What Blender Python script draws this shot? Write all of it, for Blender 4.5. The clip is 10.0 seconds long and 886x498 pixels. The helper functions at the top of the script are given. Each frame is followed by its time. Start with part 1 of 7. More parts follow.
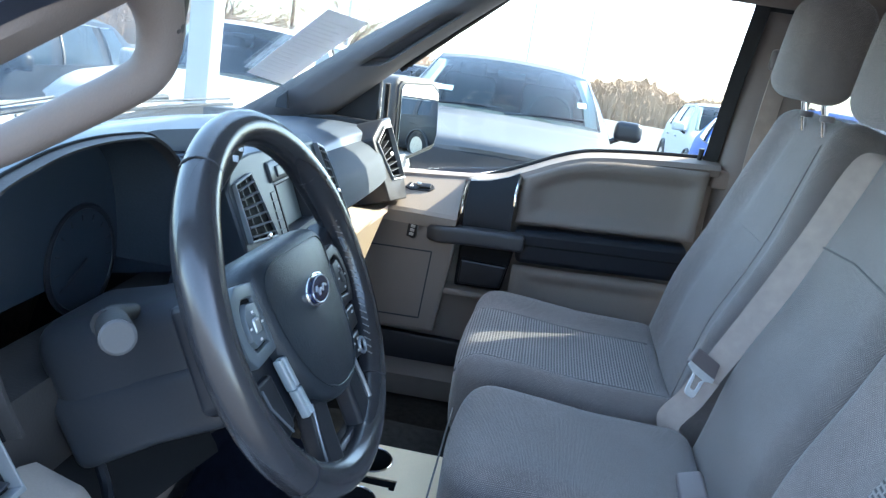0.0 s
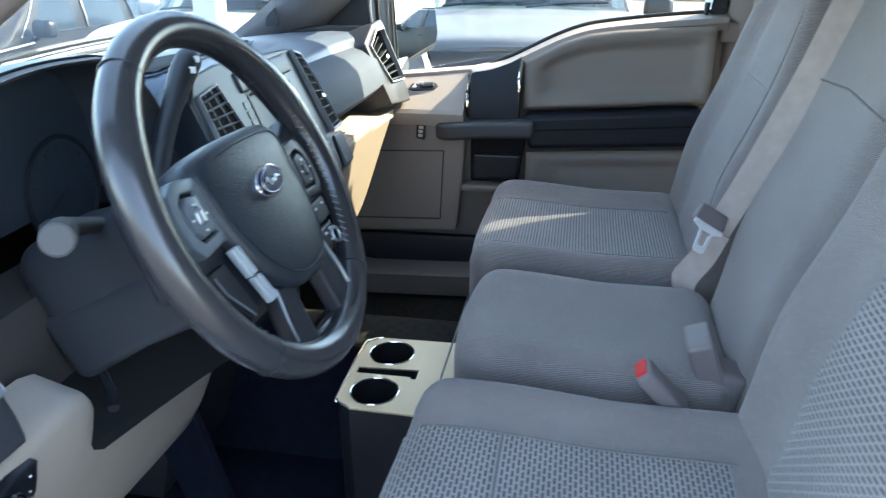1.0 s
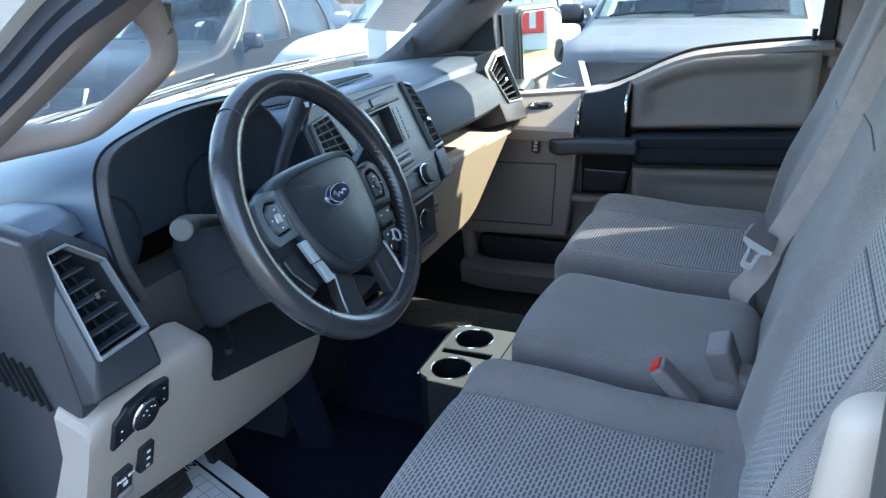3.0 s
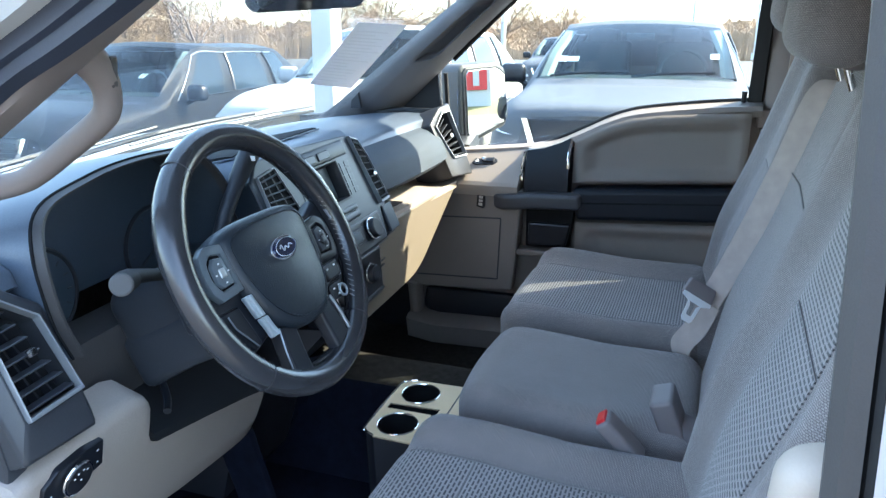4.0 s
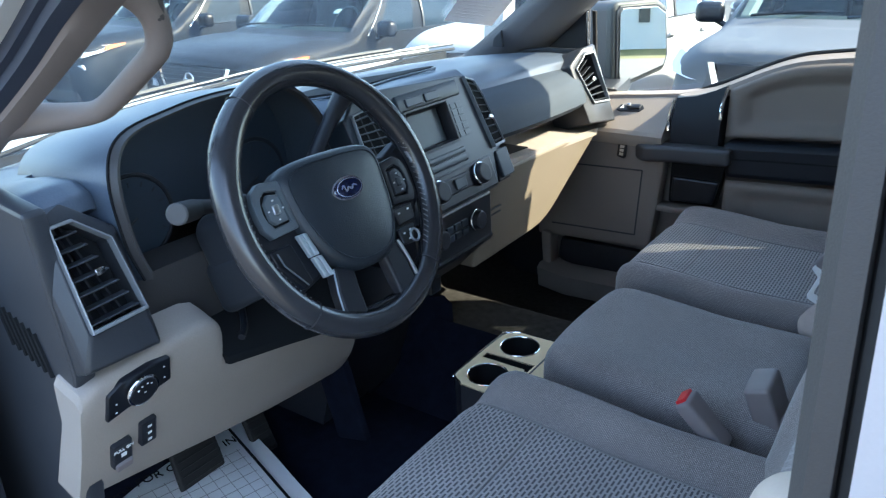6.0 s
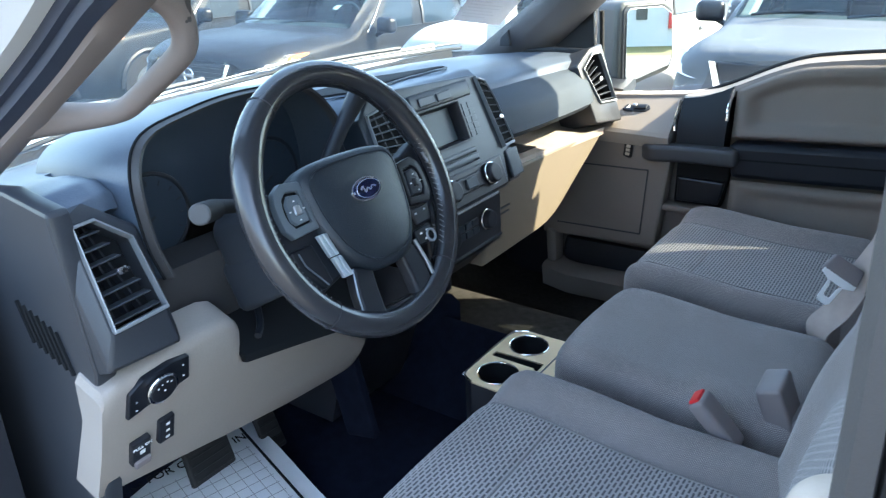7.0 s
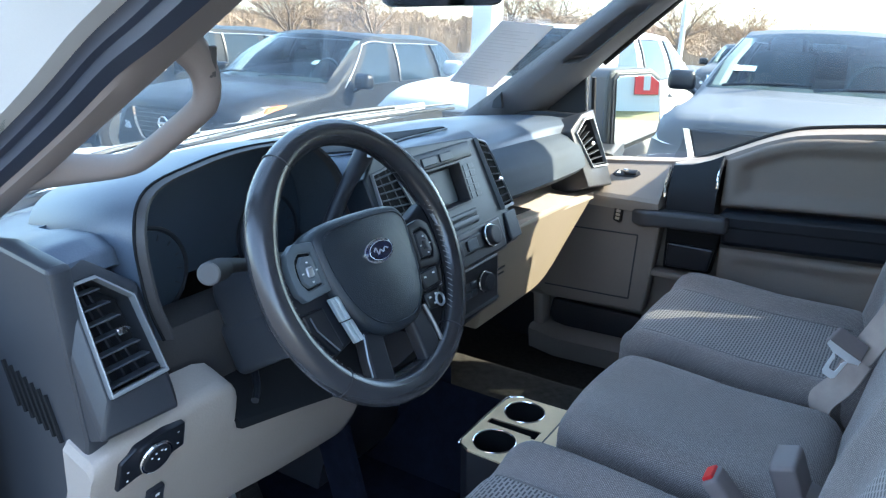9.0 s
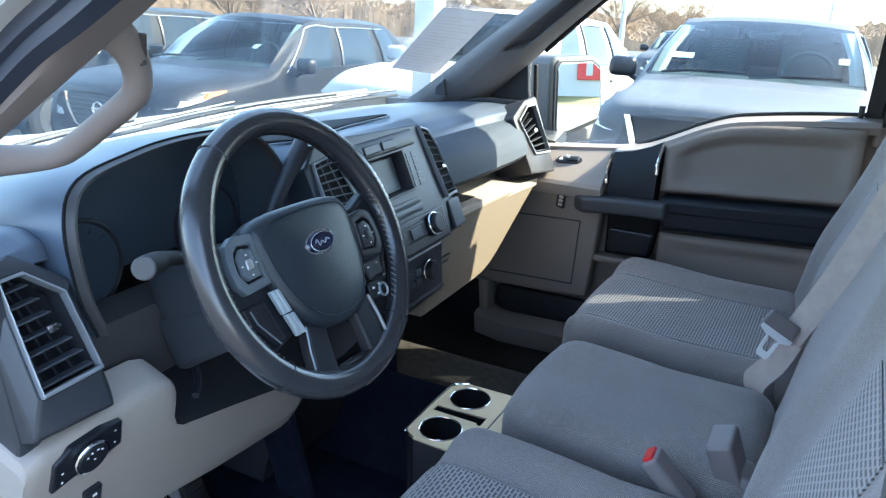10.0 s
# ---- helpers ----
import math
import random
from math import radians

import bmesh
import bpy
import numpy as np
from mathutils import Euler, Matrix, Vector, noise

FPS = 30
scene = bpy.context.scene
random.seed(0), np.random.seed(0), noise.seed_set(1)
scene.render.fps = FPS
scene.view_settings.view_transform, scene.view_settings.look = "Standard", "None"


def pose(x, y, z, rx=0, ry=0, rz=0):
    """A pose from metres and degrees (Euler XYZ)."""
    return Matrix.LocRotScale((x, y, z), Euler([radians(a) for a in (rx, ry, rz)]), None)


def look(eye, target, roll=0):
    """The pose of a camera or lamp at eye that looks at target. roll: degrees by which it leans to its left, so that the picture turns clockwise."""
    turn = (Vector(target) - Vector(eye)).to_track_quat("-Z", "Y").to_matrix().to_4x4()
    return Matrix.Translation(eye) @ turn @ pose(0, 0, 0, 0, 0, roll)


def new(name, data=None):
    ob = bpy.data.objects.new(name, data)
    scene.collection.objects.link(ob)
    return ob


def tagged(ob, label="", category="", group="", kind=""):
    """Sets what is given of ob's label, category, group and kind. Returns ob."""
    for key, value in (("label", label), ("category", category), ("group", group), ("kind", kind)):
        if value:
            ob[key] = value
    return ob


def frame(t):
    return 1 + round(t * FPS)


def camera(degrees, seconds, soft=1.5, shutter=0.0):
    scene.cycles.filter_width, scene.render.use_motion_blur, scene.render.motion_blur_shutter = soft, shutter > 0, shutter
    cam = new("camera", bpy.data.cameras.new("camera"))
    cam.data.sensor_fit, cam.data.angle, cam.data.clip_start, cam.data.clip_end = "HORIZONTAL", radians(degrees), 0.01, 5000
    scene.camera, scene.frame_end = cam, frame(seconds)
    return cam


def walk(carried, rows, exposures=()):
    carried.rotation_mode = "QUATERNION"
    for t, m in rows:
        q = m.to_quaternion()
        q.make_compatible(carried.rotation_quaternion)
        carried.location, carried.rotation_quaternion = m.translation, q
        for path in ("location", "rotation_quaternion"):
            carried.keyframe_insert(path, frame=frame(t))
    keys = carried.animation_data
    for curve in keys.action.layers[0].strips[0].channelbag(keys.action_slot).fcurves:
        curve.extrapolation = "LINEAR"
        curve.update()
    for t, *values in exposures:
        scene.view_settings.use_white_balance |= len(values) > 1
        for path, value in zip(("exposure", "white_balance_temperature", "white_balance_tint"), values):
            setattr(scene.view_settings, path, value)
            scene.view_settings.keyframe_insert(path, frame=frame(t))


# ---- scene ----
cam = camera(60.4, 10.0, soft=1.25, shutter=0.3)
# the truck stands on a slightly sloping lot: all of its parts are built square to it and leaned as one
TRUCK = Matrix.Translation((0, 0, 0.05)) @ pose(0, 0, 0, 3.1, 0, 0)
ROWS = [
    (0, (0.2, -1.248, 1.599), (0.0, 0.69, 1.148), 9.2),
    (0.5, (0.169, -1.23, 1.555), (-0.031, 0.696, 1.053), 6.7),
    (1, (0.313, -1.245, 1.565), (-0.011, 0.609, 0.89), 0.4),
    (1.5, (0.502, -1.265, 1.609), (0.017, 0.596, 1.06), 1.2),
    (2, (0.58, -1.292, 1.625), (-0.247, 0.468, 1.156), -0.7),
    (2.5, (0.544, -1.349, 1.617), (-0.297, 0.363, 1.018), 0.0),
    (2.7, (0.554, -1.384, 1.641), (-0.265, 0.309, 0.961), -0.8),
    (3.8, (0.566, -1.42, 1.649), (-0.087, 0.381, 1.074), -0.5),
    (4, (0.559, -1.408, 1.648), (-0.096, 0.404, 1.11), 0.1),
    (4.5, (0.623, -1.365, 1.659), (-0.167, 0.407, 1.172), 0.3),
    (5, (0.728, -1.301, 1.657), (-0.23, 0.366, 1.106), 0.1),
    (5.5, (0.718, -1.275, 1.646), (-0.34, 0.3, 1.013), -0.4),
    (6.8, (0.652, -1.305, 1.644), (-0.409, 0.237, 0.94), 0.4),
    (7, (0.666, -1.306, 1.653), (-0.391, 0.244, 0.96), 0.4),
    (7.5, (0.697, -1.291, 1.66), (-0.332, 0.292, 1.002), 0.1),
    (8, (0.683, -1.3, 1.662), (-0.339, 0.317, 1.08), 1.3),
    (8.5, (0.637, -1.291, 1.648), (-0.392, 0.342, 1.126), 2.1),
    (9, (0.593, -1.315, 1.655), (-0.416, 0.32, 1.101), 2.7),
    (9.5, (0.584, -1.315, 1.651), (-0.342, 0.362, 1.075), 2.6),
    (10, (0.595, -1.308, 1.66), (-0.287, 0.39, 1.076), 3.2),
]
EXPOSURES = [(t, e, k, 4) for t, e, k in ((0.0, 2.95, 5900), (0.5, 3.0, 6050), (1.0, 3.06, 6350), (1.5, 3.16, 6150), (2.0, 2.88, 5900), (2.5, 2.75, 5900), (4.0, 2.88, 6000), (4.5, 2.68, 5900), (5.0, 2.45, 5900), (5.5, 2.40, 5900), (7.0, 2.94, 6150), (7.5, 2.97, 6200), (8.0, 2.90, 6150), (8.5, 2.75, 5900), (9.5, 2.84, 5900), (10.0, 2.85, 5900))]
walk(cam, [(t, look(eye, target, roll)) for t, eye, target, roll in ROWS], EXPOSURES)

# ---- light ----
SUN_ELEV, SUN_AZ = 40.0, 64.0    # degrees; azimuth of the sun counted from +y towards +x
world = bpy.data.worlds.new("sky")
scene.world = world
world.use_nodes = True
wn = world.node_tree
sky = wn.nodes.new("ShaderNodeTexSky")
sky.sky_type, sky.sun_disc = "NISHITA", False
sky.sun_elevation, sky.sun_rotation = radians(SUN_ELEV), radians(SUN_AZ)
sky.air_density, sky.dust_density, sky.ozone_density = 1.0, 1.6, 1.0
sky_fill = wn.nodes.new("ShaderNodeMix")
sky_fill.data_type, sky_fill.blend_type = "RGBA", "ADD"
sky_fill.inputs[0].default_value = 1.0
sky_fill.inputs[7].default_value = (0.50, 0.56, 0.66, 1)    # even pale fill added over the sky, brightens the dim interior
wn.links.new(sky.outputs[0], sky_fill.inputs[6])
wn.links.new(sky_fill.outputs[2], wn.nodes["Background"].inputs[0])
wn.nodes["Background"].inputs[1].default_value = 0.15
sun_data = bpy.data.lights.new("sun", "SUN")
sun_data.energy, sun_data.angle, sun_data.color = 3.2, radians(0.5), (1.0, 0.85, 0.62)
sun = new("sun", sun_data)
sun_from = Vector((math.sin(radians(SUN_AZ)) * math.cos(radians(SUN_ELEV)), math.cos(radians(SUN_AZ)) * math.cos(radians(SUN_ELEV)), math.sin(radians(SUN_ELEV))))
sun.matrix_world = look(sun_from * 30, (0, 0, 0))

# ---- materials ----
def material(name, color, rough=0.6, metal=0.0, vary=0.15, scale=6.0, grain=0.0, grain_scale=400.0, spec=0.5, coat=0.0, dirt=0.0):
    """Principled surface: two scales of noise in the colour, fine relief, and dust that lightens it in patches."""
    m = bpy.data.materials.new(name)
    m.use_nodes = True
    t = m.node_tree
    bsdf = t.nodes["Principled BSDF"]
    coord = t.nodes.new("ShaderNodeTexCoord")
    n1, n2 = t.nodes.new("ShaderNodeTexNoise"), t.nodes.new("ShaderNodeTexNoise")
    n1.inputs["Scale"].default_value, n1.inputs["Detail"].default_value = scale, 5
    n2.inputs["Scale"].default_value, n2.inputs["Detail"].default_value = grain_scale, 2
    t.links.new(coord.outputs["Object"], n1.inputs["Vector"])
    t.links.new(coord.outputs["Object"], n2.inputs["Vector"])
    add = t.nodes.new("ShaderNodeMath")
    add.operation = "MULTIPLY_ADD"
    t.links.new(n2.outputs["Fac"], add.inputs[0])
    add.inputs[1].default_value = 0.5
    t.links.new(n1.outputs["Fac"], add.inputs[2])
    ramp = t.nodes.new("ShaderNodeValToRGB")
    c = Vector(color)
    ramp.color_ramp.elements[0].position, ramp.color_ramp.elements[1].position = 0.45, 1.05
    ramp.color_ramp.elements[0].color = (*(c * (1 - vary)), 1)
    ramp.color_ramp.elements[1].color = (*[min(1.0, v * (1 + vary) + dirt) for v in c], 1)
    t.links.new(add.outputs[0], ramp.inputs[0])
    t.links.new(ramp.outputs[0], bsdf.inputs["Base Color"])
    rr = t.nodes.new("ShaderNodeMapRange")
    rr.inputs["To Min"].default_value, rr.inputs["To Max"].default_value = max(0.02, rough - 0.08), min(1.0, rough + 0.08)
    t.links.new(n1.outputs["Fac"], rr.inputs["Value"])
    t.links.new(rr.outputs[0], bsdf.inputs["Roughness"])
    bsdf.inputs["Metallic"].default_value = metal
    bsdf.inputs["Specular IOR Level"].default_value = spec
    bsdf.inputs["Coat Weight"].default_value = coat
    bsdf.inputs["Coat Roughness"].default_value = 0.06
    if grain:
        bump = t.nodes.new("ShaderNodeBump")
        bump.inputs["Strength"].default_value, bump.inputs["Distance"].default_value = grain, 0.0008
        t.links.new(n2.outputs["Fac"], bump.inputs["Height"])
        t.links.new(bump.outputs[0], bsdf.inputs["Normal"])
    return m


def leather_grain(m, scale=320.0, strength=0.35):
    """Pebbled grain from cells, over what the material has."""
    t = m.node_tree
    bsdf = t.nodes["Principled BSDF"]
    v = t.nodes.new("ShaderNodeTexVoronoi")
    v.feature = "SMOOTH_F1"
    v.inputs["Scale"].default_value = scale
    coord = t.nodes.new("ShaderNodeTexCoord")
    t.links.new(coord.outputs["Object"], v.inputs["Vector"])
    bump = t.nodes.new("ShaderNodeBump")
    bump.invert = True
    bump.inputs["Strength"].default_value, bump.inputs["Distance"].default_value = strength, 0.0007
    t.links.new(v.outputs["Distance"], bump.inputs["Height"])
    t.links.new(bump.outputs[0], bsdf.inputs["Normal"])
    return m


def weave(name, dark, light, along, across, lift=0.5, stagger=0.5, fill=0.55, vary=0.25, sunk=False):
    """Woven cloth: short threads in staggered rows; along and across are the thread's length and the rows' spacing in metres."""
    m = bpy.data.materials.new(name)
    m.use_nodes = True
    t = m.node_tree
    bsdf = t.nodes["Principled BSDF"]
    uv = t.nodes.new("ShaderNodeUVMap")
    uv.uv_map = "weave"
    brick = t.nodes.new("ShaderNodeTexBrick")
    brick.offset, brick.squash = stagger, 1.0
    brick.inputs["Scale"].default_value = 1.0
    brick.inputs["Brick Width"].default_value, brick.inputs["Row Height"].default_value = along, across
    brick.inputs["Mortar Size"].default_value = across * (1 - fill) * 0.5
    brick.inputs["Mortar Smooth"].default_value = 0.4
    brick.inputs["Color1"].default_value = (*light, 1)
    brick.inputs["Color2"].default_value = (*[v * (1 - vary) for v in light], 1)
    brick.inputs["Mortar"].default_value = (*dark, 1)
    t.links.new(uv.outputs[0], brick.inputs["Vector"])
    noise_tex = t.nodes.new("ShaderNodeTexNoise")
    noise_tex.inputs["Scale"].default_value, noise_tex.inputs["Detail"].default_value = 9.0, 4
    coord = t.nodes.new("ShaderNodeTexCoord")
    t.links.new(coord.outputs["Object"], noise_tex.inputs["Vector"])
    mix = t.nodes.new("ShaderNodeMix")
    mix.data_type, mix.blend_type = "RGBA", "MULTIPLY"
    mr = t.nodes.new("ShaderNodeMapRange")
    mr.inputs["To Min"].default_value, mr.inputs["To Max"].default_value = 0.75, 1.2
    t.links.new(noise_tex.outputs["Fac"], mr.inputs["Value"])
    mix.inputs[0].default_value = 1.0
    t.links.new(brick.outputs["Color"], mix.inputs[6])
    t.links.new(mr.outputs[0], mix.inputs[7])
    t.links.new(mix.outputs[2], bsdf.inputs["Base Color"])
    bsdf.inputs["Roughness"].default_value = 0.9
    bsdf.inputs["Specular IOR Level"].default_value = 0.2
    bsdf.inputs["Sheen Weight"].default_value = 0.25
    bsdf.inputs["Sheen Roughness"].default_value = 0.5
    bump = t.nodes.new("ShaderNodeBump")
    bump.invert = not sunk
    bump.inputs["Strength"].default_value, bump.inputs["Distance"].default_value = lift, 0.0012
    t.links.new(brick.outputs["Fac"], bump.inputs["Height"])
    t.links.new(bump.outputs[0], bsdf.inputs["Normal"])
    return m


def glass(name, tint=(0.9, 0.95, 0.95), dust=0.0, rough=0.0):
    """Thin pane: mostly clear, with the gloss of glass; a translucent film can stand in for glare haze."""
    m = bpy.data.materials.new(name)
    m.use_nodes = True
    t = m.node_tree
    t.nodes.remove(t.nodes["Principled BSDF"])
    clear, gloss, mix, lw, power = (t.nodes.new(k) for k in ("ShaderNodeBsdfTransparent", "ShaderNodeBsdfGlossy", "ShaderNodeMixShader", "ShaderNodeLayerWeight", "ShaderNodeMath"))
    clear.inputs[0].default_value = (*tint, 1)
    gloss.inputs["Roughness"].default_value = rough
    lw.inputs["Blend"].default_value = 0.5
    power.operation = "POWER"
    power.inputs[1].default_value = 4.5
    t.links.new(lw.outputs["Facing"], power.inputs[0])
    amount = t.nodes.new("ShaderNodeMath")
    amount.operation = "MULTIPLY_ADD"
    amount.inputs[1].default_value, amount.inputs[2].default_value = 0.8, 0.03
    t.links.new(power.outputs[0], amount.inputs[0])
    t.links.new(amount.outputs[0], mix.inputs[0])
    t.links.new(clear.outputs[0], mix.inputs[1])
    t.links.new(gloss.outputs[0], mix.inputs[2])
    last = mix
    if dust:
        film, over, spots = (t.nodes.new(k) for k in ("ShaderNodeBsdfTranslucent", "ShaderNodeMixShader", "ShaderNodeTexNoise"))
        film.inputs[0].default_value = (0.85, 0.85, 0.82, 1)
        spots.inputs["Scale"].default_value, spots.inputs["Detail"].default_value = 5.0, 6
        amount2 = t.nodes.new("ShaderNodeMath")
        amount2.operation = "MULTIPLY"
        amount2.inputs[1].default_value = dust * 2
        t.links.new(spots.outputs["Fac"], amount2.inputs[0])
        t.links.new(amount2.outputs[0], over.inputs[0])
        t.links.new(mix.outputs[0], over.inputs[1])
        t.links.new(film.outputs[0], over.inputs[2])
        last = over
    t.links.new(last.outputs[0], t.nodes["Material Output"].inputs[0])
    return m


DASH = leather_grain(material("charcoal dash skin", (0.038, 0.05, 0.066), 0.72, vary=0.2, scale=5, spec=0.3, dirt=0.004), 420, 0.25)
# lighter and bluer than DASH: the sky's sheen is put into the colour
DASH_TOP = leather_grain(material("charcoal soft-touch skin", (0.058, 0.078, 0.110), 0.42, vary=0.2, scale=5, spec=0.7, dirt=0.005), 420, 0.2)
# near-black with the footwell's shade put into the colour
FLOOR_SHADE = material("jet black floor covering", (0.007, 0.009, 0.017), 0.95, vary=0.3, scale=40, grain=0.6, grain_scale=500, spec=0.05)
HARD_BLACK = material("black hard plastic", (0.011, 0.013, 0.019), 0.48, vary=0.25, scale=9, grain=0.2)
SATIN_BLACK = material("satin black plastic", (0.008, 0.010, 0.015), 0.36, vary=0.2, scale=12)
DARK_GREY = material("dark grey painted plastic", (0.030, 0.034, 0.042), 0.42, vary=0.15, scale=8, grain=0.1)
DOOR_BLACK = material("blue-black door plastic", (0.006, 0.009, 0.015), 0.45, vary=0.2, scale=10, spec=0.3)
STACK = material("metallic slate plastic", (0.034, 0.044, 0.056), 0.38, vary=0.1, scale=14, metal=0.2)
TRIM_GREY = leather_grain(material("grey moulded trim", (0.205, 0.178, 0.160), 0.62, vary=0.08, scale=4, spec=0.35, dirt=0.006), 380, 0.3)
TRIM_LIGHT = leather_grain(material("light grey moulded trim", (0.30, 0.265, 0.238), 0.6, vary=0.07, scale=4, spec=0.35, dirt=0.006), 380, 0.3)
# darker copy of PILLAR: the passenger side's shade is put into the colour
PILLAR_SHADED = material("slate grey pillar cover", (0.145, 0.143, 0.150), 0.6, vary=0.1, scale=5, grain=0.3, grain_scale=700)
PILLAR = material("grey pillar trim", (0.215, 0.178, 0.162), 0.7, vary=0.08, scale=5, grain=0.3, grain_scale=700)
LEATHER = leather_grain(material("black wheel leather", (0.028, 0.029, 0.034), 0.24, vary=0.08, scale=2, spec=0.8), 700, 0.04)
AIRBAG = leather_grain(material("black airbag cover", (0.018, 0.024, 0.032), 0.36, vary=0.15, scale=10), 850, 0.6)
PAD_SLATE = material("slate blue spoke pad", (0.135, 0.16, 0.18), 0.36, vary=0.08, scale=14, metal=0.2)
ROCKER = material("pale blue silver", (0.50, 0.57, 0.62), 0.32, metal=0.5, vary=0.05, scale=20)
EDGE_SILVER = material("dull silver paint", (0.30, 0.33, 0.36), 0.38, metal=0.7, vary=0.06, scale=20)
SILVER = material("satin silver paint", (0.5, 0.51, 0.52), 0.3, metal=0.85, vary=0.05, scale=20)
VENT_RIM = material("satin vent rim", (0.25, 0.27, 0.29), 0.38, metal=0.35, vary=0.06, scale=20)
CHROME = material("chrome", (0.85, 0.86, 0.87), 0.08, metal=1.0, vary=0.02)
STEEL = material("bright steel", (0.62, 0.63, 0.65), 0.22, metal=1.0, vary=0.06, scale=30)
EMBLEM_BLUE = material("emblem blue enamel", (0.004, 0.010, 0.055), 0.15, vary=0.05, coat=1.0)
WHITE_MARK = material("white print", (0.75, 0.76, 0.76), 0.6, vary=0.03)
SCREEN = material("dull screen glass", (0.115, 0.145, 0.155), 0.35, vary=0.05, spec=0.25)
CLOTH = weave("grey seat cloth", (0.147, 0.129, 0.125), (0.368, 0.322, 0.309), 0.0031, 0.0023, lift=0.45, fill=0.55)
CLOTH_INSERT = weave("patterned seat cloth", (0.315, 0.287, 0.280), (0.085, 0.080, 0.083), 0.0150, 0.0064, lift=0.7, fill=0.38, vary=0.15, sunk=True)
STITCH = material("grey thread", (0.2, 0.2, 0.2), 0.8, vary=0.1)
WEBBING = material("taupe belt webbing", (0.40, 0.335, 0.30), 0.75, vary=0.12, scale=40, grain=0.5, grain_scale=1200)
BELT_GREY = material("grey buckle plastic", (0.19, 0.165, 0.168), 0.5, vary=0.06)
GLOVE = leather_grain(material("grey glovebox trim", (0.168, 0.144, 0.112), 0.6, vary=0.07, scale=4, spec=0.3), 380, 0.3)
FASCIA = leather_grain(material("dark taupe fascia", (0.042, 0.040, 0.041), 0.55, vary=0.1), 380, 0.3)
# sunlight on the side cover is put into this pale warm colour
COVER_SUNLIT = material("pale beige plastic", (0.48, 0.40, 0.33), 0.55, vary=0.06, scale=6, grain=0.2)
CAP_GREY = material("grey stalk cap", (0.055, 0.056, 0.060), 0.5, vary=0.08)
# pale warm colour stands in for sunlight that misses the plate
CUP_SUNLIT = leather_grain(material("tan cup plate", (0.80, 0.64, 0.40), 0.45, vary=0.06, scale=8, spec=0.4), 380, 0.15)
RED = material("red release button", (0.62, 0.02, 0.025), 0.35, vary=0.05)
CARPET = material("black carpet", (0.03, 0.029, 0.027), 0.95, vary=0.4, scale=60, grain=0.9, grain_scale=900, spec=0.1)
RUBBER = material("black rubber", (0.012, 0.012, 0.013), 0.7, vary=0.2, scale=20, grain=0.3)
PAPER = material("white paper", (0.72, 0.72, 0.74), 0.8, vary=0.05, scale=8)
PAPER_BACK = material("back of printed paper", (0.78, 0.76, 0.76), 0.8, vary=0.06, scale=8)
PAPER_BACK.node_tree.nodes["Principled BSDF"].inputs["Transmission Weight"].default_value = 0.35
PRINT_GREY = material("faint print", (0.34, 0.33, 0.34), 0.8, vary=0.1)
SHOW_THROUGH = material("print showing through", (0.69, 0.672, 0.672), 0.8, vary=0.1)
B_TRIM = material("dark pillar trim", (0.070, 0.064, 0.062), 0.6, vary=0.1, scale=5, grain=0.3, grain_scale=700)
# the body's white, darkened: the jamb's shade is put into the colour
JAMB_SHADED = material("white jamb paint", (0.56, 0.51, 0.51), 0.5, vary=0.04, scale=3, spec=0.3)
# for print, and put into hollows such as vent throats as their shade
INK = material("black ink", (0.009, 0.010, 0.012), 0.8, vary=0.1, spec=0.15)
HEADLINER = material("grey headliner cloth", (0.3, 0.28, 0.262), 0.9, vary=0.06, grain=0.4, grain_scale=800)
WHITE_PAINT = material("white body paint", (0.64, 0.635, 0.62), 0.35, vary=0.03, scale=2, coat=0.25)
GLASS = glass("clear glass", (0.93, 0.96, 0.95))
# its film lightens the view beyond, standing in for veiling glare
VEILED_GLASS = glass("dusty windshield glass", (0.92, 0.95, 0.94), 0.008)
DARK_GLASS = glass("privacy glass", (0.52, 0.55, 0.56))
# reflects less than MIRROR, so that the cab in it shows darker
DARK_MIRROR = material("dimming mirror glass", (0.26, 0.29, 0.33), 0.02, metal=1.0, vary=0.0)
MIRROR = material("mirror silver", (0.9, 0.92, 0.92), 0.02, metal=1.0, vary=0.0)
GAUGE = material("black gauge face", (0.034, 0.048, 0.068), 0.35, vary=0.1, coat=0.4)
TRAY_BLACK = material("matt black liner", (0.014, 0.016, 0.021), 0.85, vary=0.2, scale=20, grain=0.3, spec=0.12)
# paler and less metallic than STEEL: its shine is put into the colour
LATCH = material("bright zinc plate", (0.82, 0.83, 0.84), 0.35, metal=0.25, vary=0.05, scale=30)
MIRROR.node_tree.links.remove(MIRROR.node_tree.nodes["Principled BSDF"].inputs["Roughness"].links[0])
MIRROR.node_tree.nodes["Principled BSDF"].inputs["Roughness"].default_value = 0.0
AMBER = material("amber lens", (0.75, 0.2, 0.02), 0.2, vary=0.05, coat=0.7)
LENS = material("clear headlamp lens", (0.62, 0.64, 0.66), 0.22, vary=0.1, coat=1.0)
ASPHALT = material("asphalt", (0.085, 0.084, 0.082), 0.9, vary=0.35, scale=0.8, grain=0.8, grain_scale=60)
# the reflected sky's blue is put into the rubber's colour
SEAL = material("dark blue-black door seal", (0.030, 0.036, 0.056), 0.5, vary=0.2, scale=12)
SHELL_GREY = material("grey mirror shell", (0.060, 0.064, 0.064), 0.6, vary=0.08, scale=8)
TYRE = material("tyre rubber", (0.014, 0.014, 0.015), 0.85, vary=0.2)
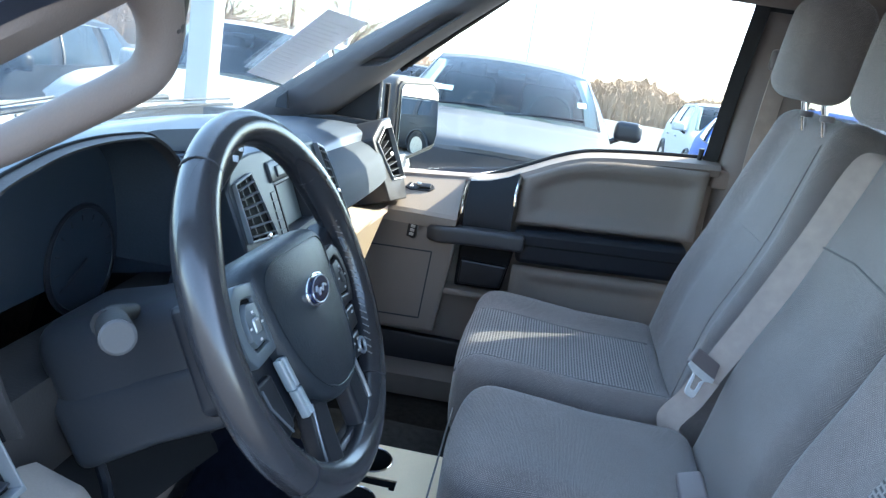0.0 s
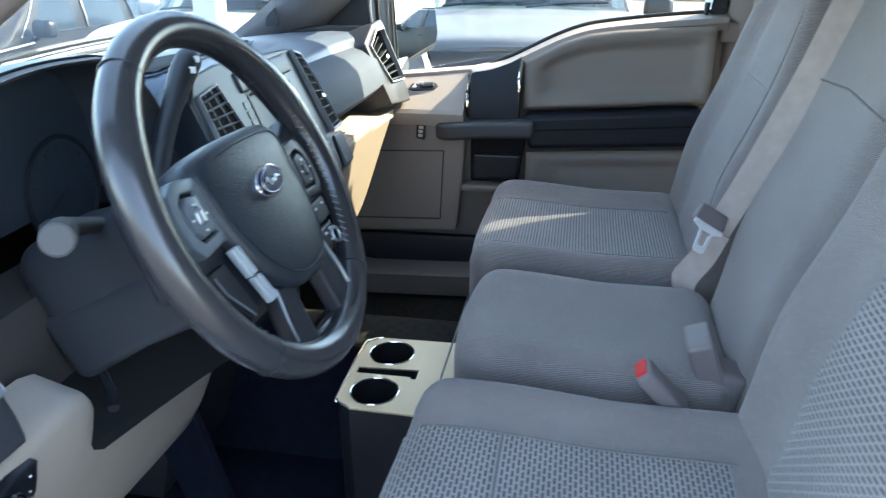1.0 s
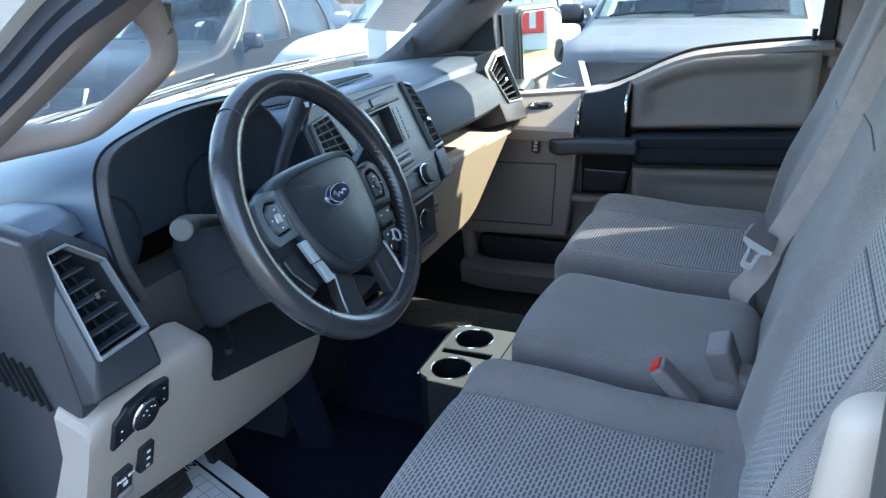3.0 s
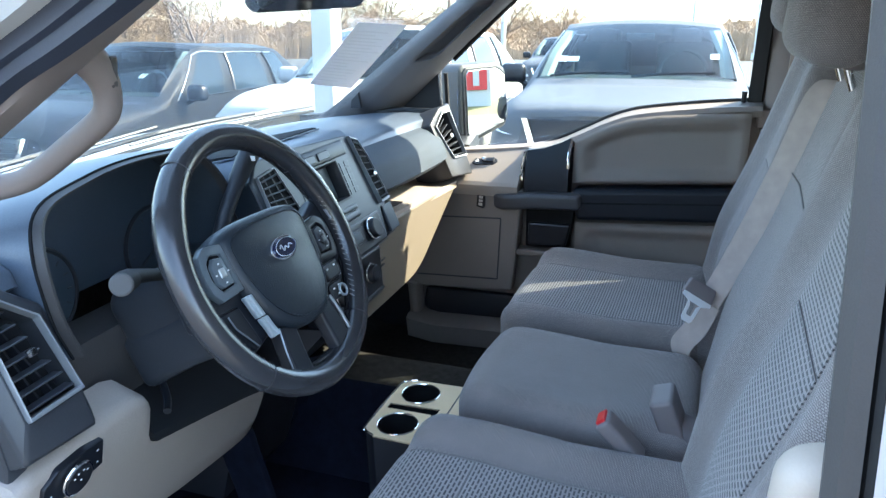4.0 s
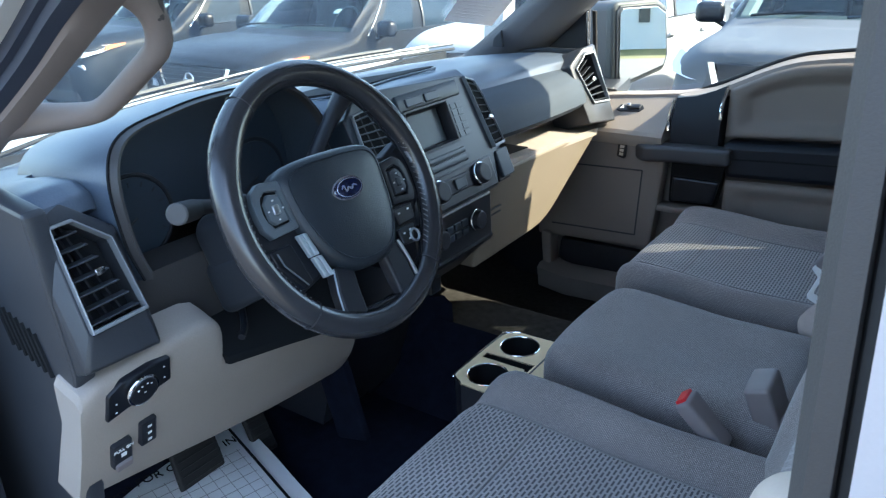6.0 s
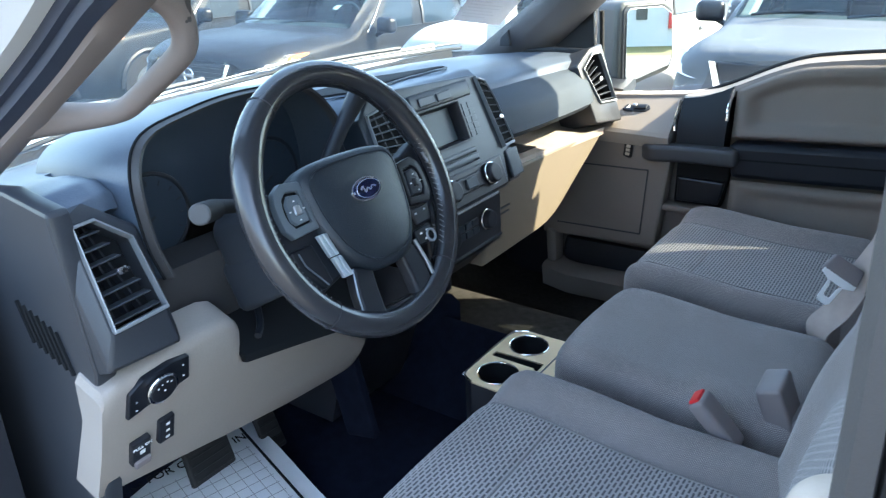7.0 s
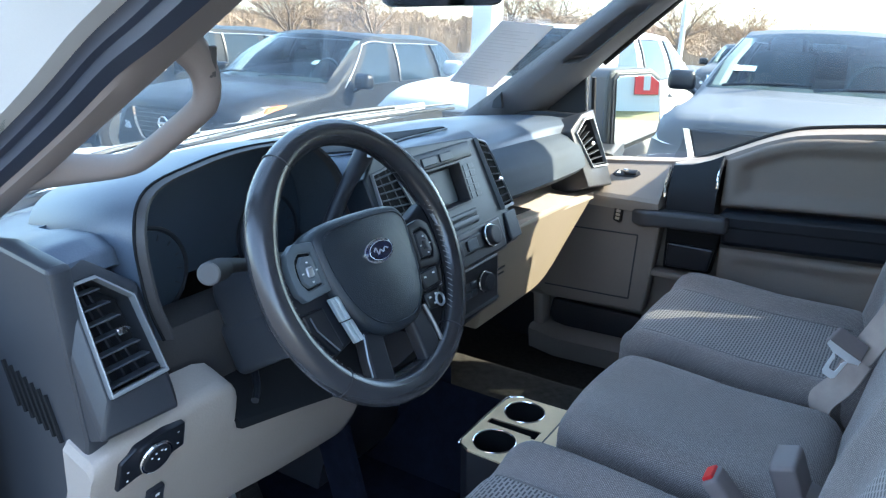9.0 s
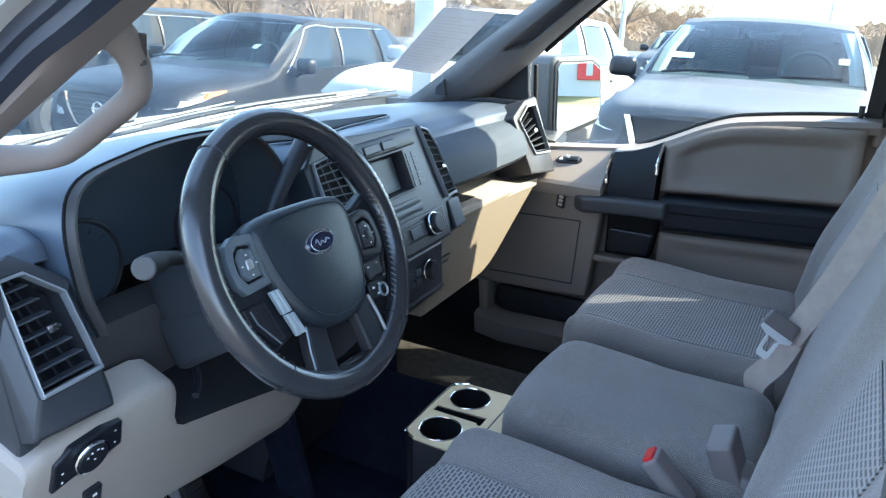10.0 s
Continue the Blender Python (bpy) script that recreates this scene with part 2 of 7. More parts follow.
ALLOY = material("alloy wheel", (0.45, 0.46, 0.47), 0.3, metal=0.9, vary=0.08)
BARK = material("grey bark", (0.20, 0.155, 0.125), 0.9, vary=0.3, scale=3)
TWIGS = material("brown winter twigs", (0.30, 0.21, 0.14), 0.95, vary=0.4, scale=0.4)
POLE_PAINT = material("white pole paint", (0.52, 0.53, 0.53), 0.45, vary=0.06, scale=2)
GRASS = material("dry grass", (0.10, 0.092, 0.014), 0.95, vary=0.35, scale=0.6, grain=0.6, grain_scale=40)
BUILD_WHITE = material("white cladding", (0.52, 0.51, 0.48), 0.55, vary=0.05, scale=1)
BUILD_RED = material("red sign panel", (0.55, 0.03, 0.03), 0.45, vary=0.06)


# ---- building helpers ----
BASE = {}


def vehicle(name, base, label, category, group="", kind=""):
    """A thing of the truck: an Empty at base, in the truck's own axes."""
    ob = new(name)
    ob.empty_display_size = 0.05
    ob.matrix_world = TRUCK @ Matrix.Translation(base)
    BASE[ob.name] = Vector(base)
    return tagged(ob, label, category, group, kind)


def outdoor(name, m, label, category, group="", kind=""):
    ob = new(name)
    ob.matrix_world = m
    BASE[ob.name] = Vector((0, 0, 0))
    return tagged(ob, label, category, group, kind)


def finish(bm, name, mat, smooth=True, angle=40):
    bmesh.ops.remove_doubles(bm, verts=bm.verts, dist=1e-5)
    bmesh.ops.recalc_face_normals(bm, faces=bm.faces)
    for f in bm.faces:
        f.smooth = smooth
    for e in bm.edges:
        if len(e.link_faces) == 2:
            turn, areas = e.calc_face_angle(0), [f.calc_area() for f in e.link_faces]
            if turn > radians(angle) or (turn > radians(9) and max(areas) > 8 * min(areas)):
                e.smooth = False
    me = bpy.data.meshes.new(name)
    bm.to_mesh(me)
    bm.free()
    me.materials.append(mat)
    return me


def part(name, bm, mat, parent, label="", smooth=True, angle=40):
    """Links a bmesh, given in the truck's (or the outdoor thing's own) axes, as one mesh under a thing or part."""
    base = BASE[parent.name]
    bmesh.ops.translate(bm, verts=bm.verts, vec=-base)
    ob = new(name, finish(bm, name, mat, smooth, angle))
    ob.parent = parent
    BASE[ob.name] = base
    return tagged(ob, label)


def fixed(name, bm, mat, label, category, kind="structure", smooth=True, angle=40, truck=True):
    """A piece of the setting in one mesh."""
    ob = new(name, finish(bm, name, mat, smooth, angle))
    ob.matrix_world = TRUCK if truck else Matrix.Identity(4)
    BASE[ob.name] = Vector((0, 0, 0))
    return tagged(ob, label, category, kind=kind)


def V(*a):
    return Vector(a)


def frame_of(origin, right, up):
    """Matrix whose x is right, y is up and z comes out of the surface."""
    r = Vector(right).normalized()
    n = r.cross(Vector(up)).normalized()
    u = n.cross(r)
    m = Matrix((r, u, n)).transposed().to_4x4()
    m.translation = origin
    return m


def bevelled(bm, r, seg=2, verts=None, angle=25):
    es = [e for e in bm.edges if len(e.link_faces) == 2 and e.calc_face_angle(0) > radians(angle)]
    if r > 0 and es:
        bmesh.ops.bevel(bm, geom=es, offset=r, segments=seg, profile=0.5, affect="EDGES", clamp_overlap=True)
    return bm


def box(size, m=None, r=0.0, seg=2):
    bm = bmesh.new()
    bmesh.ops.create_cube(bm, size=1)
    bmesh.ops.scale(bm, vec=size, verts=bm.verts)
    bevelled(bm, r, seg)
    if m is not None:
        bmesh.ops.transform(bm, matrix=m, verts=bm.verts)
    return bm


def slab(lo, hi, r=0.0, seg=2):
    lo, hi = Vector(lo), Vector(hi)
    return box(hi - lo, Matrix.Translation((lo + hi) / 2), r, seg)


def plate(points, depth, r=0.0, m=None, seg=2, hole=None, face=None):
    """A flat outline (2D or 3D points, in order) drawn back by depth along its normal, with rounded edges; it faces the driver's door unless told."""
    pts = [Vector((*p, 0)) if len(p) == 2 else Vector(p) for p in points]
    n = Vector()
    for i, p in enumerate(pts):
        q = pts[(i + 1) % len(pts)]
        n += Vector(((p.y - q.y) * (p.z + q.z), (p.z - q.z) * (p.x + q.x), (p.x - q.x) * (p.y + q.y)))
    n.normalize()
    if face is None:
        face = (0, 0, 1) if len(points[0]) == 2 else Vector((0.6, -1.2, 1.7)) - sum(pts, Vector()) / len(pts)
    if n.dot(Vector(face)) < 0:
        n = -n
    bm = bmesh.new()
    a = [bm.verts.new(p) for p in pts]
    b = [bm.verts.new(p - n * depth) for p in pts]
    if hole is None:
        bm.faces.new(a)
        bm.faces.new(list(reversed(b)))
    else:
        hs = [Vector((*p, 0)) if len(p) == 2 else Vector(p) for p in hole]
        c = [bm.verts.new(p) for p in hs]
        d = [bm.verts.new(p - n * depth) for p in hs]
        for ring_a, ring_c, flip in ((a, c, False), (b, d, True)):
            k = len(ring_a)
            for i in range(k):
                q = [ring_a[i], ring_a[(i + 1) % k], ring_c[(i + 1) % k], ring_c[i]]
                bm.faces.new(list(reversed(q)) if flip else q)
        k = len(c)
        for i in range(k):
            bm.faces.new([c[i], c[(i + 1) % k], d[(i + 1) % k], d[i]])
    k = len(a)
    for i in range(k):
        bm.faces.new([a[i], b[i], b[(i + 1) % k], a[(i + 1) % k]])
    bmesh.ops.recalc_face_normals(bm, faces=bm.faces)
    bevelled(bm, r, seg)
    if m is not None:
        bmesh.ops.transform(bm, matrix=m, verts=bm.verts)
    return bm


def loft(rings, cap=True, closed=True, ends=False):
    bm = bmesh.new()
    rows = [[bm.verts.new(p) for p in ring] for ring in rings]
    k = len(rows[0])
    for a, b in zip(rows, rows[1:] + ([rows[0]] if ends else [])):
        for i in range(k if closed else k - 1):
            j = (i + 1) % k
            bm.faces.new([a[i], a[j], b[j], b[i]])
    if cap and closed and not ends:
        bm.faces.new(list(reversed(rows[0])))
        bm.faces.new(rows[-1])
    return bm


def smooth_path(points, n=8, closed=False):
    """Catmull-Rom through the points."""
    pts = [Vector(p) for p in points]
    out, k = [], len(pts)
    for i in range(k if closed else k - 1):
        g = (lambda j: pts[j % k]) if closed else (lambda j: pts[max(0, min(k - 1, j))])
        a, b, c, d = g(i - 1), g(i), g(i + 1), g(i + 2)
        for s in range(n):
            t = s / n
            out.append(0.5 * ((2 * b) + (c - a) * t + (2 * a - 5 * b + 4 * c - d) * t * t + (3 * b - a - 3 * c + d) * t ** 3))
    if not closed:
        out.append(pts[-1])
    return out


def tube(path, radius, sides=10, closed=False, up=(0, 0, 1), flat=1.0):
    """A swept round or oval (flat: ratio of the second axis)."""
    pts = [Vector(p) for p in path]
    k = len(pts)
    rings = []
    ref = Vector(up)
    for i, p in enumerate(pts):
        d = (pts[(i + 1) % k] - pts[i - 1]) if closed else (pts[min(k - 1, i + 1)] - pts[max(0, i - 1)])
        d.normalize()
        s = d.cross(ref)
        if s.length < 1e-4:
            s = d.cross(Vector((1, 0.3, 0)))
        s.normalize()
        u = s.cross(d)
        r = radius[i] if hasattr(radius, "__len__") else radius
        rings.append([p + s * (math.cos(a) * r) + u * (math.sin(a) * r * flat) for a in (2 * math.pi * j / sides for j in range(sides))])
    return loft(rings, cap=not closed, ends=closed)


def disc(radius, depth, m, sides=28, r=0.0, top=None):
    """A round knob or cap, z out of its face; top: a smaller radius at the face."""
    bm = bmesh.new()
    bmesh.ops.create_cone(bm, cap_ends=True, segments=sides, radius1=radius, radius2=radius if top is None else top, depth=depth)
    bevelled(bm, r, 2)
    bmesh.ops.transform(bm, matrix=m, verts=bm.verts)
    return bm


def ring_torus(big, small, m, a=40, b=8):
    path = [m @ Vector((big * math.cos(2 * math.pi * i / a), big * math.sin(2 * math.pi * i / a), 0)) for i in range(a)]
    n = m.to_3x3() @ Vector((0, 0, 1))
    return tube(path, small, b, True, n)


def pillow(size, r, cells=(10, 10, 5), shape=None, m=None):
    """A rounded box in a fine grid; shape bends each of its points."""
    sx, sy, sz = (v / 2 for v in size)
    bm = bmesh.new()
    made = {}

    def vert(p):
        key = tuple(round(v, 5) for v in p)
        if key not in made:
            q = Vector(p)
            core = Vector((max(-sx + r, min(sx - r, q.x)), max(-sy + r, min(sy - r, q.y)), max(-sz + r, min(sz - r, q.z))))
            d = q - core
            if d.length > 1e-9:
                q = core + d.normalized() * r
            if shape:
                q = Vector(shape(q))
            made[key] = bm.verts.new(m @ q if m is not None else q)
        return made[key]

    def spaced(s, n):
        k = 3
        edge = [-s + r * i / k for i in range(k)]
        mid = [-s + r + (2 * s - 2 * r) * i / n for i in range(n + 1)]
        return edge + mid + [-v for v in reversed(edge)]
    ax, ay, az = spaced(sx, cells[0]), spaced(sy, cells[1]), spaced(sz, cells[2])
    for u, w, fixed_axis, lim in ((ax, ay, 2, sz), (ax, az, 1, sy), (ay, az, 0, sx)):
        for sign in (-1, 1):
            for i in range(len(u) - 1):
                for j in range(len(w) - 1):
                    quad = []
                    for a, b in ((i, j), (i + 1, j), (i + 1, j + 1), (i, j + 1)):
                        p = [u[a], w[b]]
                        p.insert(fixed_axis, sign * lim)
                        quad.append(vert(p))
                    if len(set(quad)) == 4:
                        bm.faces.new(quad)
    return bm


def patch(fn, nu, nv, thick=0.003):
    """A sheet from fn(u, v) with u, v in 0..1, drawn thick along its normals and closed round the edge."""
    bm = bmesh.new()
    g = [[bm.verts.new(fn(i / nu, j / nv)) for j in range(nv + 1)] for i in range(nu + 1)]
    fs = [bm.faces.new([g[i][j], g[i + 1][j], g[i + 1][j + 1], g[i][j + 1]]) for i in range(nu) for j in range(nv)]
    bm.normal_update()
    if thick:
        bmesh.ops.solidify(bm, geom=fs, thickness=thick)
    return bm


def cloth_uv(ob, plane=""):
    """Metric map for woven cloth, its threads across the seat; plane: top or back for a panel that lies one way, else by each face."""
    me = ob.data
    layer = me.uv_layers.new(name="weave")
    for poly in me.polygons:
        n = poly.normal
        way = plane or ("side" if abs(n.y) > 0.7 else ("top" if abs(n.z) > 0.6 else "back"))
        for li in poly.loop_indices:
            co = me.vertices[me.loops[li].vertex_index].co
            layer.data[li].uv = (co.x, co.z) if way == "side" else ((co.y, co.x) if way == "top" else (co.y, co.z * 1.04))
    return ob


def text_mesh(words, size, m, depth=0.0006):
    """Lettering as mesh in Blender's own font, laid in the plane of m."""
    cu = bpy.data.curves.new("words", "FONT")
    cu.body, cu.size, cu.extrude, cu.align_x, cu.align_y, cu.resolution_u = words, size, depth, "CENTER", "CENTER", 2
    ob = bpy.data.objects.new("words", cu)
    me = ob.to_mesh()
    bm = bmesh.new()
    bm.from_mesh(me)
    ob.to_mesh_clear()
    bpy.data.objects.remove(ob)
    bpy.data.curves.remove(cu)
    bmesh.ops.transform(bm, matrix=m, verts=bm.verts)
    return bm


# ---- the truck's shell ----
def mirrored(pts, side):
    return [(x, y * side, z) for x, y, z in pts]


def step(a, b, x):
    t = max(0.0, min(1.0, (x - a) / (b - a)))
    return t * t * (3 - 2 * t)


def lerp(a, b, t):
    return a + (b - a) * t


# floor with a hump for the transmission
def floor_point(u, v):
    x, y = -0.75 + u * 2.3, -0.83 + v * 1.7
    hump = max(0.0, min(1.0, (y - 0.02) / 0.11)) * (1 - 0.25 * step(0.14, 0.22, y)) * step(0.60, 0.36, y)
    z = 0.60 + 0.19 * hump * step(0.55, 0.15, x)
    z += 0.30 * max(0.0, (-0.48 - x) / 0.27) ** 1.3
    return (x, y, z)


fixed("floor", patch(floor_point, 40, 90, 0.03), CARPET, "black carpeted cab floor with a low centre hump", "floor")

# added sheet and wedge, coloured so that the sunlit footwell reads as shade
fixed("floor_mat", patch(lambda u, v: (lerp(-0.70, 0.12, u), lerp(-0.80, 0.138, v), floor_point((lerp(-0.70, 0.12, u) + 0.75) / 2.3, (lerp(-0.80, 0.138, v) + 0.83) / 1.7)[2] + 0.008), 20, 70, 0.006), FLOOR_SHADE, "black rubber covering of the driver's footwell", "floor")
fixed("tunnel_cover", loft([[(x0, y1, z), (-0.64, y1 + 0.02, z), (-0.64, -0.22, z)] for x0, y1, z in ((-0.25, 0.165, 0.60), (-0.255, 0.165, 0.83), (-0.275, 0.16, 0.85))]), FLOOR_SHADE, "black cover over the front of the floor tunnel", "floor")

# windshield: raked, bowed forward in the middle
def screen_point(y, z, off=0.0):
    return Vector((-0.665 + 0.125 * (y / 0.78) ** 2 + (z - 1.335) * (1.32 + 0.05 * abs(y)) + off, y * (1 - 0.16 * (z - 1.335)), z))


windshield = fixed("window_1", patch(lambda u, v: screen_point(-0.80 + 1.6 * u, 1.325 + 0.47 * v), 20, 10, 0.004), VEILED_GLASS, "raked clear windshield of the truck", "windshield")
windshield.visible_shadow = False

# headliner, roof skin, rear wall and rear side panels that close the cab
fixed("ceiling", loft([[(x, -0.72 + 0.0 * x, z), (x, -0.3, z + 0.035), (x, 0.3, z + 0.035), (x, 0.72, z), (x, 0.72, z + 0.02), (x, -0.72, z + 0.02)] for x, z in ((-0.02, 1.78), (0.3, 1.82), (1.0, 1.83), (1.62, 1.80))]), HEADLINER, "grey cloth headliner", "ceiling")
fixed("roof", loft([[(x, -0.76, z - 0.02), (x, -0.4, z + 0.045), (x, 0.4, z + 0.045), (x, 0.76, z - 0.02), (x, 0.74, z - 0.04), (x, -0.74, z - 0.04)] for x, z in ((-0.06, 1.82), (0.3, 1.87), (1.0, 1.885), (1.68, 1.84))]), WHITE_PAINT, "white painted truck roof", "roof")
fixed("wall_rear", plate([(1.62, -0.84, 0.62), (1.62, 0.84, 0.62), (1.62, 0.84, 1.35), (1.62, 0.74, 1.80), (1.62, -0.74, 1.80), (1.62, -0.84, 1.35)], 0.05, hole=[(1.62, -0.70, 1.36), (1.62, 0.70, 1.36), (1.62, 0.70, 1.37), (1.62, 0.62, 1.73), (1.62, -0.62, 1.73), (1.62, -0.70, 1.37)]), TRIM_GREY, "grey trimmed rear wall of the cab", "wall")
fixed("window_2", plate([(1.6, -0.71, 1.35), (1.6, 0.71, 1.35), (1.6, 0.63, 1.74), (1.6, -0.63, 1.74)], 0.004), DARK_GLASS, "tinted rear window of the cab", "window")
for side, number in ((1, 3), (-1, 4)):
    pts = mirrored([(0.78, 0.9, 1.38), (1.5, 0.9, 1.40), (1.42, 0.78, 1.76), (0.84, 0.78, 1.76)], side)
    fixed(f"window_{number}", plate(pts, 0.004), DARK_GLASS, "tinted rear door window", "window")
    wall = mirrored([(0.72, 0.93, 0.60), (1.66, 0.93, 0.60), (1.66, 0.93, 1.38), (1.60, 0.78, 1.82), (0.74, 0.78, 1.82), (0.72, 0.93, 1.38)], side)
    gap = mirrored([(0.79, 0.93, 1.30), (1.5, 0.93, 1.30), (1.5, 0.93, 1.39), (1.42, 0.80, 1.75), (0.84, 0.80, 1.75), (0.79, 0.93, 1.39)], side)
    fixed("wall_left" if side < 0 else "wall_right", plate(wall, 0.05, hole=gap), TRIM_GREY, "grey trimmed rear door side", "wall")

for side in (-1, 1):
    fixed("wall_kick_panel", plate(mirrored([(-0.80, 0.88, 0.50), (-0.36, 0.88, 0.50), (-0.36, 0.88, 1.22), (-0.46, 0.88, 1.32), (-0.80, 0.88, 1.30)], side), 0.04), HARD_BLACK, "black kick panel ahead of the door", "wall")

# roof rails over the doors
for side in (-1, 1):
    path = smooth_path(mirrored([(-0.08, 0.735, 1.755), (0.25, 0.735, 1.80), (0.7, 0.735, 1.81), (1.6, 0.735, 1.79)], side), 5)
    fixed("trim_roof_rail", tube(path, 0.045, 10), PILLAR, "grey trim along the roof rail", "trim")

# A-pillar trims: a convex band between the windshield's edge and the door opening
def a_pillar(side, name):
    glass_edge = [(-0.665, 0.79, 1.30), (-0.583, 0.775, 1.337), (-0.40, 0.752, 1.468), (-0.22, 0.728, 1.598), (0.05, 0.69, 1.785)]
    door_edge = [(-0.42, 0.865, 1.30), (-0.335, 0.855, 1.37), (-0.18, 0.815, 1.505), (-0.022, 0.77, 1.634), (0.17, 0.735, 1.785)]
    rings = []
    for g, d in zip(smooth_path(glass_edge, 16), smooth_path(door_edge, 16)):
        g, d = Vector(g), Vector(d)
        mid = (g + d) / 2
        inward = Vector((0.05, -0.95, 0.0)).normalized()
        dip = 0.036 * step(1.485, 1.510, mid.z) * step(1.655, 1.625, mid.z)    # finger recess of the moulded grip
        ring = [g, g.lerp(d, 0.15) + inward * 0.018, g.lerp(d, 0.36) + inward * 0.034, g.lerp(d, 0.47) + inward * 0.037, g.lerp(d, 0.49) + inward * (0.038 - dip * 0.25), g.lerp(d, 0.53) + inward * (0.038 - dip), g.lerp(d, 0.72) + inward * (0.036 - dip), g.lerp(d, 0.755) + inward * (0.035 - dip * 0.25), g.lerp(d, 0.80) + inward * 0.034, g.lerp(d, 0.92) + inward * 0.020, d, d - inward * 0.04, mid - inward * 0.05, g - inward * 0.03]
        rings.append([(p.x, p.y * side, p.z) for p in ring])
    return fixed(name, loft(rings), PILLAR_SHADED, "slate grey windshield pillar cover with a finger recess", "pillar trim")


def driver_pillar():
    """The driver's pillar trim, the dark seal and the white body beyond it."""
    edge = [(-0.56, -0.735, 1.295), (-0.50, -0.724, 1.33), (-0.40, -0.719, 1.392), (-0.30, -0.715, 1.454), (-0.20, -0.71, 1.516), (-0.10, -0.705, 1.578), (0.0, -0.70, 1.64), (0.10, -0.696, 1.702), (0.20, -0.69, 1.762)]
    seal = [(-0.56, -0.775, 1.30), (-0.50, -0.765, 1.345), (-0.40, -0.752, 1.41), (-0.30, -0.745, 1.47), (-0.20, -0.742, 1.53), (-0.10, -0.748, 1.588), (0.0, -0.770, 1.626), (0.10, -0.79, 1.668), (0.20, -0.80, 1.72)]
    trim, rubber, body = [], [], []
    for e, s in zip(smooth_path(edge, 4), smooth_path(seal, 4)):
        back = Vector((-0.02, -0.03, 0.07))
        trim.append([e, e.lerp(s, 0.25) + Vector((0.004, -0.006, -0.004)), e.lerp(s, 0.7) + Vector((0.004, -0.008, -0.003)), s, s + back, e + back])
        w = s + Vector((-0.008, -0.020, 0.036))
        rubber.append([s + Vector((0.002, 0, -0.001)), s.lerp(w, 0.3) + Vector((0.007, -0.010, -0.003)), s.lerp(w, 0.5) + Vector((0.001, -0.004, 0)), s.lerp(w, 0.7) + Vector((0.006, -0.008, -0.002)), w, w + back, s + back])
        body.append([w, w + Vector((0.008, -0.022, 0.006)), w + Vector((0.004, -0.038, 0.03)), w + Vector((-0.005, -0.06, 0.055)), w + Vector((-0.01, -0.08, 0.10)), w + Vector((-0.02, -0.02, 0.12)), w + back])
    fixed("trim_door_seal", loft(rubber), SEAL, "black rubber seal round the driver's door opening", "seal")
    fixed("trim_body_pillar", loft(body), WHITE_PAINT, "white painted body pillar outside the seal", "body pillar")
    return fixed("trim_pillar_left", loft(trim), PILLAR, "grey moulded windshield pillar trim", "pillar trim")


pillar_driver = driver_pillar()
pillar_passenger = a_pillar(1, "trim_pillar_right")


def grab_handle(label):
    ob = vehicle("grab_handle", (-0.16, -0.68, 1.5), label, "grab handle")
    bar = smooth_path([(-0.345, -0.715, 1.452), (-0.305, -0.690, 1.455), (-0.262, -0.670, 1.459), (-0.22, -0.661, 1.467), (-0.185, -0.659, 1.483), (-0.13, -0.659, 1.516), (-0.09, -0.659, 1.541), (-0.071, -0.660, 1.557), (-0.063, -0.664, 1.580), (-0.061, -0.676, 1.604), (-0.064, -0.700, 1.630)], 6)
    k = len(bar)
    part("bar", tube(bar, [0.0150 + 0.012 * max(0.0, 1 - 3.2 * i / (k - 1)) ** 1.5 + 0.010 * max(0.0, 4.0 * i / (k - 1) - 3.0) ** 2 for i in range(k)], 14, flat=0.95), PILLAR, ob)
    part("head", pillow((0.085, 0.045, 0.055), 0.018, (5, 3, 2), None, Matrix.Translation((-0.072, -0.708, 1.632)) @ pose(0, 0, 0, 0, -32, 0)), PILLAR, ob)
    # solid dark piece laid on in place of the recess's shade
    part("end_slot", pillow((0.007, 0.010, 0.034), 0.003, (2, 2, 3), None, Matrix.Translation((-0.0475, -0.668, 1.600)) @ pose(0, 0, 0, 0, 8, 0)), B_TRIM, ob, "dark moulded recess")
    return ob


grab_handle("grey moulded grab handle on the driver's windshield pillar")

# small speaker cover near the pillar's foot
tweeter = vehicle("pillar_speaker", (-0.47, 0.75, 1.375), "small dark speaker cover at the foot of the pillar", "speaker")
part("grille", plate([(-0.487, 0.742, 1.353), (-0.452, 0.742, 1.353), (-0.457, 0.738, 1.400), (-0.482, 0.740, 1.378)], 0.012, 0.002), DARK_GREY, tweeter)

# driver's B-pillar: grey trim, seal, white jamb, then the dark rear door edge
def upright(name, plan, z0, z1, mat, label, cat, lean=-0.03):
    rings = []
    for i in range(9):
        s = i / 8
        z = z0 + (z1 - z0) * s
        shift = lean * (z - 1.52)
        rings.append([(x + shift, y + (0.13 * max(0.0, z - 1.42) if y < 0 else -0.13 * max(0.0, z - 1.42)), z) for x, y in plan])
    bm = loft(rings)
    bevelled(bm, 0.004, 2, angle=40)
    return fixed(name, bm, mat, label, cat)


upright("trim_b_pillar_left", [(0.663, -0.828), (0.650, -0.826), (0.642, -0.816), (0.645, -0.79), (0.68, -0.77), (0.74, -0.77), (0.74, -0.80), (0.665, -0.81)], 0.62, 1.80, B_TRIM, "dark grey trim of the driver's rear door pillar", "pillar trim")
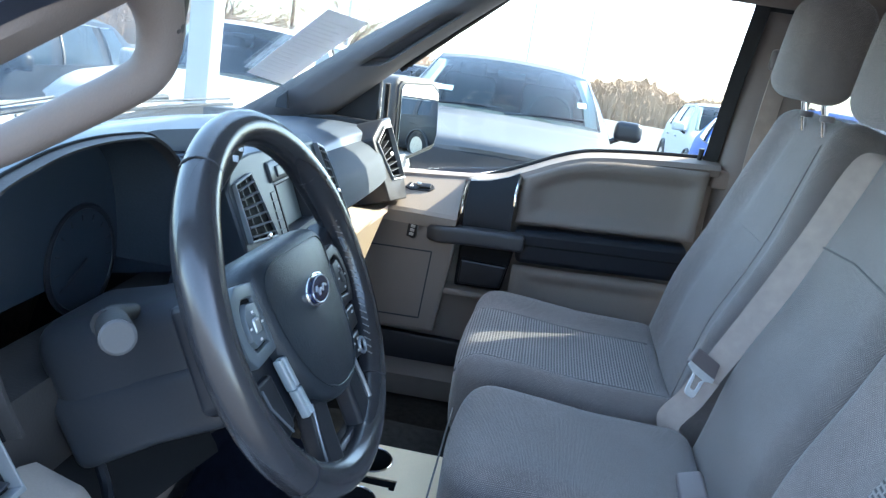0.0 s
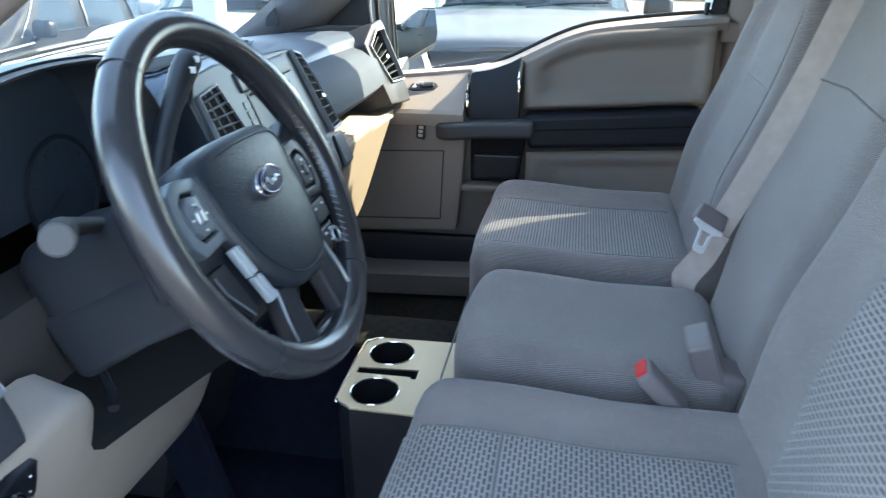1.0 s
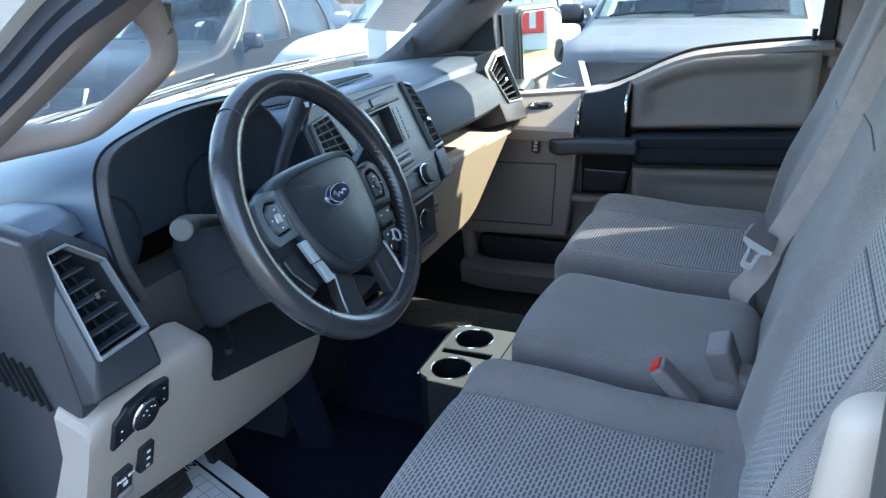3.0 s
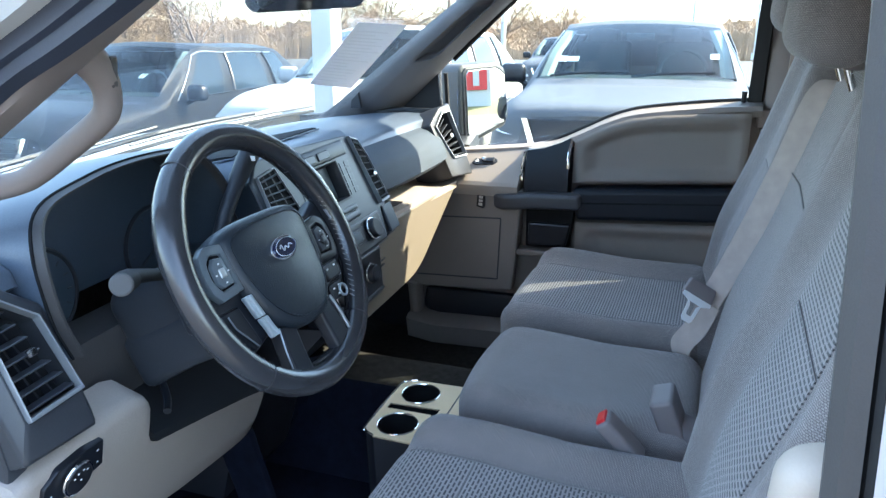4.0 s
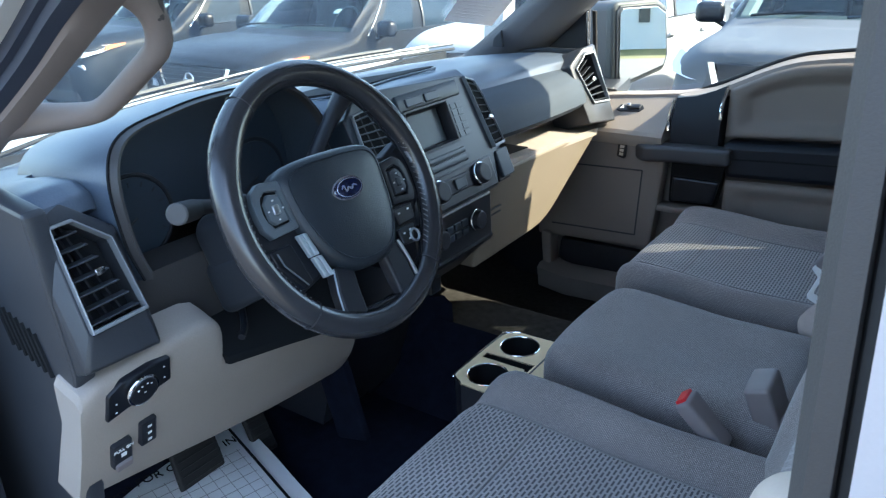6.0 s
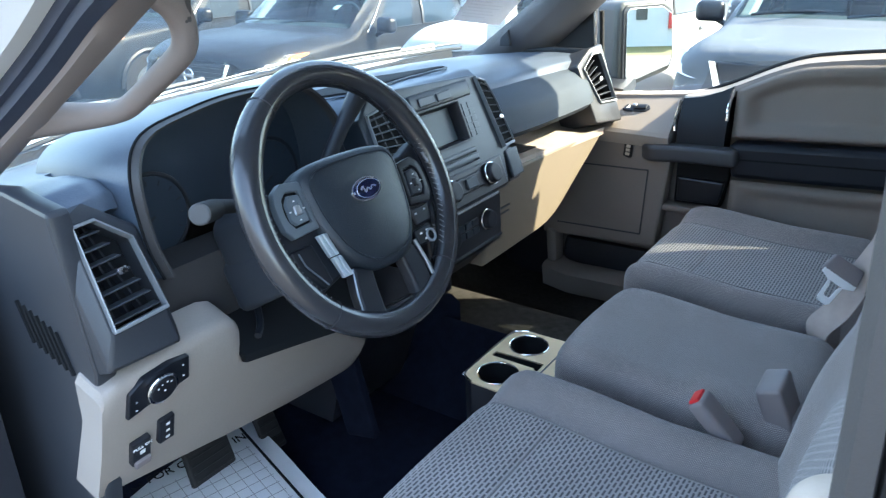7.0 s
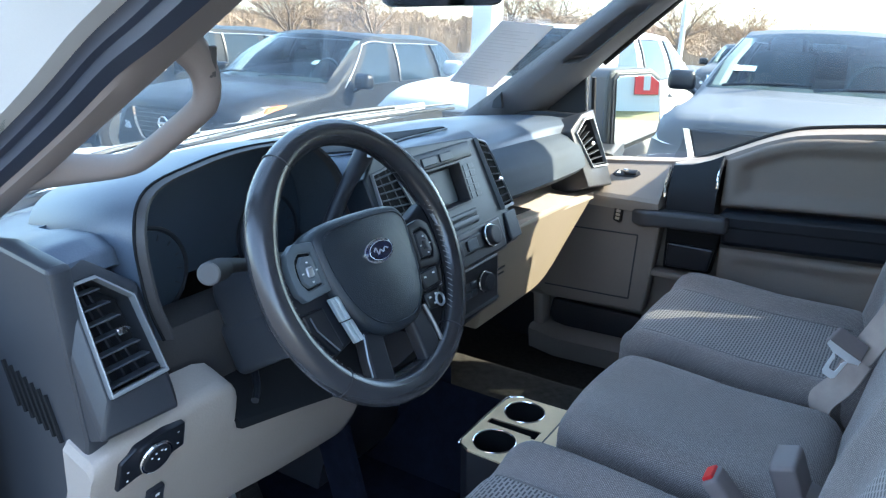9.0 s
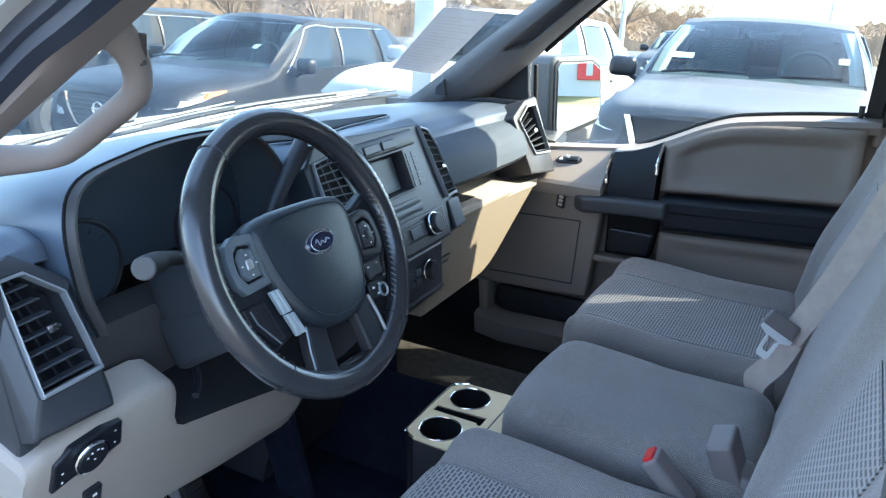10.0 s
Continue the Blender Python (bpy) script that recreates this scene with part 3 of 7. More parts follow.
upright("trim_b_seal_left", [(0.6705, -0.826), (0.6665, -0.824), (0.664, -0.815), (0.68, -0.806), (0.715, -0.806), (0.715, -0.826)], 0.62, 1.80, RUBBER, "black rubber seal on the driver's rear door pillar", "seal")
upright("trim_b_body_left", [(0.7175, -0.838), (0.700, -0.837), (0.6885, -0.833), (0.6715, -0.8285), (0.673, -0.822), (0.719, -0.812), (0.7195, -0.835)], 0.55, 1.82, JAMB_SHADED, "white painted door jamb", "body pillar")
upright("trim_rear_door_left", [(0.7205, -0.840), (0.7215, -0.81), (1.02, -0.85), (1.02, -0.99), (0.755, -0.97)], 0.55, 1.82, RUBBER, "dark edge of the rear door", "door edge")
# passenger's B-pillar
upright("trim_b_pillar_right", [(0.665, 0.91), (0.655, 0.90), (0.665, 0.865), (0.70, 0.84), (0.82, 0.83), (0.84, 0.91)], 0.62, 1.80, PILLAR, "grey trim of the passenger's rear door pillar", "pillar trim")

# hood, cowl and wipers in front of the windshield
def hood_point(u, v):
    x, y = -0.80 - u * 1.25, -0.86 + v * 1.72
    return (x, y, 1.258 - 0.13 * u - 0.03 * (abs(y) / 0.86) ** 4 - 0.06 * u * u + 0.03 * math.cos(y * 3.2) ** 2 + 0.055 * (1 - u) ** 2 * step(0.25, 0.8, y))


fixed("hood", patch(hood_point, 14, 18, 0.02), WHITE_PAINT, "white painted hood of the truck", "hood")
fixed("cowl", patch(lambda u, v: (-0.825 + u * 0.21 + 0.10 * (abs(v - 0.5) * 2) ** 2, -0.84 + v * 1.68, 1.268 + 0.055 * u), 4, 16, 0.02), HARD_BLACK, "black plastic cowl below the windshield", "cowl")
for pts, nm in (([(-0.71, -0.10, 1.345), (-0.66, 0.20, 1.362), (-0.605, 0.50, 1.362), (-0.57, 0.66, 1.36)], "wiper"), ([(-0.67, -0.62, 1.335), (-0.70, -0.35, 1.36), (-0.69, -0.10, 1.372), (-0.665, 0.10, 1.385)], "wiper")):
    w = vehicle(nm, pts[1], "black windshield wiper lying on the glass", "wiper", "windshield wipers")
    line = smooth_path(pts, 6)
    part("blade", tube([p + Vector((0.004, 0, -0.006)) for p in line], 0.0045, 6), RUBBER, w)
    part("arm", tube([p + Vector((-0.012, 0.02, 0.004)) for p in line[len(line) // 5:]], 0.0035, 6), SATIN_BLACK, w)
    part("arm", tube([Vector(p) + Vector((-0.02, 0, 0.012)) for p in line[:len(line) * 2 // 3]], 0.006, 6), HARD_BLACK, w)

# outer body under the hood and behind the cab, on its wheels
body = vehicle("truck_body", (0.0, 0.0, 0.0), "white painted lower body of the pickup on black tyres", "pickup truck")
for side in (-1, 1):
    part("fender", slab((-2.02, 0.80 * side - 0.06, 0.52), (-0.80, 0.80 * side + 0.10, 1.06), 0.05), WHITE_PAINT, body)
    part("sill", slab((-0.80, 0.86 * side - 0.05, 0.40), (1.66, 0.86 * side + 0.05, 0.54), 0.02), WHITE_PAINT, body)
    part("bed_side", slab((1.70, 0.86 * side - 0.06, 0.60), (3.55, 0.86 * side + 0.10, 1.30), 0.04), WHITE_PAINT, body)
    for x in (-1.35, 2.5):
        tyre = part("wheel", tube([(x, side * 0.70, 0.345), (x, side * 0.73, 0.345), (x, side * 0.95, 0.345), (x, side * 0.97, 0.345)], [0.34, 0.39, 0.39, 0.35], 28), TYRE, body, "black tyre")
        part("rim", tube([(x, side * 0.94, 0.345), (x, side * 0.975, 0.345)], [0.24, 0.22], 24), ALLOY, tyre, "bright alloy rim")
part("nose", slab((-2.10, -0.84, 0.50), (-1.98, 0.84, 1.08), 0.04), WHITE_PAINT, body)
part("bumper", slab((-2.22, -0.92, 0.45), (-2.08, 0.92, 0.68), 0.04), CHROME, body, "chrome bumper")
part("bed_floor", slab((1.68, -0.84, 0.62), (3.55, 0.84, 0.72)), HARD_BLACK, body)
part("tailgate", slab((3.50, -0.80, 0.66), (3.56, 0.80, 1.29), 0.02), WHITE_PAINT, body)
part("frame_rail", slab((-1.9, -0.45, 0.36), (3.4, -0.33, 0.50)), HARD_BLACK, body)
part("frame_rail", slab((-1.9, 0.33, 0.36), (3.4, 0.45, 0.50)), HARD_BLACK, body)


# ---- passenger door ----
HANDLE_GREY = leather_grain(material("dark slate plastic", (0.040, 0.042, 0.048), 0.5, vary=0.1), 380, 0.3)
door = vehicle("door_1", (0.2, 0.88, 0.6), "closed passenger door with grey moulded trim and black armrest", "door")
DOOR = frame_of((0, 0.86, 0), (1, 0, 0), (0, 0, 1))   # x along the truck, y up, z into the cab


def on_door(points, depth, r=0.004, out=0.0):
    return plate(points, depth, r, DOOR @ Matrix.Translation((0, 0, out)))


BELT = [(-0.34, 1.205), (-0.212, 1.214), (-0.08, 1.226), (0.026, 1.237), (0.11, 1.255), (0.18, 1.287), (0.247, 1.320), (0.31, 1.344), (0.369, 1.356), (0.50, 1.372), (0.66, 1.385)]
door_body = part("body", on_door(BELT + [(0.66, 0.60), (-0.38, 0.60)][::1], 0.06, 0.004, -0.02), TRIM_GREY, door)
part("outer_skin", plate([(-0.40, 0.55), (0.70, 0.55), (0.70, 1.36), (0.40, 1.345), (0.2, 1.28), (0.0, 1.215), (-0.40, 1.19)][::1], 0.02, 0.004, frame_of((0, 0.99, 0), (1, 0, 0), (0, 0, 1))), WHITE_PAINT, door, "white painted outer skin")
# belt ledge: the trim's top, which faces up
ledge = [Vector((x, 0.845, z - 0.003)) for x, z in BELT]
part("belt_ledge", loft([[p + Vector((0, (0.02 if p.x < 0.03 else -0.012), -0.012)), p + Vector((0, (0.026 if p.x < 0.03 else -0.004), 0)), p + Vector((0, 0.06, 0.006 if p.x > 0.03 else -0.014)), p + Vector((0, 0.06, -0.03)), p + Vector((0, 0.0, -0.03))] for p in smooth_path(ledge, 3)]), TRIM_GREY, door)
part("window_seal", tube(smooth_path([p + Vector((0, 0.066, 0.008 if p.x > 0.03 else -0.008)) for p in ledge], 3), 0.007, 6), RUBBER, door)
# front upper panel: leans outwards towards the window, with the lock switch
part("switch_panel", loft([[(x, 0.872, z1), (x, 0.784, 1.144), (x, 0.777, 1.134), (x, 0.780, 1.120), (x, 0.79, 1.10), (x, 0.84, 1.10), (x, 0.885, z1 - 0.02)] for x, z1 in ((-0.34, 1.198), (-0.21, 1.208), (-0.08, 1.221), (0.02, 1.232))]), TRIM_LIGHT, door)
part("lower_front_panel", on_door([(-0.36, 1.118), (0.03, 1.118), (0.02, 1.0), (0.0, 0.80), (-0.36, 0.78)], 0.05, 0.008, 0.058), TRIM_GREY, door)
for a, b in (((-0.30, 1.02), (-0.035, 1.03)), ((-0.035, 1.03), (-0.045, 0.835)), ((-0.045, 0.835), (-0.31, 0.825))):
    part("groove", box((math.dist(a, b), 0.004, 0.003), DOOR @ Matrix.Translation(((a[0] + b[0]) / 2, (a[1] + b[1]) / 2, 0.058)) @ pose(0, 0, 0, 0, 0, math.degrees(math.atan2(b[1] - a[1], b[0] - a[0])))), DARK_GREY, door)
# glossy black piece with two bright edges
part("accent", loft([[(x0, 0.862 - 0.03, z1), (x0, 0.80, 1.17), (x0, 0.80, 1.11), (x0, 0.86, 1.10), (x0, 0.88, z1)] for x0, z1 in ((0.036, 1.235), (0.085, 1.243), (0.135, 1.262), (0.163, 1.277))]), DOOR_BLACK, door, "satin black accent")
for x, z1 in ((0.032, 1.228), (0.166, 1.270)):
    part("bright_edge", tube(smooth_path([(x, 0.828, z1), (x - 0.004, 0.803, z1 - 0.045), (x - 0.002, 0.797, z1 - 0.075)], 5), 0.0045, 8), CHROME, door, "chrome edge")
# upper insert with a raised lip, armrest, lower panel
INS = [(0.172, 1.268), (0.215, 1.29), (0.27, 1.318), (0.33, 1.338), (0.40, 1.348), (0.52, 1.357), (0.635, 1.362), (0.635, 1.175), (0.172, 1.145)]
def soft_panel(name, x0, x1, low, high, out, dish, mx, mz):
    """A moulded panel with a soft-edged dish; low and high give its lower and upper line."""
    def at(u, v):
        x = lerp(x0, x1, u)
        z = lerp(low(x), high(x), v)
        w = step(0.0, mx, x - x0 - 0.02) * step(0.0, mx, x1 - x - 0.004) * step(0.0, mz, z - low(x) - 0.012) * step(0.0, mz, high(x) - z - 0.018)
        rim = max(0.0, 1 - min(u, 1 - u, v, 1 - v) / 0.04) ** 2 * 0.012
        return (x, 0.86 - out + dish * w + rim, z)
    return part(name, patch(at, 40, 26, 0.004), TRIM_GREY, door, angle=70)


def insert_top(x):
    for (xa, za), (xb, zb) in zip(INS[:6], INS[1:7]):
        if x <= xb:
            return lerp(za, zb, max(0.0, (x - xa) / (xb - xa)))
    return INS[6][1]


soft_panel("upper_insert", 0.172, 0.635, lambda x: lerp(1.145, 1.175, (x - 0.172) / 0.463), insert_top, 0.040, 0.020, 0.05, 0.035)
part("armrest", plate([(0.175, 1.135), (0.62, 1.165), (0.62, 1.07), (0.19, 1.045)], 0.075, 0.014, DOOR @ Matrix.Translation((0, 0, 0.07)), 3), DOOR_BLACK, door, "black padded armrest")
part("armrest_groove", on_door([(0.175, 1.098), (0.62, 1.126), (0.62, 1.122), (0.175, 1.094)], 0.004, 0.0, 0.072), INK, door)
part("pull_handle", pillow((0.262, 0.055, 0.044), 0.011, (14, 3, 3), lambda q: (q.x, q.y + 0.03 * step(-0.09, -0.131, q.x), q.z - 0.006 * step(0.0, -0.131, q.x)), Matrix.Translation((0.075, 0.783, 1.099)) @ pose(0, 0, 0, 0, -2.5, 0)), HANDLE_GREY, door, "dark grey pull handle")
part("pull_cup", on_door([(0.035, 1.085), (0.185, 1.085), (0.165, 0.945), (0.035, 0.94)], 0.03, 0.006, 0.03), INK, door)
part("pull_cup_step", on_door([(0.045, 1.02), (0.172, 1.02), (0.16, 0.955), (0.045, 0.95)], 0.02, 0.005, 0.042), SATIN_BLACK, door)
soft_panel("lower_insert", 0.185, 0.63, lambda x: 0.80, lambda x: lerp(1.03, 1.055, (x - 0.185) / 0.445), 0.045, 0.014, 0.06, 0.03)
part("cup_surround", on_door([(0.0, 0.935), (0.165, 0.935), (0.17, 0.92), (0.0, 0.915)], 0.05, 0.006, 0.052), TRIM_GREY, door)
# closed plate whose dark colour stands for the pocket's shaded opening
part("map_pocket", on_door([(-0.30, 0.765), (0.40, 0.775), (0.42, 0.70), (-0.28, 0.665), (-0.31, 0.70)], 0.03, 0.012, 0.02), HARD_BLACK, door, "dark open map pocket")
part("pocket_lip", loft([[(x, 0.77, z), (x, 0.755, z - 0.01), (x, 0.765, z - 0.075), (x, 0.85, z - 0.09), (x, 0.85, z)] for x, z in ((-0.335, 0.695), (-0.25, 0.682), (0.0, 0.69), (0.60, 0.71))]), TRIM_GREY, door)
part("pocket_end", on_door([(-0.345, 0.80), (-0.305, 0.795), (-0.30, 0.69), (-0.335, 0.68)], 0.06, 0.014, 0.075), TRIM_GREY, door)
# lock knob, lock switch, seat switch
part("lock_knob", disc(0.006, 0.03, Matrix.Translation((0.612, 0.885, 1.398)), 12, 0.002, 0.0075), SATIN_BLACK, door)
sw = frame_of((-0.098, 0.8455, 1.192), (1, 0, 0.07), (0, 0.85, 0.53))
lock_switch = part("lock_switch", plate([(-0.04, -0.008), (-0.026, -0.016), (0.03, -0.016), (0.042, -0.004), (0.036, 0.012), (0.02, 0.016), (-0.03, 0.016)], 0.01, 0.003, sw @ Matrix.Translation((0, 0, 0.004))), HARD_BLACK, door, "black lock switch plate")
part("rocker", box((0.034, 0.018, 0.008), sw @ Matrix.Translation((0.014, 0, 0.005)), 0.003), SATIN_BLACK, lock_switch)
part("lever", box((0.012, 0.008, 0.012), sw @ Matrix.Translation((-0.002, 0, 0.009)), 0.002), STEEL, lock_switch, "bright lever")
part("mark", plate([(-0.028, -0.006), (-0.016, -0.006), (-0.022, 0.008)], 0.002, 0, sw @ Matrix.Translation((0, 0, 0.0055))), WHITE_MARK, lock_switch)
ss = frame_of((-0.095, 0.797, 1.083), (1, 0, -0.1), (0, 0, 1))
seat_switch = part("window_switch", plate([(-0.013, -0.02), (0.009, -0.024), (0.013, -0.018), (0.011, 0.02), (-0.009, 0.024), (-0.014, 0.018)], 0.008, 0.003, ss @ Matrix.Translation((0, 0, 0.004))), HARD_BLACK, door)
for v in (-0.011, 0.0, 0.011):
    part("button", box((0.012, 0.008, 0.004), ss @ Matrix.Translation((0, v, 0.005)), 0.001), SILVER, seat_switch)
# window frame: sail, front upright, rear upright, top rail, pane
part("sail", plate([(-0.47, 1.20), (-0.242, 1.212), (-0.242, 1.462), (-0.30, 1.418), (-0.36, 1.368), (-0.44, 1.30)], 0.02, 0.004, frame_of((0, 0.86, 0), (1, 0, 0), (0, 0, 1))), HARD_BLACK, door, "black triangular sail panel")
part("front_upright", tube([(-0.234, 0.872, 1.21), (-0.236, 0.858, 1.32), (-0.238, 0.84, 1.45)], 0.005, 8), STEEL, door)
part("front_channel", tube([(-0.222, 0.885, 1.21), (-0.222, 0.872, 1.32), (-0.222, 0.853, 1.45)], 0.007, 8), RUBBER, door)
part("rear_upright", loft([[(0.622 + s, 0.895 - d, z), (0.655 + s, 0.885 - d, z), (0.665 + s, 0.92 - d, z), (0.63 + s, 0.93 - d, z)] for s, d, z in ((0.0, 0.0, 1.37), (0.004, 0.06, 1.60), (0.012, 0.11, 1.78))]), RUBBER, door)
# rail's rear end and the plate below are added to block sun from the glovebox
part("top_rail", tube(smooth_path([(-0.19, 0.842, 1.490), (-0.02, 0.797, 1.640), (0.13, 0.775, 1.76), (0.3, 0.77, 1.79), (0.63, 0.77, 1.79), (0.73, 0.775, 1.79)], 5), [0.006 + 0.011 * min(1.0, i / 10) for i in range(26)], 8), RUBBER, door)
part("corner_gusset", plate([(0.600, 0.782, 1.795), (0.645, 0.790, 1.760), (0.74, 0.790, 1.760), (0.74, 0.770, 1.835), (0.600, 0.770, 1.835)], 0.02, 0.003), RUBBER, door)
door_pane = part("pane", plate([(-0.21, 0.915, 1.21), (0.64, 0.915, 1.37), (0.645, 0.80, 1.78), (0.15, 0.80, 1.77), (-0.19, 0.865, 1.46)], 0.004), GLASS, door)
door_pane.visible_shadow = False

# door mirror outside
dm = vehicle("door_mirror", (-0.2, 1.05, 1.25), "grey-black door mirror outside the passenger window", "door mirror")
MIR = frame_of((-0.172, 1.108, 1.335), (0.5, 0.866, 0.0), (-0.068, 0.0, 1.0))
shell = part("shell", plate([(-0.115, -0.115), (-0.095, -0.135), (0.085, -0.09), (0.10, -0.05), (0.09, 0.10), (0.05, 0.125), (-0.10, 0.125), (-0.115, 0.11)], 0.13, 0.022, MIR, 3), SHELL_GREY, dm)
part("rim", plate([(-0.104, -0.10), (-0.088, -0.122), (0.08, -0.079), (0.092, -0.045), (0.082, 0.09), (0.045, 0.113), (-0.09, 0.113), (-0.104, 0.10)], 0.01, 0.003, MIR @ Matrix.Translation((0, 0, 0.006))), HARD_BLACK, dm)
part("mirror_glass", plate([(-0.094, -0.092), (-0.08, -0.112), (0.074, -0.072), (0.084, -0.04), (0.075, 0.082), (0.04, 0.104), (-0.082, 0.104), (-0.094, 0.092)], 0.004, 0.001, MIR @ Matrix.Translation((0, 0, 0.010))), MIRROR, dm, "mirror glass")
part("arm", loft([[(-0.28, 0.93, 1.185), (-0.17, 0.93, 1.19), (-0.175, 0.93, 1.222), (-0.27, 0.93, 1.232)], [(-0.27, 1.05, 1.205), (-0.18, 1.05, 1.21), (-0.185, 1.05, 1.238), (-0.26, 1.05, 1.245)]]), HARD_BLACK, dm)


# ---- dashboard ----
dash = vehicle("dashboard", (-0.35, 0.0, 1.2), "charcoal dashboard with grey lower trim across the cab", "dashboard")
TOP_PLAIN = [(-0.72, 1.318), (-0.62, 1.333), (-0.50, 1.345), (-0.38, 1.351), (-0.30, 1.349), (-0.255, 1.338), (-0.235, 1.318)]
TOP_POD = [(-0.72, 1.318), (-0.62, 1.335), (-0.50, 1.352), (-0.38, 1.375), (-0.28, 1.396), (-0.215, 1.398), (-0.195, 1.386)]
TOP_LEFT = [(-0.70, 1.318), (-0.60, 1.337), (-0.48, 1.357), (-0.36, 1.382), (-0.28, 1.388), (-0.235, 1.376), (-0.215, 1.355)]


def top_point(u, v):
    y = lerp(-0.79, 0.80, u)
    pod = step(0.19, 0.145, y) * step(-0.26, -0.16, y)
    left = step(-0.15, -0.3, y)
    s = v * (len(TOP_PLAIN) - 1)
    i = min(len(TOP_PLAIN) - 2, int(s))
    f = s - i
    x = z = 0
    for prof, w in ((TOP_PLAIN, (1 - left) * (1 - pod)), (TOP_POD, pod), (TOP_LEFT, left * (1 - pod))):
        x += w * lerp(prof[i][0], prof[i + 1][0], f)
        z += w * lerp(prof[i][1], prof[i + 1][1], f)
    x += 0.10 * (abs(y) / 0.79) ** 2.5 * (1 - v)
    under = step(-0.69, -0.655, y) * step(-0.20, -0.235, y)
    if x > -0.40:
        x, z = lerp(x, -0.40 + 0.02 * v, under), lerp(z, 1.36 - 0.1 * v, under)
    return (x, y, z - 0.012 * (abs(y) / 0.79) ** 6)


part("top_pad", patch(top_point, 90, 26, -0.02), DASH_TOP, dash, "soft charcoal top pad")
# speaker tray let into the top, between pod and windshield
part("tray", patch(lambda u, v: Vector(top_point((lerp(-0.175, 0.138, u) + 0.79) / 1.59, lerp(0.36, 0.70, v))) + Vector((0, 0, 0.003)), 16, 12, 0.002), TRAY_BLACK, dash, "matt black tray liner")
part("tray_lip", tube(smooth_path([Vector(top_point((y + 0.79) / 1.59, v)) + Vector((0, 0, 0.002)) for y, v in ((-0.175, 0.36), (-0.177, 0.70), (0.0, 0.708), (0.14, 0.70), (0.14, 0.36))], 6), 0.0022, 6), DASH_TOP, dash)

# instrument hood: outer shell, rim and dark well
RIM = [(-0.172, -0.658, 1.245), (-0.185, -0.668, 1.30), (-0.20, -0.664, 1.383), (-0.226, -0.622, 1.424), (-0.245, -0.53, 1.438), (-0.252, -0.45, 1.444), (-0.256, -0.36, 1.441), (-0.255, -0.29, 1.430), (-0.243, -0.245, 1.385), (-0.228, -0.222, 1.31), (-0.212, -0.217, 1.245)]
rim_line = smooth_path(RIM, 5)
rim_mid = Vector((-0.22, -0.445, 1.31))


def grown(p, k, dx, dz=0.0):
    p = Vector(p)
    return Vector((p.x + dx, rim_mid.y + (p.y - rim_mid.y) * k, rim_mid.z + (p.z - rim_mid.z) * k + dz))


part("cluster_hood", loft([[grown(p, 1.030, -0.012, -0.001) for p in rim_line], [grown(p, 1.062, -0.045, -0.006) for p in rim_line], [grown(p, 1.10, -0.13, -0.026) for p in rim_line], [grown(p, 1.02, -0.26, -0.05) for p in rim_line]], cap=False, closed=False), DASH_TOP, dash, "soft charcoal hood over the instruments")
part("hood_lip", loft([[grown(p, 0.965, -0.012) for p in rim_line], [grown(p, 0.985, 0.002) for p in rim_line], [grown(p, 1.006, 0.003) for p in rim_line], [grown(p, 1.031, -0.012, -0.001) for p in rim_line]], cap=False, closed=False), FASCIA, dash, "dark lip of the instrument hood")
part("hood_groove", tube([grown(p, 1.031, -0.010, -0.001) for p in rim_line], 0.0022, 6), INK, dash, "dark groove along the hood")
part("cluster_well", loft([[grown(p, 0.967, -0.010) for p in rim_line], [grown(p, 0.93, -0.06) for p in rim_line], [grown(p, 0.88, -0.13) for p in rim_line]], cap=False, closed=False), DASH, dash)
part("cluster_face", plate([grown(p, 0.90, 0) * 1.0 + Vector((-0.335 - p.x, 0, 0)) for p in rim_line], 0.01, 0.0), GAUGE, dash, "black unlit gauge face")
for y in (-0.57, -0.325):
    g = frame_of((-0.333, y, 1.272), (0, 1, 0), (-0.04, 0, 1))
    gauge = part("gauge", ring_torus(0.068, 0.004, g), HARD_BLACK, dash)
    part("dial", disc(0.064, 0.004, g, 32), GAUGE, gauge)
    for a in range(-120, 121, 24):
        part("tick", box((0.002, 0.008, 0.001), g @ pose(0, 0, 0, 0, 0, a) @ Matrix.Translation((0, 0.054, 0.003))), DARK_GREY, gauge)
    part("needle", box((0.003, 0.05, 0.002), g @ pose(0, 0, 0, 0, 0, 118) @ Matrix.Translation((0, 0.022, 0.006))), DARK_GREY, gauge)
# face below the hood between gauges and column
part("column_fascia", loft([[(-0.235, y, 1.225), (-0.225, y, 1.20), (-0.245, y, 1.05), (-0.29, y, 1.05), (-0.32, y, 1.22)] for y in (-0.685, -0.50, -0.35, -0.19)]), FASCIA, dash, "dark taupe panel round the column")

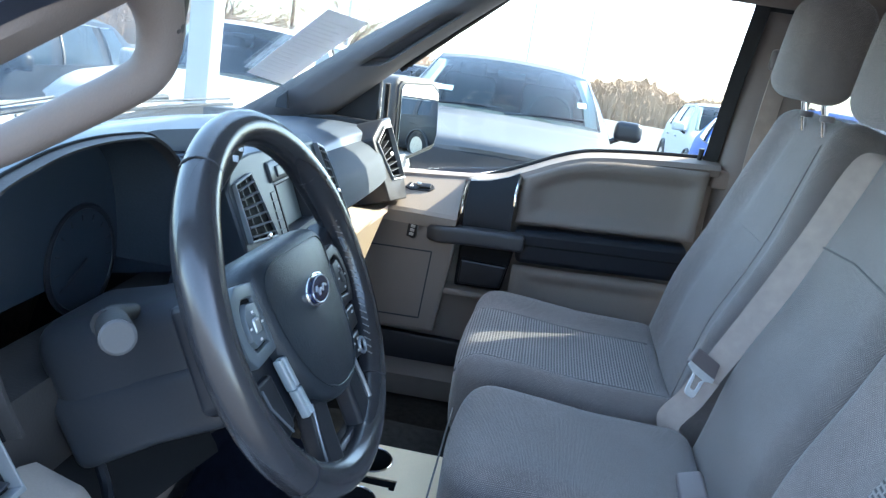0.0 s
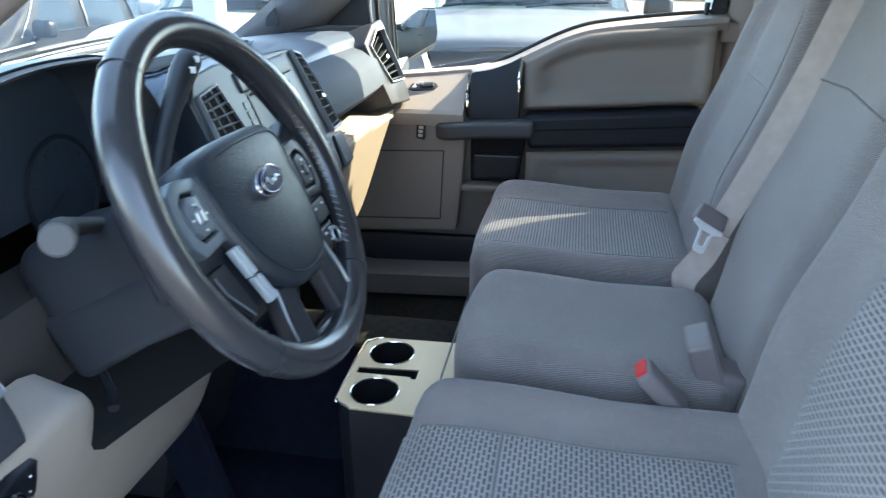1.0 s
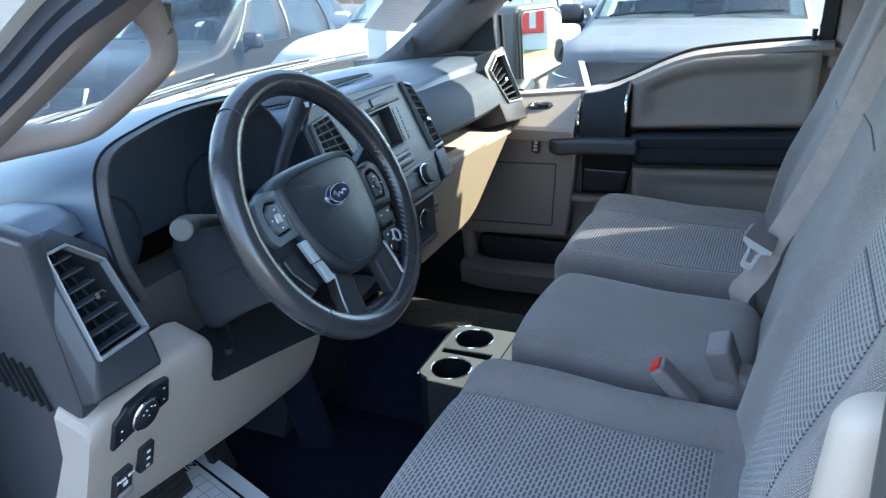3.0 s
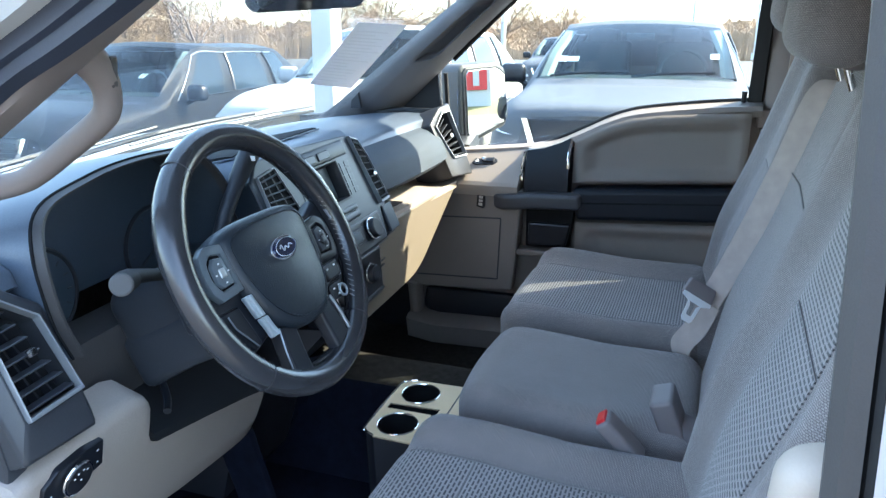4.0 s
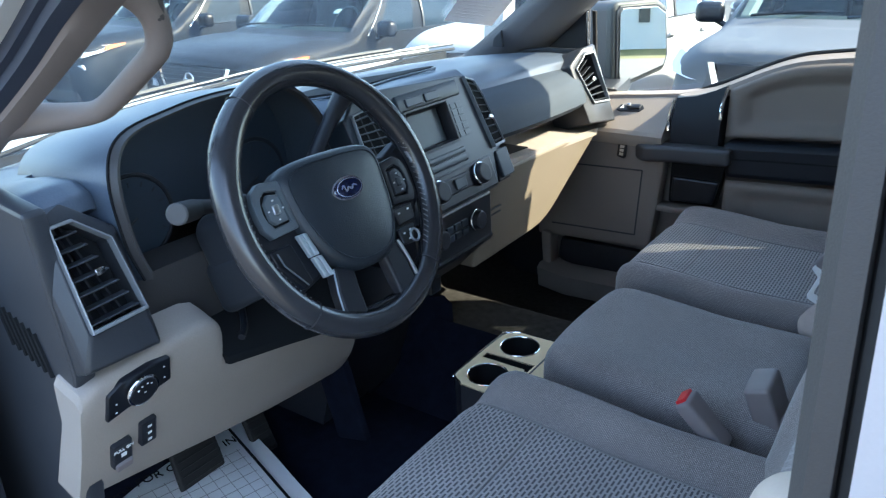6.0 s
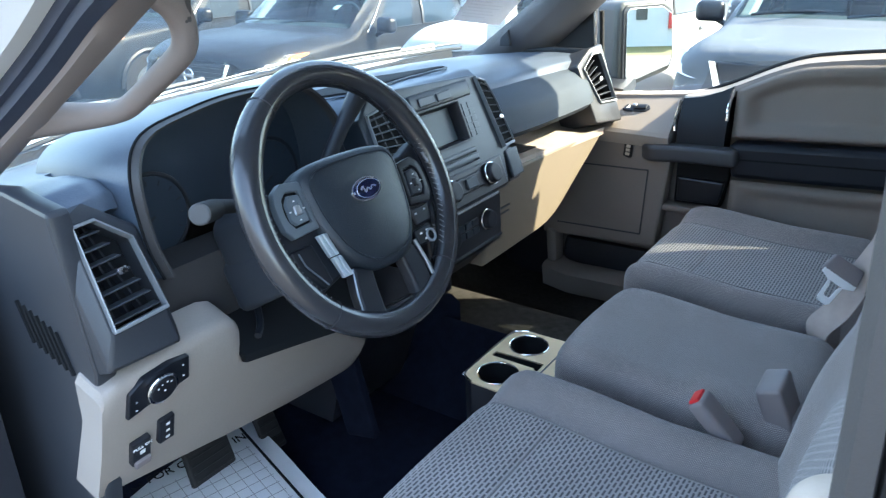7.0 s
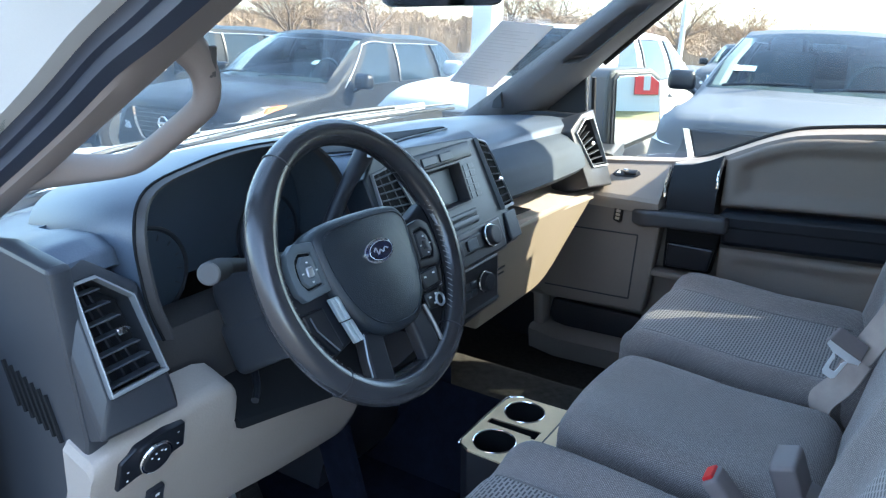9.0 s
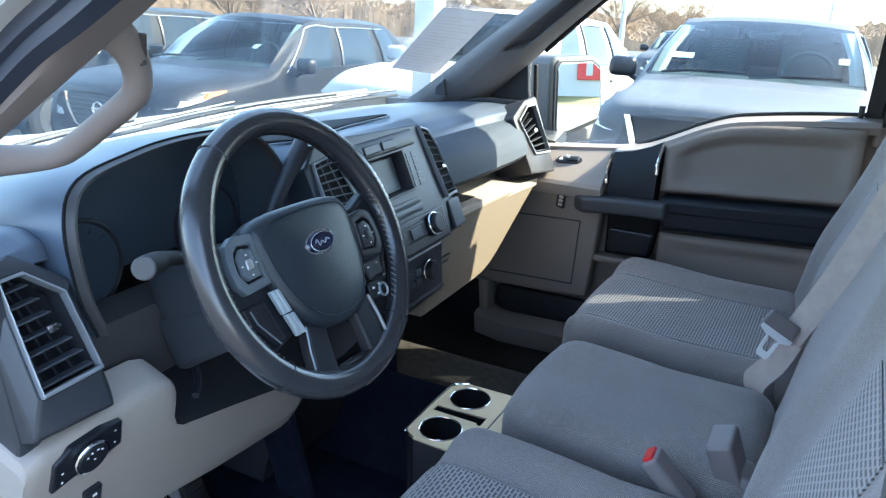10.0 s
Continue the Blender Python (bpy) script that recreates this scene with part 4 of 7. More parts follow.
# vents
def vent(parent, quad, slats, tab, name, open_back=True, mids=2):
    """An air vent in a four- to six-cornered opening: bright rim, dark throat, slats and one thumb tab. quad runs round from top left."""
    pts = [Vector(p) for p in quad]
    sunk = open_back
    c = sum(pts, Vector()) / len(pts)
    n = (pts[1] - pts[0]).cross(pts[-1] - pts[0])
    n = (-n if n.x < 0 else n).normalized()
    inner = [c + (p - c) * 0.95 for p in pts]
    outer = [c + (p - c) * 1.015 for p in pts]
    v = part(name, plate([p + n * 0.006 for p in outer], 0.014, 0.0022, hole=[p + n * 0.006 for p in inner]), VENT_RIM, parent, "air vent with a satin silver rim")
    # black sheet stands in for the shaded depth behind the slats
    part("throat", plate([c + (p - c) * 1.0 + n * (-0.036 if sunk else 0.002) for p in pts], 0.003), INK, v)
    tl, tr, br, bl = inner[0], inner[1], inner[-2], inner[-1]
    for i in range(slats):
        f = (i + 0.6) / slats
        a, b = tl.lerp(bl, f), tr.lerp(br, f)
        d = (b - a)
        m = frame_of((a + b) / 2 - n * (0.008 if sunk else -0.0045), d, n)
        part("slat", box((d.length, 0.016 if sunk else 0.005, 0.0024), m @ pose(0, 0, 0, 14, 0, 0), 0.0008, 1), DARK_GREY, v)
    for i in range(mids):
        f = (i + 0.8) / (mids + 0.6)
        a, b = tl.lerp(tr, f), bl.lerp(br, f)
        part("vane", box(((b - a).length, 0.014 if sunk else 0.002, 0.003), frame_of((a + b) / 2 - n * (0.026 if sunk else -0.0015), b - a, n)), HARD_BLACK, v)
    t = Vector(tab)
    part("tab", box((0.015, 0.010, 0.006), frame_of(t - n * 0.001, tr - tl, bl - tl), 0.003), STEEL, v, "bright thumb tab")
    return v


# driver's corner: housing, vent, end cap
VENT_L = [(-0.204, -0.766, 1.346), (-0.206, -0.735, 1.347), (-0.196, -0.693, 1.312), (-0.149, -0.690, 1.221), (-0.151, -0.768, 1.216)]
part("vent_housing", plate([(-0.232, -0.788, 1.368), (-0.222, -0.735, 1.368), (-0.202, -0.678, 1.322), (-0.141, -0.682, 1.168), (-0.141, -0.790, 1.172)], 0.14, 0.004, hole=VENT_L), DARK_GREY, dash, "dark grey vent housing")
vent(dash, VENT_L, 7, (-0.172, -0.728, 1.283), "vent_left", mids=3)
part("end_cap", plate([(-0.20, -0.792, 1.372), (-0.17, -0.792, 1.16), (-0.21, -0.792, 1.0), (-0.26, -0.792, 0.80), (-0.50, -0.792, 0.72), (-0.56, -0.792, 1.20), (-0.48, -0.792, 1.36), (-0.30, -0.792, 1.385)], 0.03, 0.006), DARK_GREY, dash, "dark grey dash end cap")
for i in range(7):
    y = -0.794
    x0, z0 = -0.318 + i * 0.014, 1.228 - i * 0.004
    part("end_slot", box((0.005, 0.004, 0.062), Matrix.Translation((x0, y, z0 - 0.03)) @ pose(0, 0, 0, 0, -20, 0)), INK, dash)

# lower grey panel round the column
def knee_x(z):
    return -0.157 - 0.33 * max(0.0, 1.13 - z) - 0.10 * max(0.0, 1.04 - z)


def knee_ring(y, zt, zb, back):
    """Section of the knee panel: lower lip, curved front, rounded crest and a top that runs back under the cluster."""
    front = [(knee_x(lerp(zb, zt - 0.02, f)), lerp(zb, zt - 0.02, f)) for f in (0.0, 0.25, 0.5, 0.75, 1.0)]
    x = front[-1][0]
    prof = [(front[0][0] - 0.05, zb + 0.012), (front[0][0] - 0.008, zb - 0.004)] + front + [(x - 0.002, zt - 0.010), (x - 0.008, zt - 0.003), (x - 0.018, zt), (x - back, zt + back * 0.22), (x - back - 0.004, zt - 0.05)]
    return [(px, y, pz) for px, pz in prof]


KNEE = [(-0.800, 1.130, 0.945, 0.05), (-0.795, 1.142, 0.944, 0.05), (-0.770, 1.148, 0.940, 0.05), (-0.72, 1.152, 0.930, 0.055), (-0.65, 1.158, 0.916, 0.06), (-0.60, 1.157, 0.905, 0.06), (-0.582, 1.154, 0.901, 0.055), (-0.574, 1.145, 0.899, 0.045), (-0.570, 1.120, 0.898, 0.02), (-0.567, 1.080, 0.897, 0.02), (-0.50, 1.064, 0.884, 0.02), (-0.42, 1.048, 0.868, 0.02), (-0.33, 1.030, 0.856, 0.02), (-0.24, 1.006, 0.846, 0.02), (-0.215, 0.985, 0.850, 0.02), (-0.20, 0.95, 0.875, 0.02)]
part("knee_panel", loft([knee_ring(*k) for k in KNEE]), TRIM_LIGHT, dash, "light grey knee panel", angle=50)
part("column_tray", loft([[(-0.255, y, 1.15), (-0.225, y, 1.09), (-0.172, y, z), (-0.168, y, z - 0.012), (-0.26, y, z - 0.03)] for y, z in ((-0.560, 1.074), (-0.45, 1.052), (-0.34, 1.028), (-0.25, 1.006))]), INK, dash)
part("tilt_lever", tube(smooth_path([(-0.20, -0.50, 1.125), (-0.18, -0.515, 1.105), (-0.165, -0.535, 1.098)], 4), 0.006, 8), SATIN_BLACK, dash, "black tilt lever")
KN = frame_of((-0.163, -0.716, 1.110), (0.02, 1, 0.06), (0.30, 0, 1)) @ Matrix.Scale(0.84, 4)
lights = part("light_switch", plate([(-0.062, -0.036), (-0.057, 0.018), (-0.03, 0.034), (0.02, 0.036), (0.058, 0.03), (0.058, -0.02), (0.03, -0.024), (-0.03, -0.03)], 0.014, 0.003, KN @ Matrix.Translation((0, 0, 0.006))), SATIN_BLACK, dash, "black headlight switch panel")
part("knob_ring", ring_torus(0.0255, 0.0028, KN @ Matrix.Translation((0, 0, 0.012))), CHROME, lights, "chrome ring")
part("knob", disc(0.025, 0.018, KN @ Matrix.Translation((0, 0, 0.008)), 32, 0.003), HARD_BLACK, lights)
for u, v in ((0, 0.0), (-0.012, 0.010), (-0.005, 0.015), (0.005, 0.016), (0.012, 0.012), (-0.045, -0.004), (-0.046, -0.022), (0.044, 0.018), (0.044, -0.006)):
    part("mark", box((0.003, 0.002, 0.001), KN @ Matrix.Translation((u, v, 0.018 if abs(u) < 0.03 else 0.0068))), WHITE_MARK, lights)
# parking brake release and pedal adjuster
pb = frame_of((-0.198, -0.742, 1.004), (0.03, 1, 0.05), (0.36, 0, 1))
brake_release = part("brake_release", box((0.03, 0.05, 0.012), pb, 0.003), HARD_BLACK, dash, "black brake release lever")
part("lever", box((0.026, 0.014, 0.014), pb @ Matrix.Translation((0, -0.02, 0.004)), 0.003), BELT_GREY, brake_release)
part("words", text_mesh("PULL ON", 0.0075, pb @ Matrix.Translation((0, 0.014, 0.0072))), WHITE_MARK, brake_release, "white words")
part("mark", box((0.008, 0.007, 0.001), pb @ Matrix.Translation((0, 0.002, 0.0068))), WHITE_MARK, brake_release)
pa = frame_of((-0.194, -0.700, 1.018), (0.03, 1, 0.05), (0.36, 0, 1))
adj = part("pedal_adjuster", box((0.026, 0.05, 0.012), pa, 0.003), HARD_BLACK, dash, "black pedal adjuster switch")
for v in (-0.014, 0.0, 0.014):
    part("mark", box((0.006, 0.004, 0.001), pa @ Matrix.Translation((0, v, 0.0068))), WHITE_MARK, adj)

# centre stack
STK = frame_of((-0.162, 0.0, 1.31), (0, 1, 0), (-0.38, 0, 0.925))


def sv(z):
    return (z - 1.31) / 0.925


def on_stack(y0, y1, z0, z1, depth, r, out):
    return plate([(y0, sv(z0)), (y1, sv(z0)), (y1, sv(z1)), (y0, sv(z1))], depth, r, STK @ Matrix.Translation((0, 0, out)))


stack = part("centre_panel", plate([(-0.235, sv(1.28)), (-0.15, sv(1.235)), (-0.135, sv(1.165)), (0.135, sv(1.165)), (0.155, sv(1.225)), (0.19, sv(1.235)), (0.155, sv(1.37)), (0.135, sv(1.39)), (-0.14, sv(1.405)), (-0.205, sv(1.40)), (-0.24, sv(1.37))], 0.06, 0.004, STK, hole=[(y, sv(z)) for y, z in ((-0.082, 1.295), (-0.082, 1.277), (-0.05, 1.277), (0.03, 1.277), (0.053, 1.277), (0.053, 1.295), (0.053, 1.352), (0.03, 1.352), (-0.06, 1.352), (-0.082, 1.352), (-0.082, 1.325))]), STACK, dash, "slate metallic centre stack")
part("radio_brow", on_stack(-0.10, 0.105, 1.355, 1.385, 0.01, 0.004, 0.004), STACK, stack)
for y0, y1 in ((-0.075, -0.025), (-0.015, 0.03)):
    part("button", on_stack(y0, y1, 1.360, 1.376, 0.006, 0.002, 0.007), STACK, stack)
part("screen_frame", loft([[STK @ Vector((y + d * sy, sv(z) + d * sz, h)) for y, z, sy, sz in ((-0.082, 1.277, 1, 1), (0.053, 1.277, -1, 1), (0.053, 1.352, -1, -1), (-0.082, 1.352, 1, -1))] for d, h in ((-0.003, 0.0012), (0.001, 0.0014), (0.003, -0.002), (0.006, -0.030), (-0.003, -0.030))], cap=False), HARD_BLACK, stack, "black frame round the sunk display")
part("screen_floor", on_stack(-0.081, 0.052, 1.278, 1.351, 0.003, 0.0, -0.024), HARD_BLACK, stack)
part("screen", on_stack(-0.074, 0.040, 1.284, 1.346, 0.004, 0.001, -0.020), SCREEN, stack, "dull grey unlit display")
for i in range(2):
    for j in range(5):
        part("key", on_stack(0.0605 + 0.0195 * i, 0.078 + 0.0195 * i, 1.279 + 0.0135 * j, 1.290 + 0.0135 * j, 0.006, 0.0006, 0.0014), STACK, stack)
for j in range(5):
    part("key", on_stack(-0.108, -0.09, 1.279 + 0.0135 * j, 1.290 + 0.0135 * j, 0.006, 0.0006, 0.0014), STACK, stack)
for z0, z1 in ((1.252, 1.262), (1.236, 1.250)):
    part("slot_key", on_stack(-0.07, 0.055, z0, z1, 0.006, 0.002, 0.006), STACK, stack)
part("lower_band", on_stack(-0.132, 0.132, 1.168, 1.228, 0.01, 0.004, 0.003), SATIN_BLACK, stack)
for y in (-0.075, 0.072):
    k = STK @ Matrix.Translation((y, sv(1.203), 0.012))
    knob = part("knob", disc(0.022, 0.022, k, 28, 0.003, 0.020), HARD_BLACK, stack, "black knob with a bright ring")
    part("knob_ring", ring_torus(0.022, 0.002, k @ Matrix.Translation((0, 0, -0.002))), CHROME, knob)
part("preset_keys", on_stack(-0.045, 0.04, 1.188, 1.218, 0.008, 0.003, 0.008), HARD_BLACK, stack)
part("preset_pad", on_stack(-0.022, 0.016, 1.193, 1.213, 0.004, 0.003, 0.012), STACK, stack)
# climate panel, steeper and further in
CLI = frame_of((-0.118, 0.0, 1.10), (0, 1, 0), (-0.12, 0, 1))
climate = part("climate_panel", plate([(-0.13, -0.055), (0.12, -0.055), (0.135, 0.05), (-0.14, 0.05)], 0.05, 0.005, CLI), SATIN_BLACK, dash, "black climate control panel")
part("silver_line", box((0.24, 0.003, 0.003), CLI @ Matrix.Translation((0, 0.052, 0.001))), SILVER, climate)
for u in (-0.075, 0.06):
    knob = part("knob", disc(0.021, 0.02, CLI @ Matrix.Translation((u, 0.008, 0.01)), 28, 0.003, 0.019), HARD_BLACK, climate)
    part("knob_ring", ring_torus(0.021, 0.002, CLI @ Matrix.Translation((u, 0.008, 0.006))), CHROME, knob)
for i in range(3):
    for j in range(2):
        part("key", box((0.022, 0.014, 0.006), CLI @ Matrix.Translation((-0.033 + 0.026 * i, -0.004 + 0.018 * j, 0.002)), 0.002), STACK, climate)
part("lower_console", loft([[(-0.118, -0.14, 1.06), (-0.105, -0.12, 1.06), (-0.105, 0.11, 1.06), (-0.13, 0.14, 1.06), (-0.30, 0.16, 1.06), (-0.30, -0.17, 1.06)], [(-0.19, -0.14, 0.98), (-0.18, -0.12, 0.98), (-0.18, 0.09, 0.98), (-0.20, 0.12, 0.98), (-0.32, 0.16, 0.98), (-0.32, -0.17, 0.98)], [(-0.30, -0.19, 0.90), (-0.29, -0.12, 0.90), (-0.29, 0.08, 0.90), (-0.31, 0.10, 0.90), (-0.40, 0.16, 0.90), (-0.40, -0.20, 0.90)], [(-0.36, -0.20, 0.66), (-0.36, -0.12, 0.66), (-0.36, 0.06, 0.66), (-0.37, 0.08, 0.66), (-0.55, 0.12, 0.66), (-0.55, -0.20, 0.66)]]), HARD_BLACK, dash)
part("outlet", box((0.012, 0.035, 0.035), Matrix.Translation((-0.142, -0.06, 1.0)), 0.004), SATIN_BLACK, dash)
# takes the same painted footwell shade
part("side_panel", plate([(-0.27, -0.218, 0.87), (-0.22, -0.218, 0.68), (-0.30, -0.218, 0.66), (-0.36, -0.218, 0.87)], 0.02, 0.004), FLOOR_SHADE, dash)
vent(dash, [(-0.188, -0.222, 1.374), (-0.190, -0.165, 1.380), (-0.152, -0.135, 1.288), (-0.156, -0.225, 1.300)], 6, (-0.150, -0.165, 1.297), "vent_centre_left", open_back=False)
vent(dash, [(-0.190, 0.133, 1.385), (-0.185, 0.160, 1.375), (-0.170, 0.176, 1.34), (-0.126, 0.190, 1.243), (-0.128, 0.155, 1.240)], 9, (-0.145, 0.171, 1.30), "vent_centre_right", open_back=False, mids=0)
foot = part("stack_foot", on_stack(0.156, 0.203, 1.174, 1.230, 0.008, 0.003, 0.004), STACK, dash)
# black block puts the shadow beside the foot into the colour
part("foot_body", on_stack(0.150, 0.198, 1.168, 1.232, 0.06, 0.004, -0.006), SATIN_BLACK, foot)

# passenger side: padded upper panel, shelf, lower lid
def pad_point(u, v):
    y = lerp(0.185, 0.705, u)
    prof = [(-0.240, 1.322), (-0.205, 1.312), (-0.172, 1.288), (-0.158, 1.258), (-0.152, 1.236), (-0.165, 1.222), (-0.23, 1.216)]
    s = v * (len(prof) - 1)
    i = min(len(prof) - 2, int(s))
    x, z = lerp(prof[i][0], prof[i + 1][0], s - i), lerp(prof[i][1], prof[i + 1][1], s - i)
    return (x - 0.012 * abs(2 * u - 1) ** 3, y, z + 0.012 * (1 - u) - 0.004)


part("passenger_pad", patch(pad_point, 30, 18, -0.012), DASH, dash, "charcoal padded passenger panel")
part("shelf", loft([[(-0.30, y, 1.215), (-0.285, y, z + 0.006), (-0.165, y, z), (-0.165, y, z - 0.02), (-0.31, y, z - 0.02), (-0.32, y, 1.215)] for y, z in ((0.185, 1.178), (0.5, 1.160), (0.80, 1.142))]), TRIM_LIGHT, dash)
part("shelf_mat", patch(lambda u, v: (lerp(-0.275, -0.18, v), lerp(0.19, 0.40, u), lerp(1.182, 1.170, u) + 0.003), 2, 2, 0.002), RUBBER, dash)
LID = [(0.165, 1.165), (0.775, 1.142), (0.786, 1.132), (0.745, 1.100), (0.70, 1.070), (0.60, 1.003), (0.565, 0.978), (0.53, 0.958), (0.49, 0.945), (0.44, 0.940), (0.27, 0.938), (0.165, 0.938)]


def lid_x(y, z):
    return -0.158 - 0.15 * (1.15 - z) - 0.008 * step(0.5, 0.8, y)


bm = bmesh.new()
a = [bm.verts.new((lid_x(y, z), y, z)) for y, z in LID]
b = [bm.verts.new((lid_x(y, z) - 0.05, y, z)) for y, z in LID]
bm.faces.new(a[::-1])
bm.faces.new(b)
for i in range(len(a)):
    j = (i + 1) % len(a)
    bm.faces.new([a[i], a[j], b[j], b[i]])
bmesh.ops.recalc_face_normals(bm, faces=bm.faces)
part("glove_lid", bevelled(bm, 0.008, 3), GLOVE, dash, "light grey glovebox lid")
for z in (1.075, 1.060):
    part("lid_slot", box((0.003, 0.05, 0.003), Matrix.Translation((lid_x(0.23, z) + 0.002, 0.225, z))), DARK_GREY, dash)
VENT_R = [(-0.200, 0.698, 1.314), (-0.196, 0.738, 1.348), (-0.186, 0.772, 1.350), (-0.135, 0.780, 1.222), (-0.149, 0.708, 1.226)]
part("passenger_housing", plate([(-0.206, 0.672, 1.326), (-0.204, 0.738, 1.364), (-0.196, 0.80, 1.370), (-0.122, 0.80, 1.165), (-0.142, 0.676, 1.178)], 0.12, 0.004, hole=VENT_R), DARK_GREY, dash, "dark grey vent housing")
vent(dash, VENT_R, 7, (-0.168, 0.745, 1.284), "vent_right", mids=0)
part("passenger_end", plate([(-0.24, 0.802, 1.35), (-0.21, 0.802, 1.14), (-0.30, 0.802, 1.0), (-0.55, 0.802, 0.9), (-0.58, 0.802, 1.32), (-0.35, 0.802, 1.35)][::-1], 0.02, 0.004), HARD_BLACK, dash)
part("underside", loft([[(-0.23, y, 1.12), (-0.26, y, zl), (-0.60, y, zl - 0.05), (-0.62, y, 1.12)] for y, zl in ((0.14, 0.94), (0.36, 0.945), (0.56, 0.99), (0.80, 1.10))]), HARD_BLACK, dash)
fixed("wall_firewall", plate([(-0.66, -0.87, 0.5), (-0.66, 0.87, 0.5), (-0.74, 0.87, 1.31), (-0.74, -0.87, 1.31)], 0.04), CARPET, "black carpeted firewall", "wall")

# ---- steering wheel ----
tilt = radians(26.5)
WHEEL = frame_of((-0.012, -0.4525, 1.327), (0, 1, 0), (-math.sin(tilt), 0, math.cos(tilt))) @ pose(0, 0, 0, 0, 0, -2.0)
wheel = vehicle("steering_wheel", (-0.012, -0.4525, 1.323), "black leather steering wheel with grey button spokes, turned slightly", "steering wheel")
RIM_R = 0.1815


def rim_at(deg, off=0.0, out=0.0):
    a = radians(deg)
    return WHEEL @ Vector(((RIM_R + off) * math.cos(a), (RIM_R + off) * math.sin(a), out))


n_out = WHEEL.to_3x3() @ Vector((0, 0, 1))
rim_path = [rim_at(360 * i / 96) for i in range(96)]
rim_rad = [0.0185 + 0.0022 * (math.exp(-((360 * i / 96 - 150) / 16) ** 2) + math.exp(-((360 * i / 96 - 30) / 16) ** 2)) for i in range(96)]
rim = part("rim", tube(rim_path, rim_rad, 16, True, n_out, 1.0), LEATHER, wheel, "worn black leather rim")
for deg in (41, 125, 226, 310):
    seam = [rim_at(deg) + (WHEEL.to_3x3() @ Vector((math.cos(radians(deg)), math.sin(radians(deg)), 0))) * (0.0193 * math.cos(b)) + n_out * (0.0180 * math.sin(b)) for b in (2 * math.pi * k / 16 for k in range(16))]
    part("seam", tube(seam, 0.0011, 5, True, n_out), HARD_BLACK, rim)
for lo, hi in ((-42, 40), (140, 222)):
    for deg in range(lo, hi, 3):
        p = rim_at(deg, -0.0165, 0.010)
        q = rim_at(deg + 2.0, -0.0185, 0.003)
        part("stitch", tube([p, q], 0.0008, 4), STITCH, rim)


def on_wheel(points, depth, r, out, seg=3):
    return plate(points, depth, r, WHEEL @ Matrix.Translation((0, 0, out)), seg)


SHIELD = [(0.0, 0.066), (0.05, 0.065), (0.082, 0.060), (0.098, 0.046), (0.099, 0.020), (0.093, -0.020), (0.080, -0.058), (0.060, -0.086), (0.034, -0.102), (0.0, -0.106)]
shield_line = smooth_path([(x, y, 0) for x, y in SHIELD] + [(-x, y, 0) for x, y in SHIELD[-2:0:-1]], 4, closed=True)


def shield_ring(k, z, sink=0.0):
    return [WHEEL @ Vector((p.x * k, -0.012 + (p.y + 0.012) * k, z - sink * (p.y - 0.03) ** 2 - 0.9 * (p.x * k) ** 2 - 0.06 * min(0.0, p.y * k))) for p in shield_line]


hub = part("airbag_cover", loft([shield_ring(k, z) for k, z in ((0.90, -0.05), (0.985, -0.02), (1.0, -0.006), (0.995, 0.003), (0.97, 0.010), (0.92, 0.0145), (0.8, 0.0175), (0.5, 0.0205), (0.2, 0.0215), (0.02, 0.0218))]), AIRBAG, wheel, "grained black airbag cover", angle=60)
hub_seam = part("crease", tube([WHEEL @ Vector((p.x * 0.86, -0.012 + (p.y + 0.012) * 0.86, 0.0168 - 0.9 * (p.x * 0.86) ** 2 - 0.06 * min(0.0, p.y * 0.86))) for p in shield_line], 0.0012, 5, True, n_out), AIRBAG, hub)
em = WHEEL @ Matrix.Translation((-0.002, 0.006, 0.0237)) @ pose(0, 0, 0, 0, 0, 3)
oval = [(0.0300 * math.cos(2 * math.pi * k / 36), 0.0168 * math.sin(2 * math.pi * k / 36)) for k in range(36)]
emblem = part("emblem", plate(oval, 0.005, 0.0015, em), CHROME, wheel, "blue oval emblem with a silver border")
part("field", plate([(x * 0.88, y * 0.82) for x, y in oval], 0.004, 0.0005, em @ Matrix.Translation((0, 0, 0.003))), EMBLEM_BLUE, emblem)
part("inner_ring", tube([em @ Vector((x * 0.80, y * 0.74, 0.0033)) for x, y in oval], 0.0006, 5, True, n_out), SILVER, emblem)
part("stroke", tube(smooth_path([em @ Vector((x, y, 0.0036)) for x, y in ((-0.015, 0.001), (-0.010, 0.005), (-0.008, -0.004), (-0.002, 0.001), (0.003, -0.003), (0.008, 0.002), (0.014, -0.001))], 4), 0.0011, 5), SILVER, emblem, "plain silver stroke")
